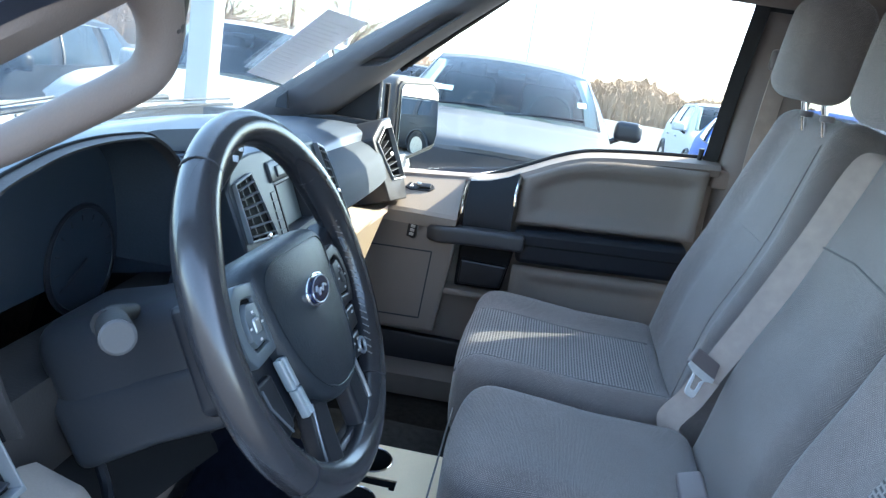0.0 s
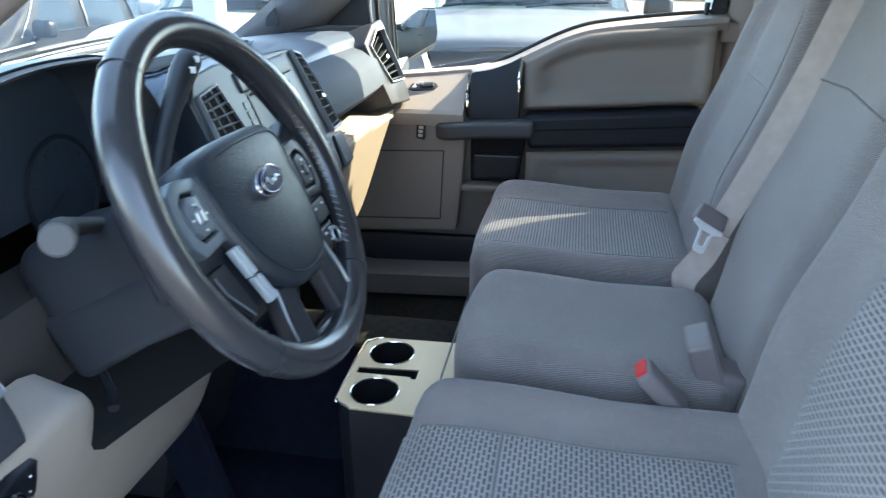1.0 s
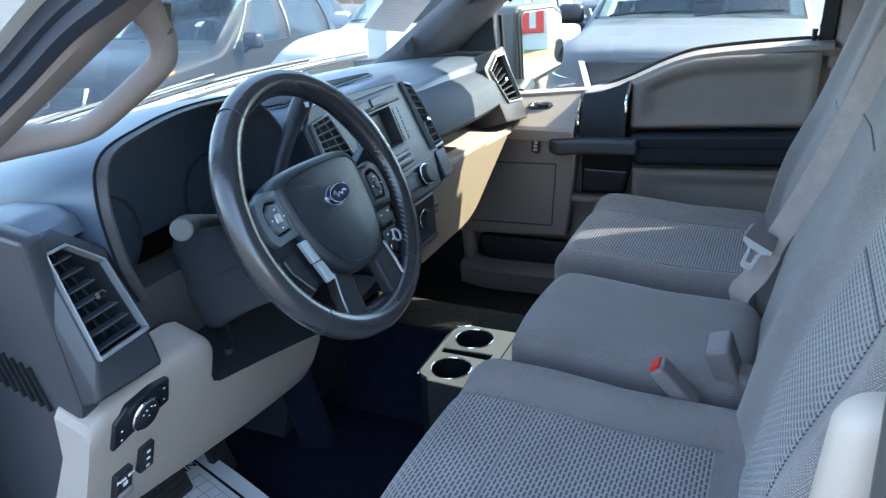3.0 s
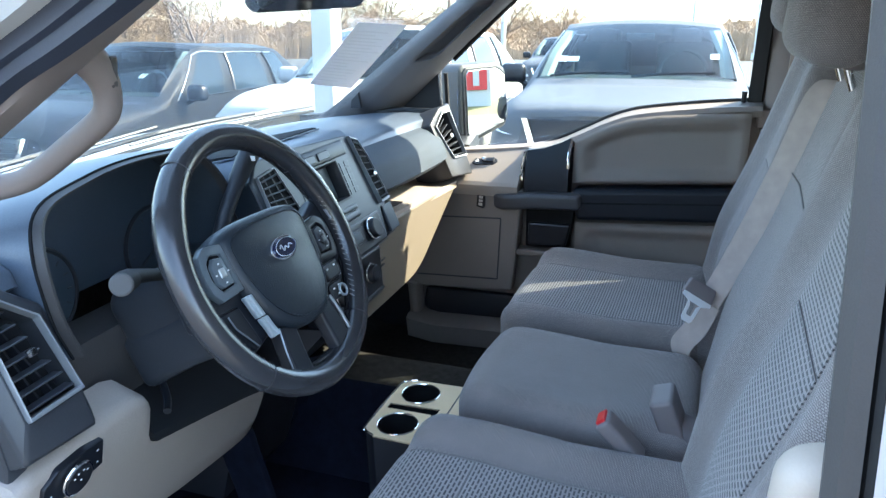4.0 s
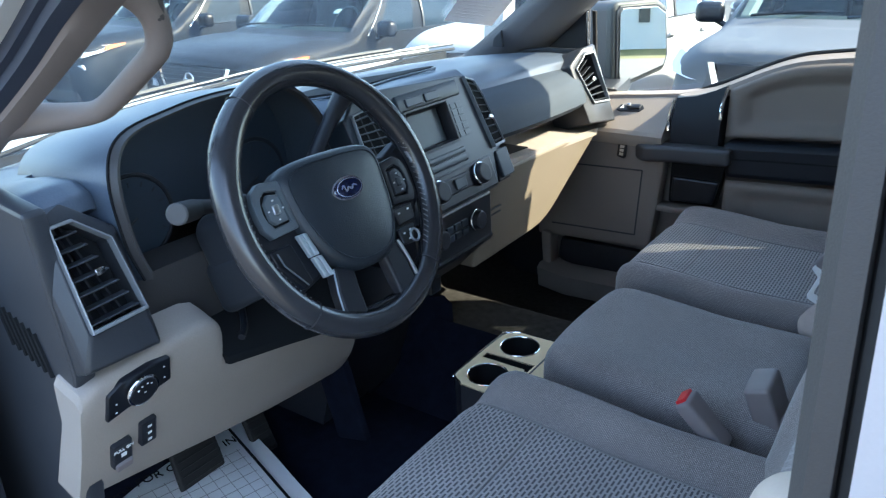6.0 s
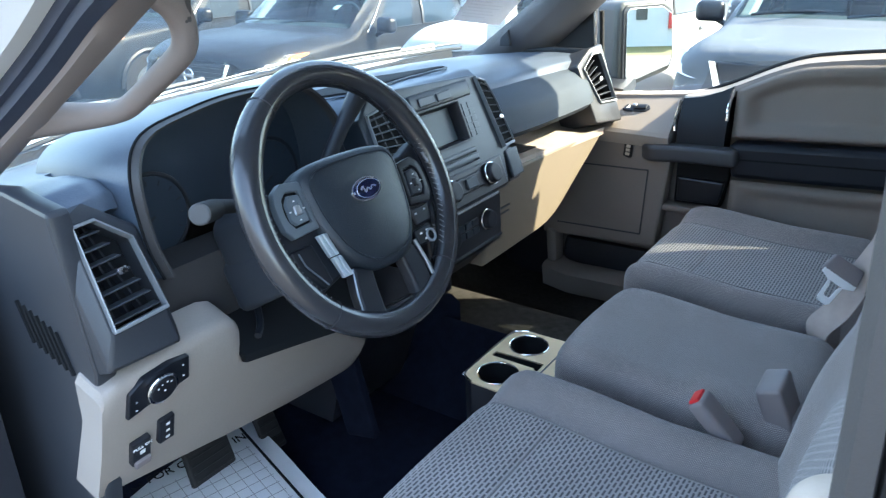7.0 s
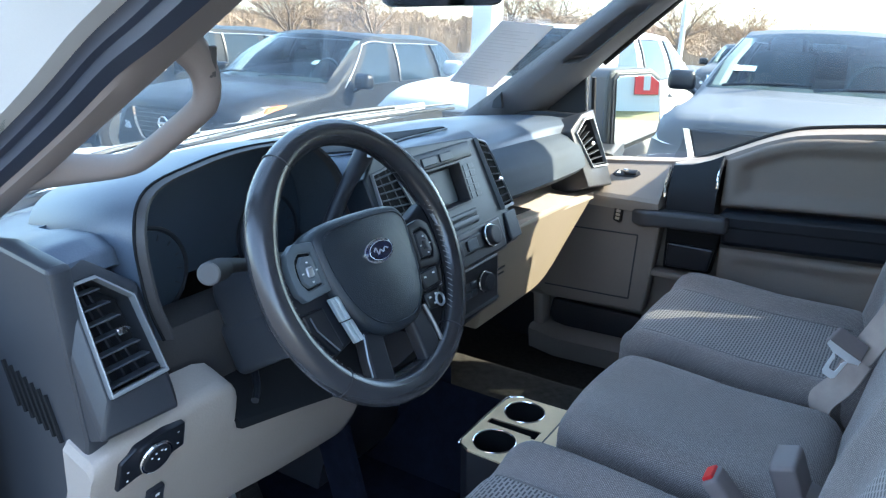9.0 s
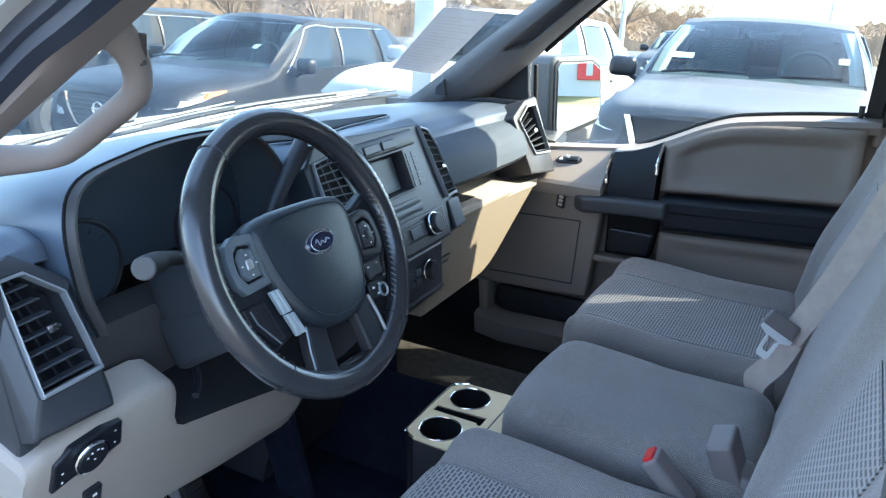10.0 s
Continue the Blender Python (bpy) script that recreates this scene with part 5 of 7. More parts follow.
# side spokes with buttons
for s in (-1, 1):
    def sp(pts):
        return [(x * s, y) for x, y in pts]
    lift = -0.010 * s    # the pads are shifted up or down to fit the camera's view
    def pad_at(pts, dx=0.0):
        return sp([(x + dx, y + lift) for x, y in pts])
    spoke = part("spoke", on_wheel(sp([(0.068, 0.040), (0.12, 0.036), (0.172, 0.056), (0.180, -0.040), (0.15, -0.052), (0.125, -0.105), (0.07, -0.09)]), 0.03, 0.007, -0.006), HARD_BLACK, wheel)
    bezel = [(0.096, 0.036), (0.128, 0.040), (0.143, 0.031), (0.148, 0.016), (0.149, 0.0), (0.147, -0.020), (0.137, -0.033), (0.092, -0.030)]
    window = [(0.104, 0.024), (0.124, 0.027), (0.134, 0.020), (0.137, 0.010), (0.138, 0.0), (0.136, -0.010), (0.129, -0.021), (0.100, -0.019)]
    pad = part("button_pad", plate(pad_at(bezel), 0.012, 0.0016, WHEEL @ Matrix.Translation((0, 0, 0.0045)), 2, hole=pad_at(window)), PAD_SLATE if s < 0 else SATIN_BLACK, spoke, "slate button bezel" if s < 0 else "black button bezel")
    part("key_bed", on_wheel(pad_at(window), 0.004, 0.0, 0.0), INK, pad)
    mid_key, rim_key = Vector((0.1185, 0.002)), [(0.106, 0.020), (0.1225, 0.0225), (0.1315, 0.013), (0.1325, -0.010), (0.1255, -0.0175), (0.104, -0.016)]
    part("key", loft([[WHEEL @ Vector((x * s, y + lift, h)) for x, y in [mid_key + (Vector(p) - mid_key) * g for p in rim_key]] for g, h in ((1.0, -0.002), (1.0, 0.0035), (0.94, 0.0055), (0.46, 0.0070), (0.40, 0.0062))]), PAD_SLATE if s < 0 else DARK_GREY, pad)
    part("key_centre", on_wheel(pad_at([(0.1125, 0.0075), (0.1235, 0.0075), (0.1245, -0.0055), (0.1125, -0.0055)]), 0.006, 0.002, 0.0085), SILVER if s < 0 else SATIN_BLACK, pad)
    for x, y in ((0.119, 0.0135), (0.119, -0.012), (0.107, 0.001), (0.131, 0.001)):
        part("mark", on_wheel(pad_at([(x - 0.0013, y - 0.001), (x + 0.0013, y - 0.001), (x + 0.0013, y + 0.001), (x - 0.0013, y + 0.001)]), 0.001, 0, 0.0078), WHITE_MARK, pad)
    if s < 0:
        for ya, yb, shift in ((-0.030, -0.062, 0.0), (-0.064, -0.094, -0.010)):
            for dx in (0.0, 0.0085):
                part("rocker", on_wheel(sp([(0.088 + dx + shift, ya), (0.0955 + dx + shift, ya + 0.001), (0.0875 + dx + shift, yb), (0.080 + dx + shift, yb)]), 0.008, 0.0015, 0.008), ROCKER, spoke, "pale silver rocker")
        part("filler", on_wheel(sp([(0.112, -0.036), (0.150, -0.036), (0.146, -0.06), (0.118, -0.098), (0.100, -0.092)]), 0.01, 0.003, 0.0), SATIN_BLACK, spoke)
        part("filler_line", tube([WHEEL @ Vector((x * s, y, 0.0015)) for x, y in ((0.140, -0.042), (0.136, -0.060), (0.112, -0.094))], 0.0012, 5), EDGE_SILVER, spoke)
    else:
        part("key_block", on_wheel(sp([(0.082, -0.046), (0.127, -0.044), (0.124, -0.070), (0.087, -0.072)]), 0.008, 0.003, 0.006), SATIN_BLACK, spoke)
        part("key_block", on_wheel(sp([(0.078, -0.076), (0.117, -0.074), (0.102, -0.102), (0.078, -0.100)]), 0.008, 0.003, 0.006), SATIN_BLACK, spoke)
        for x, y in ((0.092, -0.054), (0.114, -0.052), (0.087, -0.084), (0.102, -0.082), (0.094, -0.094)):
            part("mark", on_wheel(sp([(x - 0.0022, y - 0.0014), (x + 0.0022, y - 0.0014), (x + 0.0022, y + 0.0014), (x - 0.0022, y + 0.0014)]), 0.001, 0, 0.0072), WHITE_MARK, spoke)
        part("roller", ring_torus(0.009, 0.002, WHEEL @ Matrix.Translation((0.106, -0.092, 0.008)), 20, 6), EDGE_SILVER, spoke)
        part("edge_strip", tube([WHEEL @ Vector((x, y - 0.004, 0.006)) for x, y in ((0.160, 0.034), (0.168, 0.010), (0.166, -0.022))], 0.0025, 6), EDGE_SILVER, spoke, "dull silver strip")
    # lower spokes run down to the rim
    low = part("lower_spoke", on_wheel(sp([(0.030, -0.092), (0.066, -0.085), (0.074, -0.120), (0.078, -0.168), (0.036, -0.172), (0.034, -0.130)]), 0.022, 0.006, 0.006), HARD_BLACK, wheel)
    part("silver_edge", tube([WHEEL @ Vector((x * s, y, 0.006)) for x, y in ((0.068, -0.088), (0.076, -0.120), (0.080, -0.150), (0.077, -0.166))], 0.0032 if s > 0 else 0.0012, 8), EDGE_SILVER, low, "silver edge")
part("spoke_bridge", on_wheel([(-0.05, -0.158), (0.05, -0.158), (0.08, -0.170), (0.06, -0.186), (-0.06, -0.186), (-0.08, -0.170)], 0.02, 0.006, -0.004), LEATHER, wheel)
part("boss", disc(0.06, 0.08, WHEEL @ Matrix.Translation((0, -0.01, -0.065)), 24, 0.01), HARD_BLACK, wheel)

# ---- steering column and stalks ----
column = vehicle("steering_column", (-0.12, -0.4525, 1.25), "black plastic steering column shroud with stalks", "steering column")
part("shroud", pillow((0.135, 0.125, 0.19), 0.03, (6, 6, 6), lambda q: (q.x * (1 + 0.25 * max(0, -q.z) / 0.1), q.y * (1 + 0.25 * max(0, -q.z) / 0.1), q.z), WHEEL @ pose(0, 0, 0, 0, 0, 2.0) @ Matrix.Translation((0, -0.015, -0.165))), DARK_GREY, column)
part("lower_shroud", pillow((0.144, 0.075, 0.175), 0.014, (6, 4, 6), lambda q: (q.x * (1 + 0.2 * max(0, -q.z) / 0.1), q.y * (1 + 0.2 * max(0, -q.z) / 0.1), q.z), WHEEL @ pose(0, 0, 0, 0, 0, 2.0) @ Matrix.Translation((0, -0.055, -0.172))), DARK_GREY, column, "dark grey lower column cover")
turn = part("turn_stalk", tube(smooth_path([(-0.165, -0.50, 1.30), (-0.145, -0.57, 1.325), (-0.12, -0.625, 1.343)], 5), [0.008 + 0.0004 * i for i in range(11)], 10), RUBBER, column, "black turn signal stalk")
stalk_axis = (V(-0.088, -0.662, 1.353) - V(-0.14, -0.585, 1.33)).normalized()
part("stalk_grip", tube([V(-0.088, -0.662, 1.353) - stalk_axis * d for d in (0.062, 0.058, 0.02, 0.0)], [0.011, 0.014, 0.0145, 0.0145], 16), RUBBER, turn)
part("stalk_cap", tube([V(-0.088, -0.662, 1.353) + stalk_axis * d for d in (-0.001, 0.002, 0.003)], [0.014, 0.014, 0.012], 20), CAP_GREY, turn, "grey end cap")
gear = part("gear_lever", tube(smooth_path([(-0.19, -0.36, 1.26), (-0.20, -0.30, 1.33), (-0.20, -0.235, 1.40), (-0.195, -0.205, 1.43)], 6), [0.013] * 10 + [0.0145, 0.016, 0.017, 0.018, 0.018, 0.018, 0.017, 0.015, 0.010], 12), HARD_BLACK, column, "black column gear lever")
for d in (0, 0.012):
    part("mark", box((0.010, 0.002, 0.008), Matrix.Translation((-0.182, -0.222 - d, 1.425 - d))), WHITE_MARK, gear)
part("ignition", disc(0.018, 0.03, frame_of((-0.15, -0.375, 1.21), (0.3, 1, 0), (-0.4, 0, 1)), 20, 0.003), SATIN_BLACK, column)


# ---- seats ----
def cushion_top(dx, dy, half, bolster):
    """Height over the cushion's flat top: raised sides, a slight dip in the middle and a lifted front."""
    b = bolster * step(half * 0.60, half * 0.92, abs(dy))
    return b - 0.008 * math.cos(dy / half * 1.5) + 0.014 * step(0.05, -0.18, dx)


def front_seat(name, yc, width, label, bolster=0.026, insert=True, z_top=0.962, x0=0.10, back_top=1.55, head_z=1.68, head_w=0.27, head_x=0.70, cushion_len=0.48, inner=0.55):
    seat = vehicle(name, (0.35, yc, 0.62), label, "car seat", "front seats")
    half = width / 2
    cx, thick, r = x0 + cushion_len / 2, 0.17, 0.05
    cush = part("cushion", pillow((cushion_len, width, thick), r, (22, 24, 4), lambda q: (q.x + (0.02 * (q.y / half) ** 2 if q.x < 0 else 0), q.y, q.z + (cushion_top(q.x, q.y, half, bolster) if q.z > 0 else 0)), Matrix.Translation((cx, yc, z_top - thick / 2))), CLOTH, seat)
    cloth_uv(cush)
    part("base", slab((x0 + 0.08, yc - half + 0.03, 0.63), (x0 + cushion_len - 0.02, yc + half - 0.03, z_top - thick + 0.03), 0.02), HARD_BLACK, seat)

    def top_at(x, y, lift):
        dx, dy = x - cx, y - yc
        edge = max(0.0, (-cushion_len / 2 + r) - (dx - 0.02 * (dy / half) ** 2))
        drop = r - math.sqrt(max(0.0, r * r - min(edge, r) ** 2))
        return Vector((x - (lift if edge > r * 0.7 else 0), y, z_top + cushion_top(dx, dy, half, bolster) - drop + lift))
    if insert:
        ih, lo, hi = half * 0.55, -half * (inner if yc > 0 else 0.55), half * (inner if yc < 0 else 0.55)
        for xa, xb in ((x0 + 0.012, x0 + 0.142), (x0 + 0.146, x0 + 0.43)):
            ins = part("insert", patch(lambda u, v: top_at(lerp(xa, xb, u), yc + lerp(lo, hi, v), 0.002 + 0.002 * (1 - abs(2 * u - 1) ** 8) * (1 - abs(2 * v - 1) ** 8) - 0.0008), 20, 20, 0.004), CLOTH_INSERT, cush, "patterned cloth insert")
            cloth_uv(ins, "top")
        for y in (lo - 0.001, hi + 0.001):
            part("piping", tube([top_at(lerp(x0 + 0.01, x0 + 0.44, i / 16), yc + y, 0.001) for i in range(17)], 0.002, 6), CLOTH_DARK, cush)
        part("piping", tube([top_at(x0 + 0.144, lerp(yc + lo, yc + hi, i / 12), 0.001) for i in range(13)], 0.0018, 6), CLOTH_DARK, cush)
    # backrest
    lean = math.degrees(math.atan(0.28))
    h = (back_top - 0.88) / math.cos(radians(lean))
    zc = (back_top + 0.88) / 2
    BK = Matrix.Translation((0.56 + 0.28 * (zc - 1.0) + 0.078, yc, zc)) @ pose(0, 0, 0, 0, lean, 0)

    def back_out(q):
        k = bolster * 1.25 * step(half * 0.55, half * 0.95, abs(q.y)) if q.x < 0 else 0.0
        lumbar = 0.016 * math.exp(-((q.z + 0.12) / 0.12) ** 2) if q.x < 0 else 0.0
        narrow = 1.0 - 0.20 * step(h * 0.12, h * 0.5, q.z)
        return (q.x - k - lumbar + 0.015, q.y * narrow, q.z)
    back = part("backrest", pillow((0.13, width, h), 0.05, (4, 24, 24), back_out, BK), CLOTH, seat)
    cloth_uv(back)
    if insert:
        ih = half * 0.44
        for za, zb in ((-h / 2 + 0.03, h * 0.10), (h * 0.105, h / 2 - 0.06)):
            ins = part("insert", patch(lambda u, v: BK @ (Vector(back_out(Vector((-0.065, lerp(-ih, ih, v), lerp(za, zb, u))))) + Vector((-0.002 - 0.0025 * (1 - abs(2 * u - 1) ** 8) * (1 - abs(2 * v - 1) ** 8), 0, 0))), 20, 16, 0.003), CLOTH_INSERT if yc < 0 else CLOTH, back)
            cloth_uv(ins, "back")
    else:
        part("seam", tube([BK @ (Vector(back_out(Vector((-0.065, lerp(-half * 0.9, half * 0.9, i / 14), h * 0.20 - 0.01 * abs(i / 7 - 1))))) + Vector((-0.001, 0, 0))) for i in range(15)], 0.0016, 6), CLOTH_DARK, back)
    # headrest on two posts
    hr = part("headrest", pillow((0.10, head_w, 0.20), 0.042, (4, 12, 8), lambda q: (q.x + 0.03 * (q.y / head_w * 2) ** 2 - 0.02 * q.z, q.y * (1 - 0.12 * max(0.0, q.z) / 0.1), q.z), Matrix.Translation((head_x, yc, head_z)) @ pose(0, 0, 0, 0, 6, 0)), CLOTH, seat)
    cloth_uv(hr)
    for d in (-0.065, 0.065):
        part("post", tube([(head_x + 0.025, yc + d, head_z - 0.08), (head_x + 0.045, yc + d, back_top - 0.03)], 0.006, 10), CHROME, hr, "chrome post")
        part("post_guide", disc(0.014, 0.012, Matrix.Translation((head_x + 0.042, yc + d, back_top + 0.004)), 16, 0.003), BELT_GREY, back)
    return seat


CLOTH_DARK = material("dark seam thread", (0.16, 0.150, 0.146), 0.85, vary=0.2)
driver_seat = front_seat("driver_seat", -0.468, 0.49, "grey cloth driver's seat with patterned insert", back_top=1.57, head_z=1.72, head_x=0.74, cushion_len=0.53)
passenger_seat = front_seat("passenger_seat", 0.475, 0.49, "grey cloth passenger seat with patterned insert", inner=0.76, head_w=0.255, head_x=0.69)
centre_seat = front_seat("centre_seat", 0.0, 0.345, "plain grey cloth middle seat between the two others", bolster=0.0, insert=False, z_top=0.985, x0=0.135, back_top=1.56, head_z=1.665, head_w=0.28, head_x=0.69, cushion_len=0.44)
part("front_stitch", tube([(0.128, lerp(-0.15, 0.15, i / 10), 0.925) for i in range(11)], 0.0016, 6), CLOTH_DARK, centre_seat)
# driver seat side cover by the door
part("side_cover", pillow((0.10, 0.05, 0.26), 0.024, (4, 2, 6), lambda q: (q.x + 0.06 * q.z, q.y, q.z - 0.25 * max(0.0, -q.x) * max(0.0, q.z) / 0.13), Matrix.Translation((0.664, -0.775, 1.228))), COVER_SUNLIT, driver_seat, "pale beige plastic side cover")
part("side_slot", box((0.012, 0.006, 0.10), Matrix.Translation((0.640, -0.799, 1.201)), 0.002), INK, driver_seat)
part("side_slot", box((0.030, 0.006, 0.010), Matrix.Translation((0.650, -0.799, 1.253)), 0.002), INK, driver_seat)

# ---- belts and buckles ----
def ribbon(path, width, across, thick=0.0018):
    pts = smooth_path(path, 6)
    a = Vector(across).normalized() * width / 2
    rings = []
    for i, p in enumerate(pts):
        d = (pts[min(len(pts) - 1, i + 1)] - pts[max(0, i - 1)]).normalized()
        n = d.cross(a).normalized() * thick
        rings.append([p - a - n, p + a - n, p + a + n, p - a + n])
    return loft(rings)


belt = vehicle("seat_belt", (0.6, 0.165, 1.0), "taupe shoulder belt hanging over the middle seat's back", "seat belt")
part("webbing", ribbon([(0.755, 0.12, 1.515), (0.715, 0.125, 1.50), (0.670, 0.135, 1.36), (0.615, 0.150, 1.20), (0.570, 0.152, 1.09)], 0.046, (0.8, -0.5, -0.3)), WEBBING, belt)
part("lap_webbing", ribbon([(0.572, 0.160, 1.085), (0.552, 0.165, 1.03), (0.525, 0.162, 0.985), (0.535, 0.16, 0.945)], 0.048, (0.8, -0.5, -0.3)), WEBBING, belt)
TG = frame_of((0.546, 0.124, 1.106), (0.818, 0.221, -0.524), (0.363, 0.504, 0.779))
tongue = part("tongue", pillow((0.062, 0.034, 0.012), 0.004, (6, 4, 2), lambda q: (q.x * (1 + 0.25 * q.y / 0.017 * -0.3), q.y + 0.016, q.z), TG), BELT_GREY, belt, "grey tongue head")
part("plate", plate([(-0.031, 0.004), (-0.031, -0.004), (-0.014, -0.010), (-0.012, -0.044), (-0.008, -0.049), (0.008, -0.049), (0.012, -0.044), (0.014, -0.010), (0.031, -0.004), (0.031, 0.004)][::-1], 0.003, 0.0007, TG @ Matrix.Translation((0, 0, 0.006)), hole=[(-0.012, -0.010), (-0.010, -0.0125), (-0.0075, -0.018), (-0.0065, -0.032), (-0.005, -0.036), (0.005, -0.036), (0.0065, -0.032), (0.0075, -0.018), (0.010, -0.0125), (0.012, -0.010)][::-1]), LATCH, tongue, "bright steel latch plate")


def buckle(top, foot, red, label, wide=0.040, thick=0.027):
    ob = vehicle("belt_buckle", foot, label, "belt buckle", "belt buckles")
    top, foot = Vector(top), Vector(foot)
    m = frame_of((top + foot) / 2, (0, 1, 0.1), top - foot)
    L = (top - foot).length
    part("body", pillow((wide, L, thick), 0.007, (4, 6, 2), lambda q: (q.x * (1 + 0.12 * q.y / L), q.y, q.z), m), BELT_GREY, ob)
    if red:
        part("button", box((0.03, 0.008, 0.017), m @ Matrix.Translation((0, L / 2, 0.0)), 0.002), RED, ob, "red release button")
    part("stem", tube([foot, foot + (foot - top).normalized() * 0.05 + Vector((0.01, 0, -0.01)), foot + Vector((0.06, 0.02, -0.10))], 0.012, 8, flat=0.6), HARD_BLACK, ob)
    return ob


buckle((0.424, -0.226, 1.018), (0.486, -0.208, 0.950), True, "grey belt buckle with a red release button")
b2 = buckle((0.508, -0.132, 1.030), (0.545, -0.118, 0.930), False, "broad grey belt buckle seen from its back", 0.064, 0.040)
part("bracket", pillow((0.055, 0.062, 0.11), 0.012, (3, 3, 3), None, Matrix.Translation((0.548, -0.122, 0.925)) @ pose(0, 0, 0, 0, 15, 0)), BELT_GREY, b2, "grey lower bracket")
# passenger side shoulder belt on the pillar
pb_belt = vehicle("seat_belt", (0.72, 0.85, 1.2), "taupe shoulder belt on the passenger's pillar", "seat belt")
part("webbing", ribbon([(0.735, 0.80, 1.66), (0.73, 0.825, 1.45), (0.735, 0.83, 1.2), (0.74, 0.83, 0.9)], 0.046, (1, 0.1, 0)), WEBBING, pb_belt)
part("guide", pillow((0.07, 0.03, 0.05), 0.01, (3, 2, 2), None, Matrix.Translation((0.735, 0.805, 1.655))), BELT_GREY, pb_belt)
part("slider", pillow((0.05, 0.02, 0.05), 0.008, (3, 2, 2), None, Matrix.Translation((0.672, 0.862, 1.345))), PILLAR, pb_belt)

# ---- floor console, pedals, mat, mirror, paper ----
con = vehicle("cup_console", (0.02, -0.02, 0.62), "dark floor console with a light cup holder plate", "cup holder")
TOPZ = 0.846
CUPS = ((0.0, 0.045), (0.0, -0.085))
outline = [Vector((x, y)) for x, y in ((-0.060, -0.105), (-0.052, -0.125), (-0.03, -0.138), (0.20, -0.145), (0.20, 0.105), (-0.03, 0.100), (-0.050, 0.088), (-0.060, 0.065))]
SLOT = [Vector(p) for p in ((-0.048, -0.030), (0.052, -0.030), (0.052, -0.036), (0.062, -0.036), (0.062, -0.004), (-0.048, -0.010))]


def pierced(rings, z, depth):
    """A flat sheet with an outer ring and holes, drawn down by depth."""
    bm = bmesh.new()
    edges = []
    for pts in rings:
        vs = [bm.verts.new((p[0], p[1], z)) for p in pts]
        edges += [bm.edges.new((vs[i], vs[(i + 1) % len(vs)])) for i in range(len(vs))]
    bmesh.ops.triangle_fill(bm, use_beauty=True, edges=edges)
    bmesh.ops.recalc_face_normals(bm, faces=bm.faces)
    bmesh.ops.solidify(bm, geom=bm.faces[:], thickness=depth)
    return bm


def circle(cx, cy, r, n=32):
    return [(cx + r * math.cos(2 * math.pi * k / n), cy + r * math.sin(2 * math.pi * k / n)) for k in range(n)]


part("top_plate", pierced([outline] + [circle(x, y, 0.041) for x, y in CUPS] + [SLOT], TOPZ, 0.004), CUP_SUNLIT, con, "warm grey cup holder plate", angle=20)
part("box", loft([[(p.x * k, p.y * k, z) for p in outline] for k, z in ((1.0, TOPZ - 0.002), (1.0, TOPZ - 0.02), (0.97, 0.62))], cap=False), HARD_BLACK, con)
part("bright_rim", tube([Vector((p.x, p.y, TOPZ)) for p in smooth_path([(p.x, p.y, 0) for p in outline[5:] + outline[:3]], 5)], 0.0022, 6), CHROME, con)
for x, y in CUPS:
    cup = part("cup", loft([[(px, py, z) for px, py in circle(x, y, r)] for r, z in ((0.041, TOPZ + 0.001), (0.039, TOPZ - 0.03), (0.036, TOPZ - 0.085), (0.004, TOPZ - 0.088))], cap=False), INK, con, "deep black cup well")
    part("cup_rim", ring_torus(0.0415, 0.0016, Matrix.Translation((x, y, TOPZ + 0.001))), CHROME, cup)
part("slot", loft([[(p.x, p.y, TOPZ - 0.001) for p in SLOT], [(p.x, p.y, TOPZ - 0.03) for p in SLOT]], cap=False), INK, con)

for nm, pts, lab in (("brake_pedal", [(-0.40, -0.540, 0.695), (-0.40, -0.435, 0.695), (-0.44, -0.428, 0.775), (-0.44, -0.530, 0.780)], "ribbed black rubber brake pedal"), ("accelerator_pedal", [(-0.44, -0.322, 0.615), (-0.44, -0.265, 0.612), (-0.49, -0.262, 0.71), (-0.49, -0.318, 0.715)], "ribbed black accelerator pedal")):
    ped = vehicle(nm, pts[0], lab, "pedal")
    part("pad", plate(pts, 0.014, 0.005), RUBBER, ped)
    a, b, c, d = (Vector(p) for p in pts)
    for i in range(6):
        f = (i + 0.7) / 6.4
        p, q = a.lerp(d, f), b.lerp(c, f)
        part("rib", tube([p.lerp(q, 0.08) + Vector((0.001, 0, 0.001)), p.lerp(q, 0.92) + Vector((0.001, 0, 0.001))], 0.0022, 5), RUBBER, ped)
    part("arm", tube([(c + d) / 2 + Vector((-0.005, 0, -0.02)), (c + d) / 2 + Vector((-0.10, 0, 0.18))], 0.011, 8), HARD_BLACK, ped)

fm = vehicle("paper_mat", (-0.33, -0.5, 0.625), "white printed paper floor mat in the footwell", "floor mat")
MT = frame_of((-0.40, -0.53, 0.634), (0.25, 0.97, 0.0), (-0.97, 0.25, 0.13))


def mat_point(u, v):
    x, y = lerp(-0.22, 0.205, u), lerp(-0.30, 0.20, v)
    return MT @ Vector((x, y, 0.004 * math.sin(x * 13 + y * 9) + 0.003 * math.sin(y * 21)))


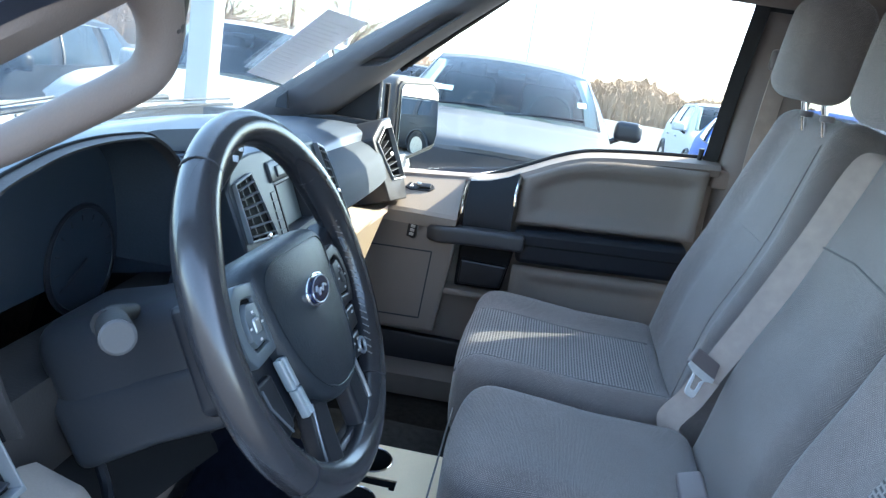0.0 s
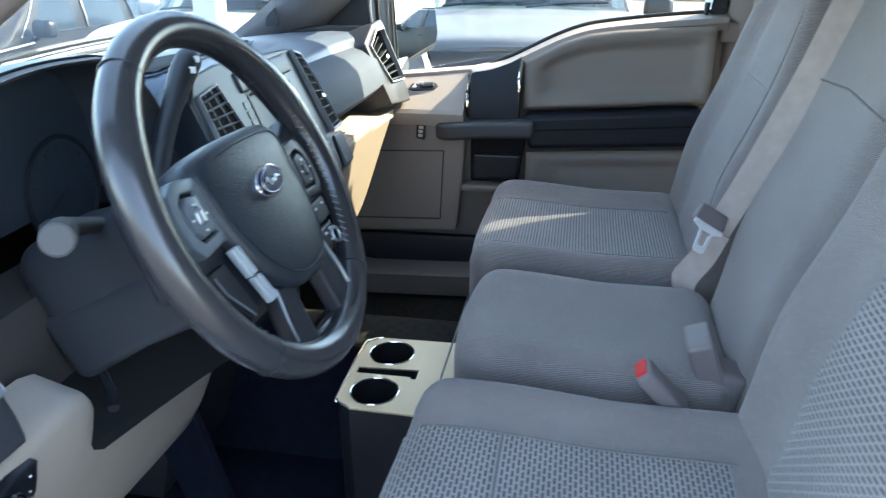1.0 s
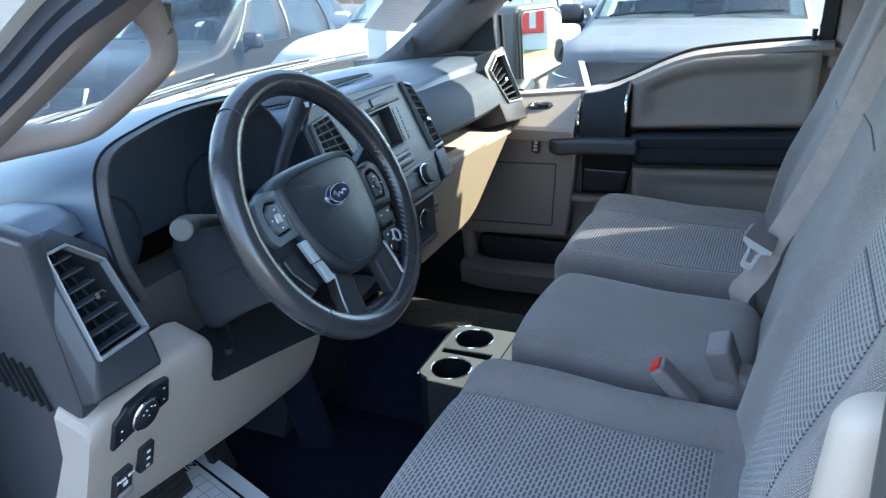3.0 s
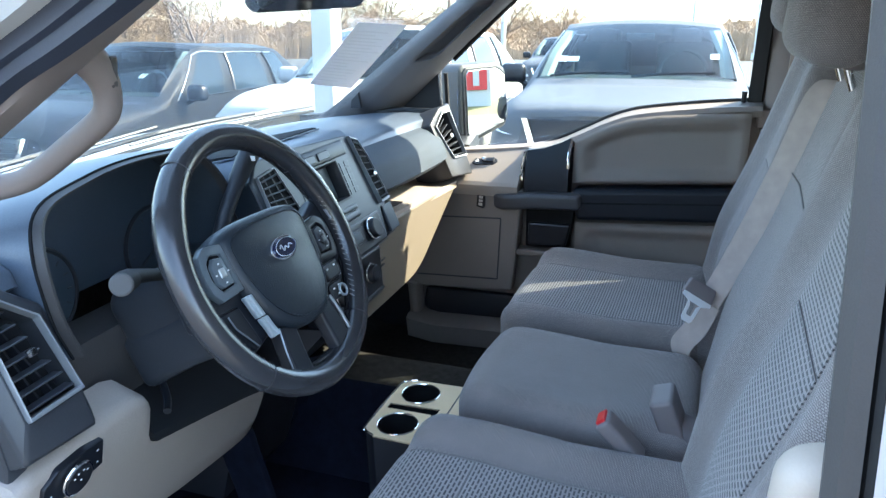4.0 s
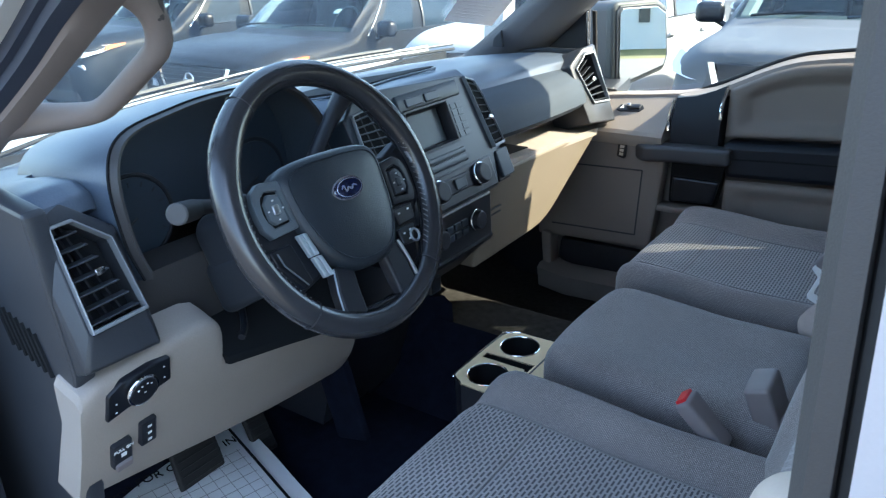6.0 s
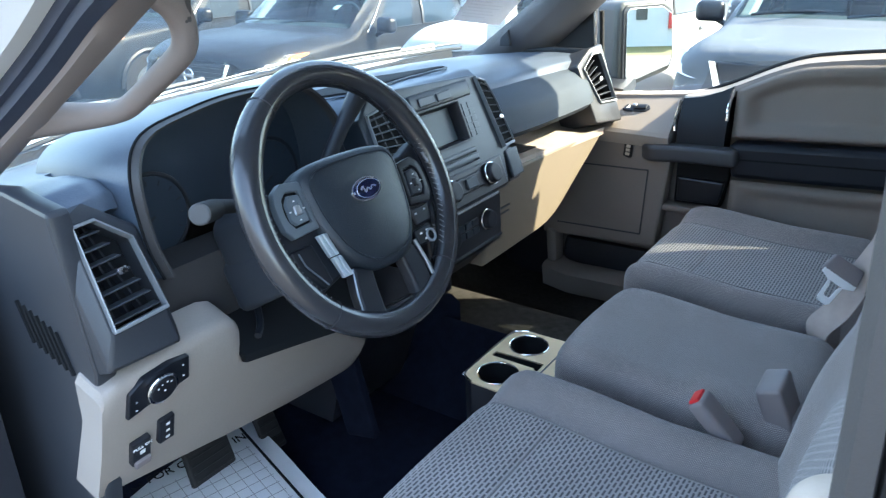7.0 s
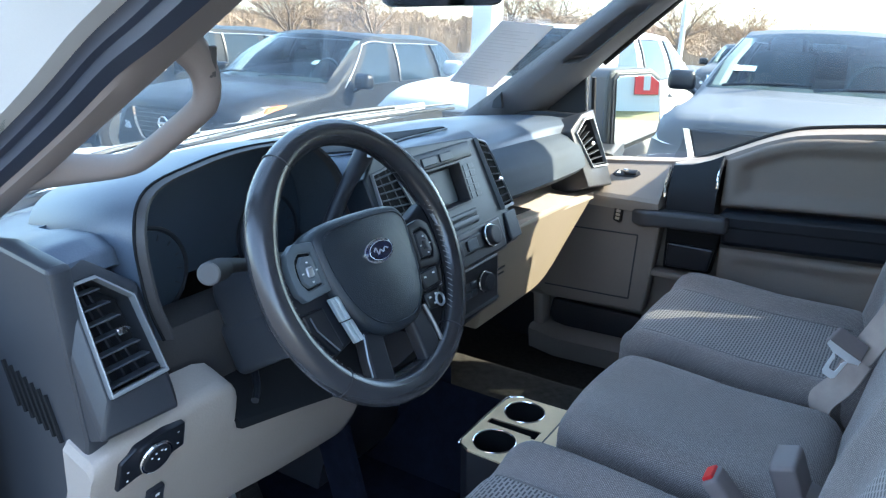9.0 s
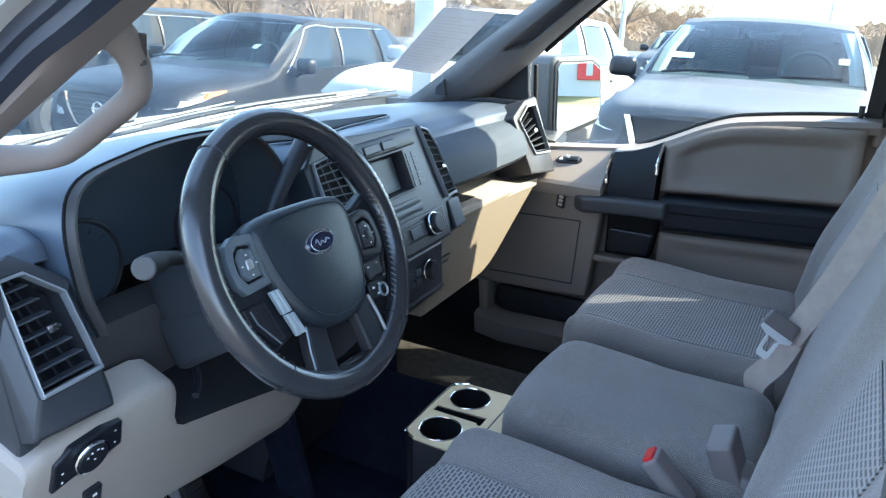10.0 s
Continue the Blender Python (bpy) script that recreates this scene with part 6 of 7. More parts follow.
part("sheet", patch(mat_point, 24, 24, 0.0006), PAPER, fm)
for x0, y0, x1, y1 in ((-0.19, -0.27, 0.165, -0.27), (0.165, -0.27, 0.165, 0.175), (0.165, 0.175, -0.19, 0.175), (-0.19, 0.175, -0.19, -0.27)):
    part("border", box((math.dist((x0, y0), (x1, y1)), 0.006, 0.001), MT @ Matrix.Translation(((x0 + x1) / 2, (y0 + y1) / 2, 0.008)) @ pose(0, 0, 0, 0, 0, math.degrees(math.atan2(y1 - y0, x1 - x0)))), INK, fm)
part("words", text_mesh("THANKS FOR COMING IN", 0.029, MT @ Matrix.Translation((-0.008, 0.135, 0.0085))), INK, fm, "black printed words")
for k in range(13):
    part("grid_line", box((0.33, 0.0012, 0.0006), MT @ Matrix.Translation((-0.012, 0.10 - 0.025 * k, 0.0078))), PRINT_GREY, fm)
    part("grid_line", box((0.0012, 0.33, 0.0006), MT @ Matrix.Translation((-0.17 + 0.0265 * k, -0.06, 0.0078))), PRINT_GREY, fm)

rv = vehicle("rear_view_mirror", (-0.20, 0.0, 1.69), "black rear view mirror on the windshield", "rear view mirror")
RV = frame_of((-0.191, 0.032, 1.678), (0.46, 0.888, 0.02), (0.36, 0, 1))
part("housing", pillow((0.262, 0.076, 0.045), 0.022, (12, 4, 2), None, RV @ Matrix.Translation((0, 0, -0.02))), HARD_BLACK, rv)
part("mirror_glass", plate([(0.122 * math.copysign(abs(math.cos(a)) ** 0.35, math.cos(a)), 0.030 * math.copysign(abs(math.sin(a)) ** 0.5, math.sin(a))) for a in (2 * math.pi * k / 40 for k in range(40))], 0.003, 0.0008, RV @ Matrix.Translation((0, 0, 0.004))), DARK_MIRROR, rv, "mirror glass")
part("stem", tube([(-0.215, 0.03, 1.70), (-0.26, 0.025, 1.735), (-0.27, 0.02, 1.765)], 0.012, 8), HARD_BLACK, rv)

pp = vehicle("window_sheet", (-0.45, 0.62, 1.5), "printed paper sheet behind the windshield", "paper sheet")


def sheet_point(y, z):
    return screen_point(y, z, 0.012)


SH = [(0.45, 1.458), (0.675, 1.421), (0.60, 1.597), (0.365, 1.613)]
part("sheet", patch(lambda u, v: sheet_point(lerp(lerp(SH[0][0], SH[1][0], u), lerp(SH[3][0], SH[2][0], u), v), lerp(lerp(SH[0][1], SH[1][1], u), lerp(SH[3][1], SH[2][1], u), v)), 8, 8, 0.0006), PAPER_BACK, pp)
rng_print = random.Random(3)
for i in range(17):
    v = 0.08 + 0.049 * i
    u1 = rng_print.uniform(0.45, 0.92)
    part("print_line", patch(lambda u, w: Vector(sheet_point(*[lerp(lerp(SH[0][k], SH[1][k], lerp(0.08, u1, u)), lerp(SH[3][k], SH[2][k], lerp(0.08, u1, u)), v + 0.016 * w) for k in (0, 1)])) + Vector((0.003, 0, 0)), 6, 1, 0.0003), SHOW_THROUGH, pp)


# ---- outside ----
def ground_height(x, y):
    """Fitted to the camera's view: the lot rises a little on the passenger's side and falls away beyond the lot."""
    far = math.hypot(x, y)
    return 0.20 * step(1.0, 3.6, y) * step(-5.0, -2.0, x) * step(30, 16, far) - 6.0 * step(58, 95, far)


def ground_point(u, v):
    """Finer cells near the truck."""
    x, y = (math.copysign(400 * abs(2 * q - 1) ** 2.6, q - 0.5) for q in (u, v))
    return (x, y, ground_height(x, y))


ground = fixed("ground", patch(ground_point, 120, 120, 0.05), ASPHALT, "grey asphalt parking lot", "ground", truck=False)


def paint(name, color, metal=0.3, gloss=False):
    return material(name, color, 0.45 if gloss else 0.6, metal=metal, vary=0.06, scale=1.5, coat=0.06 if gloss else 0.03, spec=0.26 if gloss else 0.2)


def suv(name, m, colour, label, length=4.65, width=1.84, height=1.57, hood=1.02, amber=False, tags=(), dark_cap=True, nose=0.0, wide=0.48):
    """A crossover with its nose at local y = 0, pointing to -y; ground at z = 0. Its skin hangs on ribs that follow cowl, header and pillars."""
    car = outdoor(name, m, label, "car", "parked cars")
    w, e = width / 2, length - 4.65
    # each rib: y, half width and height of sill, flank, belt, roof edge and centre line
    ribs = [
        [(0.74, 0.03, 0.30), (0.78, -0.01, 0.45), (0.76, 0.00, 0.60), (0.66, 0.01, 0.76 + nose), (0.56, 0.02, hood - 0.20 + nose), (0.0, -0.06, hood - 0.17 + nose)],
        [(0.86, 0.14, 0.27), (0.93, 0.12, 0.42), (0.92, 0.12, 0.60), (0.86, 0.12, 0.79 + nose), (0.72, 0.09, hood - 0.14 + nose * 0.8), (0.0, 0.0, hood - 0.10 + nose * 0.8)],
        [(0.90, 0.42, 0.25), (0.985, 0.42, 0.42), (0.985, 0.42, 0.64), (0.955, 0.42, 0.85 + nose * 0.6), (0.78, 0.36, hood - 0.045 + nose * 0.2), (0.0, 0.28, hood - 0.015)],
        [(0.90, 0.90, 0.24), (1.0, 0.90, 0.42), (1.0, 0.90, 0.66), (0.97, 0.90, 0.91), (0.80, 0.90, hood + 0.01), (0.0, 0.75, hood + 0.035)],
        [(0.90, 1.34, 0.24), (1.0, 1.34, 0.42), (1.0, 1.34, 0.66), (0.965, 1.34, 0.95), (0.84, 1.36, hood + 0.05), (0.0, 1.08, hood + 0.075)],
        [(0.90, 1.52, 0.24), (0.995, 1.52, 0.42), (1.0, 1.55, 0.68), (0.955, 1.47, 0.975), (0.70, 2.14, height - 0.062), (0.0, 1.96, height - 0.025)],
        [(0.90, 2.55, 0.24), (0.99, 2.55, 0.42), (0.995, 2.55, 0.70), (0.955, 2.55, 1.01), (0.745, 2.62, height - 0.045), (0.0, 2.6, height)],
        [(0.90, 3.40 + e, 0.24), (0.99, 3.40 + e, 0.42), (1.0, 3.42 + e, 0.72), (0.955, 3.46 + e, 1.035), (0.73, 3.42 + e, height - 0.06), (0.0, 3.4 + e, height - 0.01)],
        [(0.88, 3.95 + e, 0.26), (0.98, 3.95 + e, 0.44), (0.99, 4.0 + e, 0.74), (0.92, 4.12 + e, 1.08), (0.65, 4.0 + e, height - 0.11), (0.0, 4.12 + e, height - 0.05)],
        [(0.86, 4.42 + e, 0.30), (0.92, 4.48 + e, 0.46), (0.92, 4.50 + e, 0.74), (0.84, 4.50 + e, 1.06), (0.72, 4.47 + e, 1.10), (0.0, 4.56 + e, 1.12)],
        [(0.80, 4.54 + e, 0.34), (0.86, 4.60 + e, 0.48), (0.84, 4.62 + e, 0.72), (0.74, 4.60 + e, 0.96), (0.62, 4.60 + e, 1.0), (0.0, 4.65 + e, 1.02)],
    ]

    def rib_curve(r):
        p = [Vector((x * w, y, z)) for x, y, z in r]
        low = smooth_path(p[:4], 3)
        side = [p[3].lerp(p[4], f) + Vector((0.035 * w * math.sin(math.pi * f), 0, 0)) for f in (0.10, 0.36, 0.64, 0.90, 1.0)]
        over = [Vector((p[4].x * (1 - f), lerp(p[4].y, p[5].y, 1 - (1 - f) ** 2), lerp(p[4].z, p[5].z, 1 - (1 - f) ** 2.2))) for f in (0.08, 0.25, 0.5, 0.75, 1.0)]
        return low + side + over
    rows = [rib_curve(r) for r in ribs]
    k, fine = len(rows[0]), 5
    cols = []
    for j in range(k):
        line = [r[j] for r in rows]
        bent = smooth_path(line, fine)
        # keep the cowl and the header crisp over the glass
        for i in range(len(bent)):
            seg = i // fine
            if j >= 14 and seg == 4:
                t = (i % fine) / fine
                bent[i] = line[4].lerp(line[5], t) + Vector((0, -0.02, 0.03)) * math.sin(math.pi * t)
        cols.append(bent)
    n = len(cols[0])
    skins = {}

    def skin_of(i, j):
        seg, f = i // fine, i % fine
        if seg == 4 and j >= 14:
            return "windshield"
        if 10 <= j < 12 + 1 and j >= 10:
            if seg == 5:
                return "body" if f == 0 or f == fine - 1 else "side_window_front"
            if seg == 6:
                return "side_window_rear" if f < fine - 1 else "body"
            if seg == 7:
                return "side_window_quarter" if f < fine - 2 else "body"
        if seg == 8 and 13 <= j:
            return "rear_window" if f > 0 else "body"
        return "body"
    for s in (1, -1):
        for i in range(n - 1):
            for j in range(k - 1):
                kind = skin_of(i, j)
                key = kind if kind in ("body", "windshield", "rear_window") else (kind, s)
                skins.setdefault(key, []).append([(q.x * s, q.y, q.z) for q in (cols[j][i], cols[j + 1][i], cols[j + 1][i + 1], cols[j][i + 1])])
    for key, quads in skins.items():
        bm = bmesh.new()
        for q in quads:
            vs = []
            for p in q:
                if not vs or all((Vector(p) - v.co).length > 1e-5 for v in vs):
                    vs.append(bm.verts.new(p))
            if len(vs) > 2:
                bm.faces.new(vs)
        if key == "body":
            front = [cols[j][0] for j in range(k)]
            bm.faces.new([bm.verts.new(p) for p in front] + [bm.verts.new((-p.x, p.y, p.z)) for p in front[-2::-1]])
            back = [cols[j][-1] for j in range(k)]
            bm.faces.new([bm.verts.new(p) for p in back] + [bm.verts.new((-p.x, p.y, p.z)) for p in back[-2::-1]])
        kind = key if isinstance(key, str) else key[0].replace("_front", "").replace("_rear", "").replace("_quarter", "")
        if kind == "body":
            part("body", bm, colour, car, angle=38)
        else:
            pane = part(kind, bm, SCREEN_GLASS if kind == "windshield" else SIDE_GLASS, car, "dark car glass", angle=60)
            pane.visible_shadow = False

    def on_body(seg, j):
        return cols[j][min(n - 1, round(seg * fine))]
    # inside: floor block, dash, seats, wheel
    part("cabin", slab((-w * 0.84, 1.75, 0.5), (w * 0.84, length - 0.5, hood - 0.12), 0.05), CABIN, car, "dark cabin")
    part("dash_top", loft([[(x, 1.25 + 0.2 * (x / w) ** 2, hood + 0.055), (x, 1.62, hood + 0.075), (x, 1.72, hood + 0.02), (x, 1.70, hood - 0.2), (x, 1.25, hood - 0.2)] for x in (-w * 0.82, -w * 0.4, w * 0.4, w * 0.82)]), CABIN, car)
    for x, y in ((-0.37, 2.45), (0.37, 2.45), (-0.40, 3.35), (0.40, 3.35)):
        part("seat_back", pillow((0.48, 0.14, 0.56), 0.06, (4, 2, 4), None, Matrix.Translation((x, y, hood + 0.06)) @ pose(0, 0, 0, -14, 0, 0)), SEAT_DARK, car)
        part("headrest", pillow((0.25, 0.1, 0.17), 0.045, (3, 2, 3), None, Matrix.Translation((x, y + 0.1, hood + 0.37))), SEAT_DARK, car)
    part("steering_ring", ring_torus(0.185, 0.016, frame_of((0.37, 1.80, hood + 0.10), (1, 0, 0), (0, 0.45, 1)), 24, 6), SEAT_DARK, car)
    part("cabin_mirror", pillow((0.24, 0.03, 0.06), 0.014, (4, 2, 2), None, Matrix.Translation((0, 1.98, height - 0.13))), CABIN, car)
    slope = math.degrees(math.atan2(height - hood - 0.12, 0.82))
    for x, f, tw in tags:
        part("tag", box((tw, 0.004, 0.085), Matrix.Translation((x, lerp(1.16, 1.97, f) + 0.20 * (x / w) ** 2, lerp(hood + 0.08, height - 0.05, f) + 0.012)) @ pose(0, 0, 0, slope - 90, 0, 0)), WHITE_MARK, car, "white paper tag")
    for x0 in (-0.62, 0.0):
        part("wiper", tube(smooth_path([(x0, 1.19, hood + 0.085), (x0 + 0.3, 1.16, hood + 0.115), (x0 + 0.6, 1.20, hood + 0.12)], 4), 0.011, 6), SATIN_BLACK, car)
    for s in (-1, 1):
        def at(seg, j, out=0.0):
            p = on_body(seg, j)
            return Vector(((p.x + out) * s, p.y, p.z))
        part("inner_pillar", loft([[(s * (x - a) * w, y + b, z) for a, b in ((0.0, 0.0), (0.06, -0.01), (0.10, 0.06), (0.03, 0.10))] for x, y, z in ((0.83, 1.48, hood + 0.03), (0.78, 1.75, lerp(hood, height, 0.5)), (0.70, 2.08, height - 0.08))]), PALE_TRIM, car, "pale inner windshield pillar")
        line = [at(5.1 + 0.2 * i, 10, 0.004) for i in range(13)]
        part("belt_line", tube(line, 0.008, 5), SATIN_BLACK, car)
        crown = [at(5.0, 10, 0.006), at(5.0, 11, 0.006), at(5.0, 12, 0.006), at(5.0, 13, 0.006)] + [at(5.2 + 0.2 * i, 13, 0.006) for i in range(12)]
        part("window_line", tube(crown, 0.007, 5), SILVER, car, "bright window line")
        for seg in (6.0, 7.0):
            part("pillar", tube([at(seg, j, 0.003) for j in (10, 11, 12, 13)], 0.020, 6), SATIN_BLACK, car)
        mir = part("mirror", pillow((0.22, 0.13, 0.16), 0.05, (4, 3, 3), lambda q: (q.x * (1 - 0.5 * q.z), q.y, q.z), Matrix.Translation((s * (w + 0.10), 1.66, hood + 0.08)) @ pose(0, 0, 0, 0, 0, -12 * s)), SATIN_BLACK if dark_cap else colour, car)
        part("mirror_foot", tube([(s * (w + 0.05), 1.68, hood + 0.02), (s * w * 0.95, 1.68, hood - 0.03)], 0.025, 6), SATIN_BLACK, mir)
        lamp = [(0.58, 0.02, 0.745), (0.78, 0.055, 0.760), (0.905, 0.14, 0.785), (0.965, 0.30, 0.825), (0.985, 0.52, 0.885), (0.93, 0.42, 0.902), (0.80, 0.16, 0.868), (0.64, 0.065, 0.832)]
        part("headlamp", loft([[(s * w * x * g, y - d, z + nose) for x, y, z in lamp] for g, d in ((1.012, 0.012), (0.96, -0.05))]), LENS, car, "clear headlamp")
        if amber:
            part("side_marker", loft([[(s * w * x * g, y, z) for x, y, z in ((0.960, 0.32, 0.840), (0.985, 0.56, 0.890), (0.985, 0.58, 0.912), (0.955, 0.38, 0.895))] for g in (1.022, 0.98)]), AMBER, car, "amber side marker")
        part("lower_lamp", loft([[(s * w * x, y - d, z) for x, y, z in ((0.60, 0.0, 0.60), (0.82, 0.06, 0.61), (0.90, 0.12, 0.65), (0.88, 0.10, 0.70), (0.62, 0.0, 0.66))] for d in (0.02, -0.04)]), LENS, car)
        part("grille_bar", loft([[(s * w * (x + a), y - d, z) for a, d in ((0.0, 0.01), (0.012, 0.035), (0.055, 0.03), (0.066, -0.02))] for x, y, z in ((wide, 0.02, hood - 0.20 + nose), (wide * 0.88, -0.005, 0.68 + nose), (wide * 0.67, -0.015, 0.55 + nose), (0.18, -0.015, 0.50))]), CHROME, car, "chrome grille bar")
        for y in (0.88, length - 1.02):
            wh = part("wheel", tube([(s * (w - 0.22), y, 0.35), (s * (w - 0.19), y, 0.35), (s * (w - 0.0), y, 0.35), (s * (w + 0.015), y, 0.35)], [0.31, 0.355, 0.355, 0.31], 24), TYRE, car)
            part("rim", tube([(s * (w - 0.03), y, 0.35), (s * (w + 0.018), y, 0.35)], [0.24, 0.23], 24), ALLOY, wh)
            arch = [(s * (w + 0.004), y + 0.40 * math.cos(a), 0.35 + 0.40 * math.sin(a)) for a in (math.pi * i / 16 for i in range(17))]
            part("wheel_arch", tube(arch, 0.028, 6), HARD_BLACK, car)
        for y in (2.42, 3.38):
            part("door_handle", pillow((0.03, 0.19, 0.035), 0.012, (2, 3, 2), None, Matrix.Translation((s * w * 1.0, y, 0.90))), colour, car)
    part("grille", plate([(-w * wide, -0.03, hood - 0.20 + nose), (-w * wide * 0.83, -0.045, 0.62), (-w * 0.22, -0.05, 0.49), (w * 0.22, -0.05, 0.49), (w * wide * 0.83, -0.045, 0.62), (w * wide, -0.03, hood - 0.20 + nose)], 0.05, 0.01, face=(0, -1, 0)), HARD_BLACK, car, "black grille")
    for i in range(7):
        z = 0.52 + i * 0.043
        part("grille_slat", box((w * 2 * min(0.45, 0.22 + (z - 0.49) * 1.1), 0.014, 0.010), Matrix.Translation((0, -0.055, z))), SATIN_BLACK, car)
    part("badge", ring_torus(0.062, 0.009, frame_of((0, -0.068, 0.70), (1, 0, 0), (0, 0, 1)), 20, 6), CHROME, car, "round chrome badge")
    part("badge_bar", box((0.15, 0.012, 0.026), Matrix.Translation((0, -0.07, 0.70)), 0.003), CHROME, car)
    if amber:
        part("front_plate", box((0.32, 0.012, 0.16), Matrix.Translation((0.0, -0.075, 0.44)), 0.004), WHITE_MARK, car, "blank white front plate")
    part("lower_bumper", pillow((width * 0.82, 0.10, 0.16), 0.04, (6, 2, 2), None, Matrix.Translation((0, 0.05, 0.36))), HARD_BLACK, car)
    return car


SCREEN_GLASS = glass("car windshield glass", (0.50, 0.68, 0.72))
SIDE_GLASS = material("dark car window", (0.018, 0.030, 0.042), 0.12, vary=0.1, spec=0.3)
CABIN = material("dark car cabin", (0.03, 0.032, 0.034), 0.8, vary=0.2)
PALE_TRIM = material("pale pillar trim", (0.36, 0.34, 0.30), 0.8, vary=0.05)
SEAT_DARK = material("dark car seat", (0.05, 0.055, 0.06), 0.85, vary=0.2)
GREY_PAINT = paint("silver grey car paint", (0.090, 0.096, 0.108), 0.0)
DARK_PAINT = paint("charcoal car paint", (0.014, 0.016, 0.020), 0.0, True)
SLATE_PAINT = paint("dark slate car paint", (0.010, 0.014, 0.020), 0.0, True)
CAR_WHITE = paint("white car paint", (0.44, 0.445, 0.45), 0.0)
BLUE_PAINT = paint("blue car paint", (0.03, 0.09, 0.34), 0.4)


def parked(name, x, y, turn, *rest, **named):
    return suv(name, Matrix.Translation((x, y, ground_height(x, y + 2.3))) @ pose(0, 0, 0, 0, 0, turn), *rest, **named)


parked("grey_car", -0.06, 3.49, 2.6, GREY_PAINT, "silver grey crossover parked nose out", hood=1.07, height=1.58, nose=0.07, wide=0.60, tags=((-0.52, 0.30, 0.16), (0.60, 0.36, 0.07)))
parked("white_car", -3.0, 4.4, -2.0, CAR_WHITE, "white crossover parked beside the others", hood=1.02, height=1.60, dark_cap=False)
parked("charcoal_car", -5.36, 3.37, 2.0, DARK_PAINT, "charcoal crossover with amber side markers", amber=True, tags=((0.50, 0.36, 0.07),))
parked("slate_car", -8.1, 3.3, 2.0, SLATE_PAINT, "dark slate crossover at the row's end", amber=True, tags=((0.50, 0.36, 0.07),))
parked("blue_car", 2.9, 4.4, 0, BLUE_PAINT, "blue crossover parked in the row", dark_cap=False)
parked("white_car", 3.6, 11.5, 0, CAR_WHITE, "white crossover in the row behind", dark_cap=False)
parked("white_car", -6.5, 16.0, 0, CAR_WHITE, "white car in the far row", dark_cap=False)
parked("grey_car", -3.6, 18.0, 0, GREY_PAINT, "grey car in the far row")

# column, lamp posts, utility pole
def post(name, x, y, h, r, label, cat="lamp post", square=False):
    p = outdoor(name, Matrix.Translation((x, y, 0)), label, cat)
    if square:
        part("shaft", box((r * 2, r * 2, h), Matrix.Translation((0, 0, h / 2)), 0.01), POLE_PAINT, p)
    else:
        part("shaft", tube([(0, 0, 0), (0, 0, h)], [r, r * 0.7], 10), POLE_PAINT, p)
    part("base", disc(r * 2.2, 0.5, Matrix.Translation((0, 0, 0.25)), 20, 0.02), POLE_PAINT, p)
    return p


post("column", -1.50, 2.42, 7.0, 0.062, "white square steel column", "column", True)
post("lamp_post", -11.5, 42.0, 11, 0.16, "white parking lot lamp post")
post("lamp_post", -2.0, 60.0, 12, 0.12, "thin white lamp post far off")
post("lamp_post", 2.5, 62.0, 12, 0.12, "thin white lamp post far off")
up = outdoor("utility_pole", Matrix.Translation((-15.5, 44.0, 0)), "wooden utility pole with a crossarm", "utility pole")
part("shaft", tube([(0, 0, 0), (0, 0, 8.5)], [0.13, 0.09], 8), BARK, up)
part("crossarm", box((2.2, 0.1, 0.12), Matrix.Translation((0, 0, 7.8))), BARK, up)


# bare winter trees
def sticks(name, limbs, mat):
    """Tapered four-sided sticks from (start, end, radius, end radius) in one mesh."""
    verts, faces = [], []
    for p, q, r0, r1 in limbs:
        d = (q - p).normalized()
        s = d.cross(Vector((0.3, 0.9, 0.2))).normalized()
        u = s.cross(d)
        k = len(verts)
        verts.extend([p + s * r0, p + u * r0, p - s * r0, p - u * r0, q + s * r1, q + u * r1, q - s * r1, q - u * r1])
        faces.extend([(k + i, k + (i + 1) % 4, k + 4 + (i + 1) % 4, k + 4 + i) for i in range(4)])
    me = bpy.data.meshes.new(name)
    me.from_pydata(verts, [], faces)
    me.materials.append(mat)
    return me


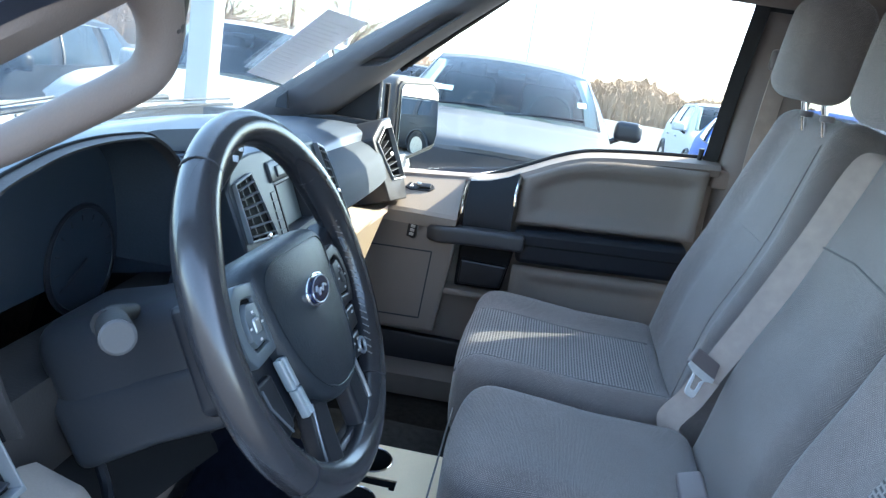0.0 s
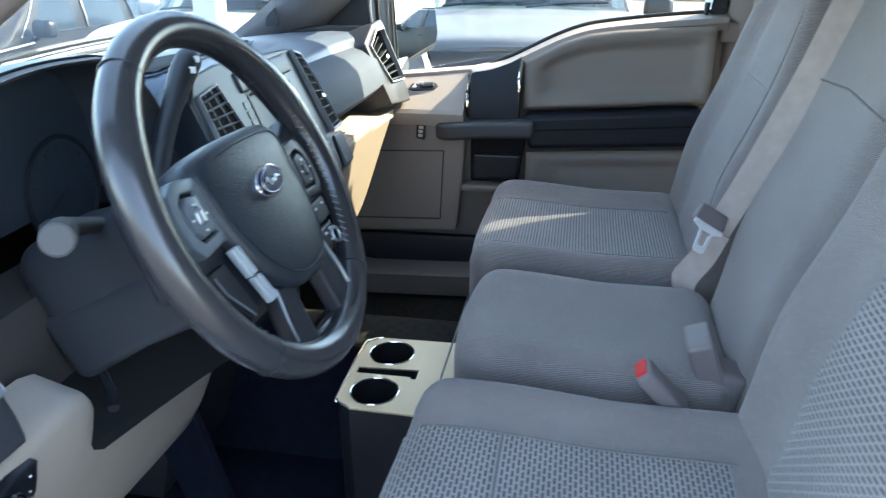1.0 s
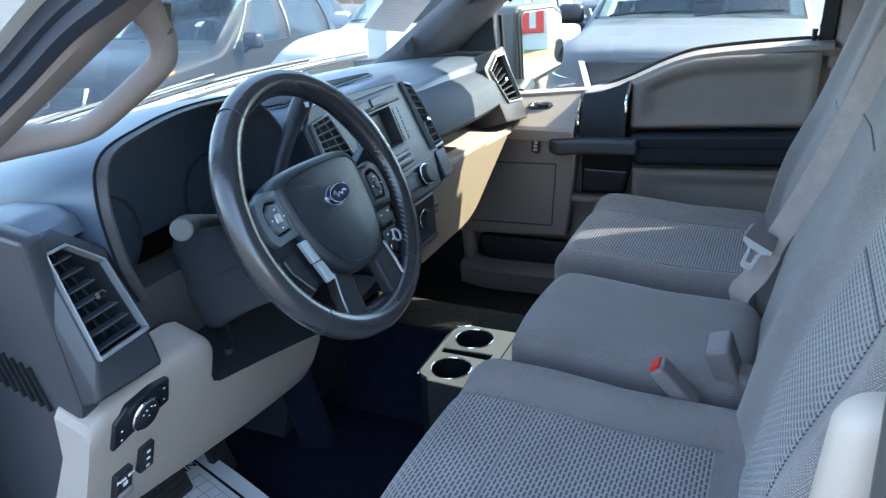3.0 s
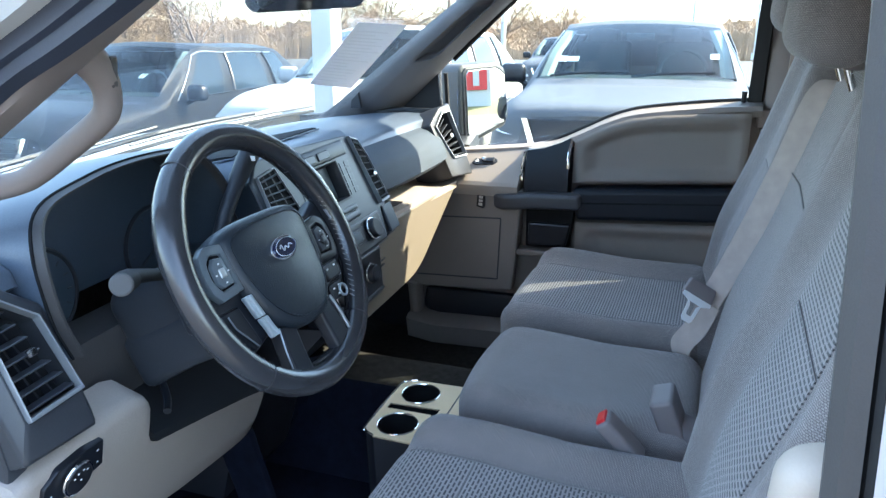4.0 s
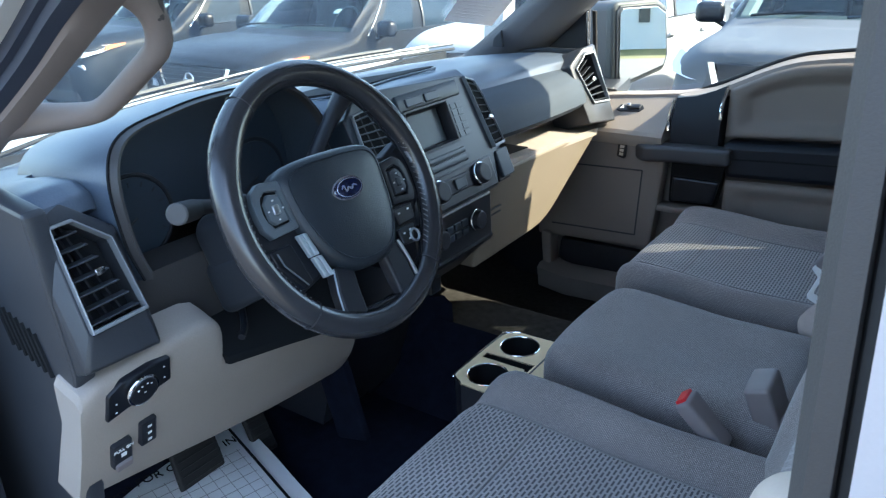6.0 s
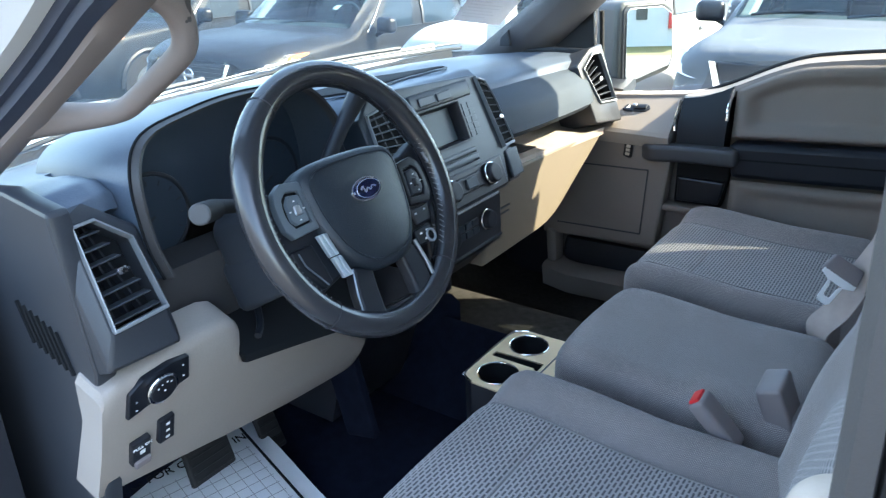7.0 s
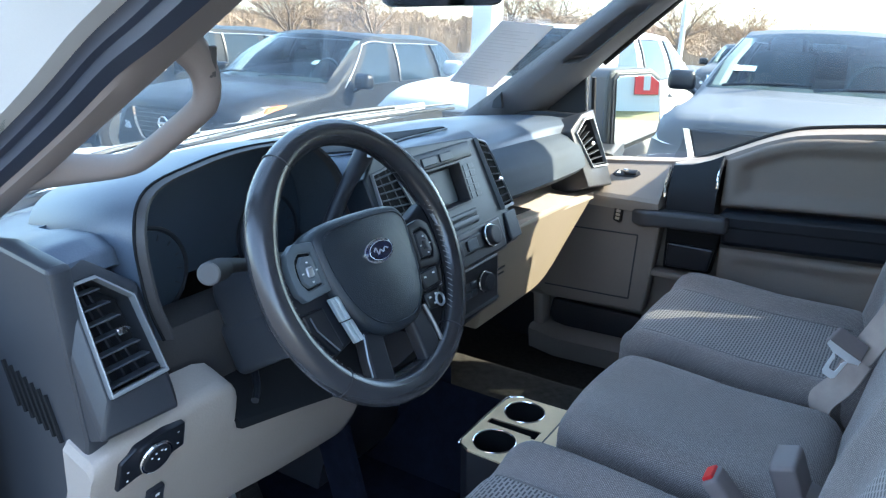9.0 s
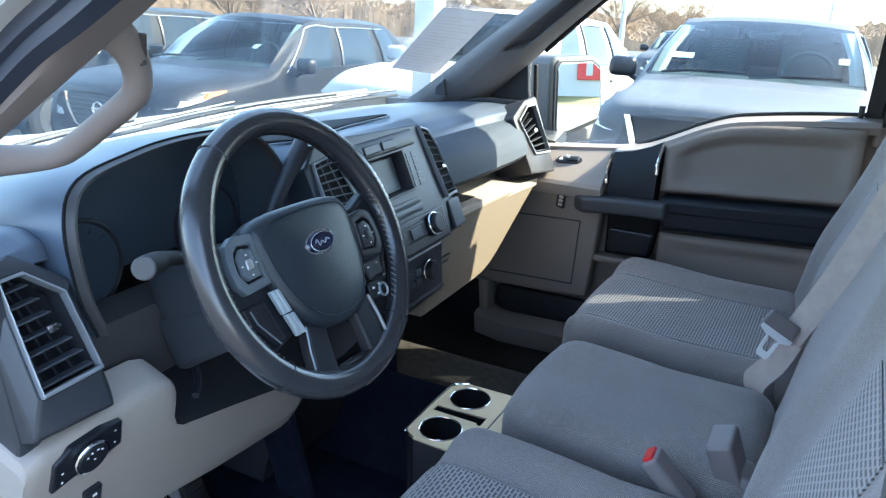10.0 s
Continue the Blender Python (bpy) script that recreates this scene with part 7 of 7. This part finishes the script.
def bare_tree(x, y, h, seed, label="bare winter tree with fine brown twigs"):
    """A short trunk that opens into limbs, branches and ever finer twigs."""
    rng = random.Random(seed)
    tree = outdoor("tree", Matrix.Translation((x, y, 0)), label, "tree", "bare trees")
    thick, thin = [], []

    def grow(p, d, length, r, depth):
        a = p
        for k in range(2):
            b = a + (d + Vector((rng.gauss(0, 1), rng.gauss(0, 1), rng.gauss(0.15, 0.6))) * 0.12).normalized() * length * 0.5
            (thick if depth < 3 else thin).append((a, b, r * (1 - 0.2 * k), r * (0.8 - 0.2 * k)))
            if depth < 6 and depth > 0:
                side = (d + Vector((rng.gauss(0, 1), rng.gauss(0, 1), rng.gauss(0.2, 0.5))) * 0.75).normalized()
                grow(a.lerp(b, rng.uniform(0.3, 1.0)), side, length * rng.uniform(0.5, 0.75), max(0.011, r * 0.5), depth + 1)
            a = b
        if depth < 6:
            for k in range(8 if depth == 0 else 1):
                nd = (d + Vector((rng.gauss(0, 1), rng.gauss(0, 1), rng.gauss(0.1, 0.4))) * (0.85 if depth == 0 else 0.35)).normalized()
                grow(a, nd, length * rng.uniform(0.65, 0.95) * (1.75 if depth == 0 else 1.0), max(0.011, r * 0.62), depth + 1)
    grow(Vector((0, 0, 0)), Vector((rng.uniform(-0.05, 0.05), 0, 1)).normalized(), h * 0.13, h * 0.012, 0)
    for nm, limbs, mat in (("trunk", thick, BARK), ("crown", thin, TWIGS)):
        ob = new(nm, sticks(nm, limbs, mat))
        ob.parent = tree
    return tree


for i, (x, y, h) in enumerate(((-18.5, 24, 8.5), (-14.0, 27, 7.5), (-24.0, 25, 8.0), (-17.0, 38, 11.0), (-12.5, 44, 10.0), (-9.0, 46, 7.5), (-31.0, 34, 9.0))):
    bare_tree(x, y, h, 11 + i)


def woods():
    """Far brown winter woods: very many bare trees, each a few thin limbs fanning upwards."""
    rng = random.Random(5)
    verts, faces = [], []

    def limb(p, q, w):
        k = len(verts)
        d = (q - p)
        s = Vector((d.y + 0.3, -d.x + 0.2, 0)).normalized() * w
        t = Vector((-s.y, s.x, 0)) * 0.8
        verts.extend([p - s, p + s, p + t, q])
        faces.extend([(k, k + 1, k + 3), (k + 1, k + 2, k + 3), (k + 2, k, k + 3)])
    # the dense inner mass: three ragged belts, one behind the other
    for d, low in ((82, 0.86), (97, 0.95), (114, 1.0)):
        n = int(d * 3.1 / 0.28)
        k0 = len(verts)
        tops = [rng.uniform(0, 1) for _ in range(n + 1)]
        for i in range(n + 1):
            a = -2.0 + 3.1 * i / n
            h = (9.3 + 0.012 * d) * low * (0.89 + 0.10 * math.sin(a * 7 + d) * math.sin(a * 17) + 0.05 * math.sin(a * 61 + d) + 0.10 * tops[i] * tops[max(0, i - 1)])
            p = Vector((d * math.sin(a), d * math.cos(a), -6.5))
            verts.extend([p, p + Vector((rng.uniform(-0.3, 0.3), rng.uniform(-0.3, 0.3), h * 0.6)), p + Vector((0, 0, h)), p * 1.01 + Vector((0, 0, h * 0.5))])
        for i in range(n):
            a, b = k0 + 4 * i, k0 + 4 * i + 4
            faces.extend([(a, b, b + 1, a + 1), (a + 1, b + 1, b + 2, a + 2), (a + 2, b + 2, b + 3, a + 3)])
    for i in range(1500):
        a = rng.uniform(-2.0, 1.1)
        d = rng.uniform(76, 118)
        root = Vector((d * math.sin(a), d * math.cos(a), -6.0))
        h = (9.7 + 0.012 * d) * rng.uniform(0.84, 1.04) * (0.95 + 0.10 * math.sin(a * 7) * math.sin(a * 17))
        for k in range(85):
            f = rng.uniform(0.45, 1.0)
            wide = h * 0.30 * math.sin(math.pi * min(1.0, 0.12 + f * 0.85)) ** 0.7
            c = root + Vector((rng.gauss(0, 0.6) * wide, rng.gauss(0, 0.6) * wide, h * f))
            limb(c, c + Vector((rng.gauss(0, 0.6), rng.gauss(0, 0.6), rng.uniform(-0.1, 0.9))) * rng.uniform(0.4, 0.9), rng.uniform(0.025, 0.06))
    me = bpy.data.meshes.new("woods")
    me.from_pydata(verts, [], faces)
    me.materials.append(TWIGS)
    return tagged(new("woods", me), "brown leafless woods along the horizon", "woods", kind="stuff")


woods()


# unseen hall added on the near side to bounce light, and a low one behind the truck
SHOP_GLASS = material("dark shop window glass", (0.03, 0.045, 0.05), 0.08, vary=0.2, spec=0.6)


def hall(name, m, size, label, sign=(-3.2, 3.2, -1.2, -0.3), pane=(1.4, 0.6, 3.0)):
    w, d, h = size
    b = outdoor(name, m, label, "building")
    wall = part("wall", slab((-w / 2, 0, 0), (w / 2, d, h), 0.02), BUILD_WHITE, b)
    part("roof", slab((-w / 2 - 0.3, -0.3, h), (w / 2 + 0.3, d + 0.3, h + 0.35), 0.03), BUILD_WHITE, b)
    n = int(w / 4)
    for i in range(n):
        x = -w / 2 + (i + 0.5) * w / n
        win = part("window", slab((x - pane[0], -0.06, pane[1]), (x + pane[0], 0.02, pane[2])), SHOP_GLASS, b)
        part("frame", slab((x - pane[0] - 0.1, -0.09, pane[2]), (x + pane[0] + 0.1, 0.02, pane[2] + 0.12)), SILVER, win)
    if sign:
        board = part("sign", slab((sign[0], -0.15, h + sign[2]), (sign[1], -0.02, h + sign[3]), 0.02), BUILD_RED, b, "red sign panel")
        part("stripe", slab((lerp(sign[0], sign[1], 0.36), -0.18, h + sign[2] + 0.2), (lerp(sign[0], sign[1], 0.64), -0.148, h + sign[3]), 0.01), BUILD_WHITE, board, "white stripe")
    return b


hall("showroom", Matrix.Translation((2.0, -30.0, 0)) @ pose(0, 0, 0, 0, 0, 180), (44, 14, 6.0), "long white dealership building with windows")
hall("far_showroom", Matrix.Translation((34.0, 1.6, 0)) @ pose(0, 0, 0, 0, 0, -90), (15, 10, 5.0), "white building with a red sign panel beyond the grass", (-7.3, -6.2, -4.2, -2.5), (0.25, 1.2, 1.8))
suv("dark_car", Matrix.Translation((19.0, 6.4, 0.03)) @ pose(0, 0, 0, 0, 0, 70), DARK_PAINT, "dark crossover parked beside the grass")
fixed("verge", patch(lambda u, v: (lerp(13, 130, u), lerp(-12, 90, v), 0.03), 4, 4, 0.02), GRASS, "strip of yellowing grass beside the lot", "grass", truck=False)
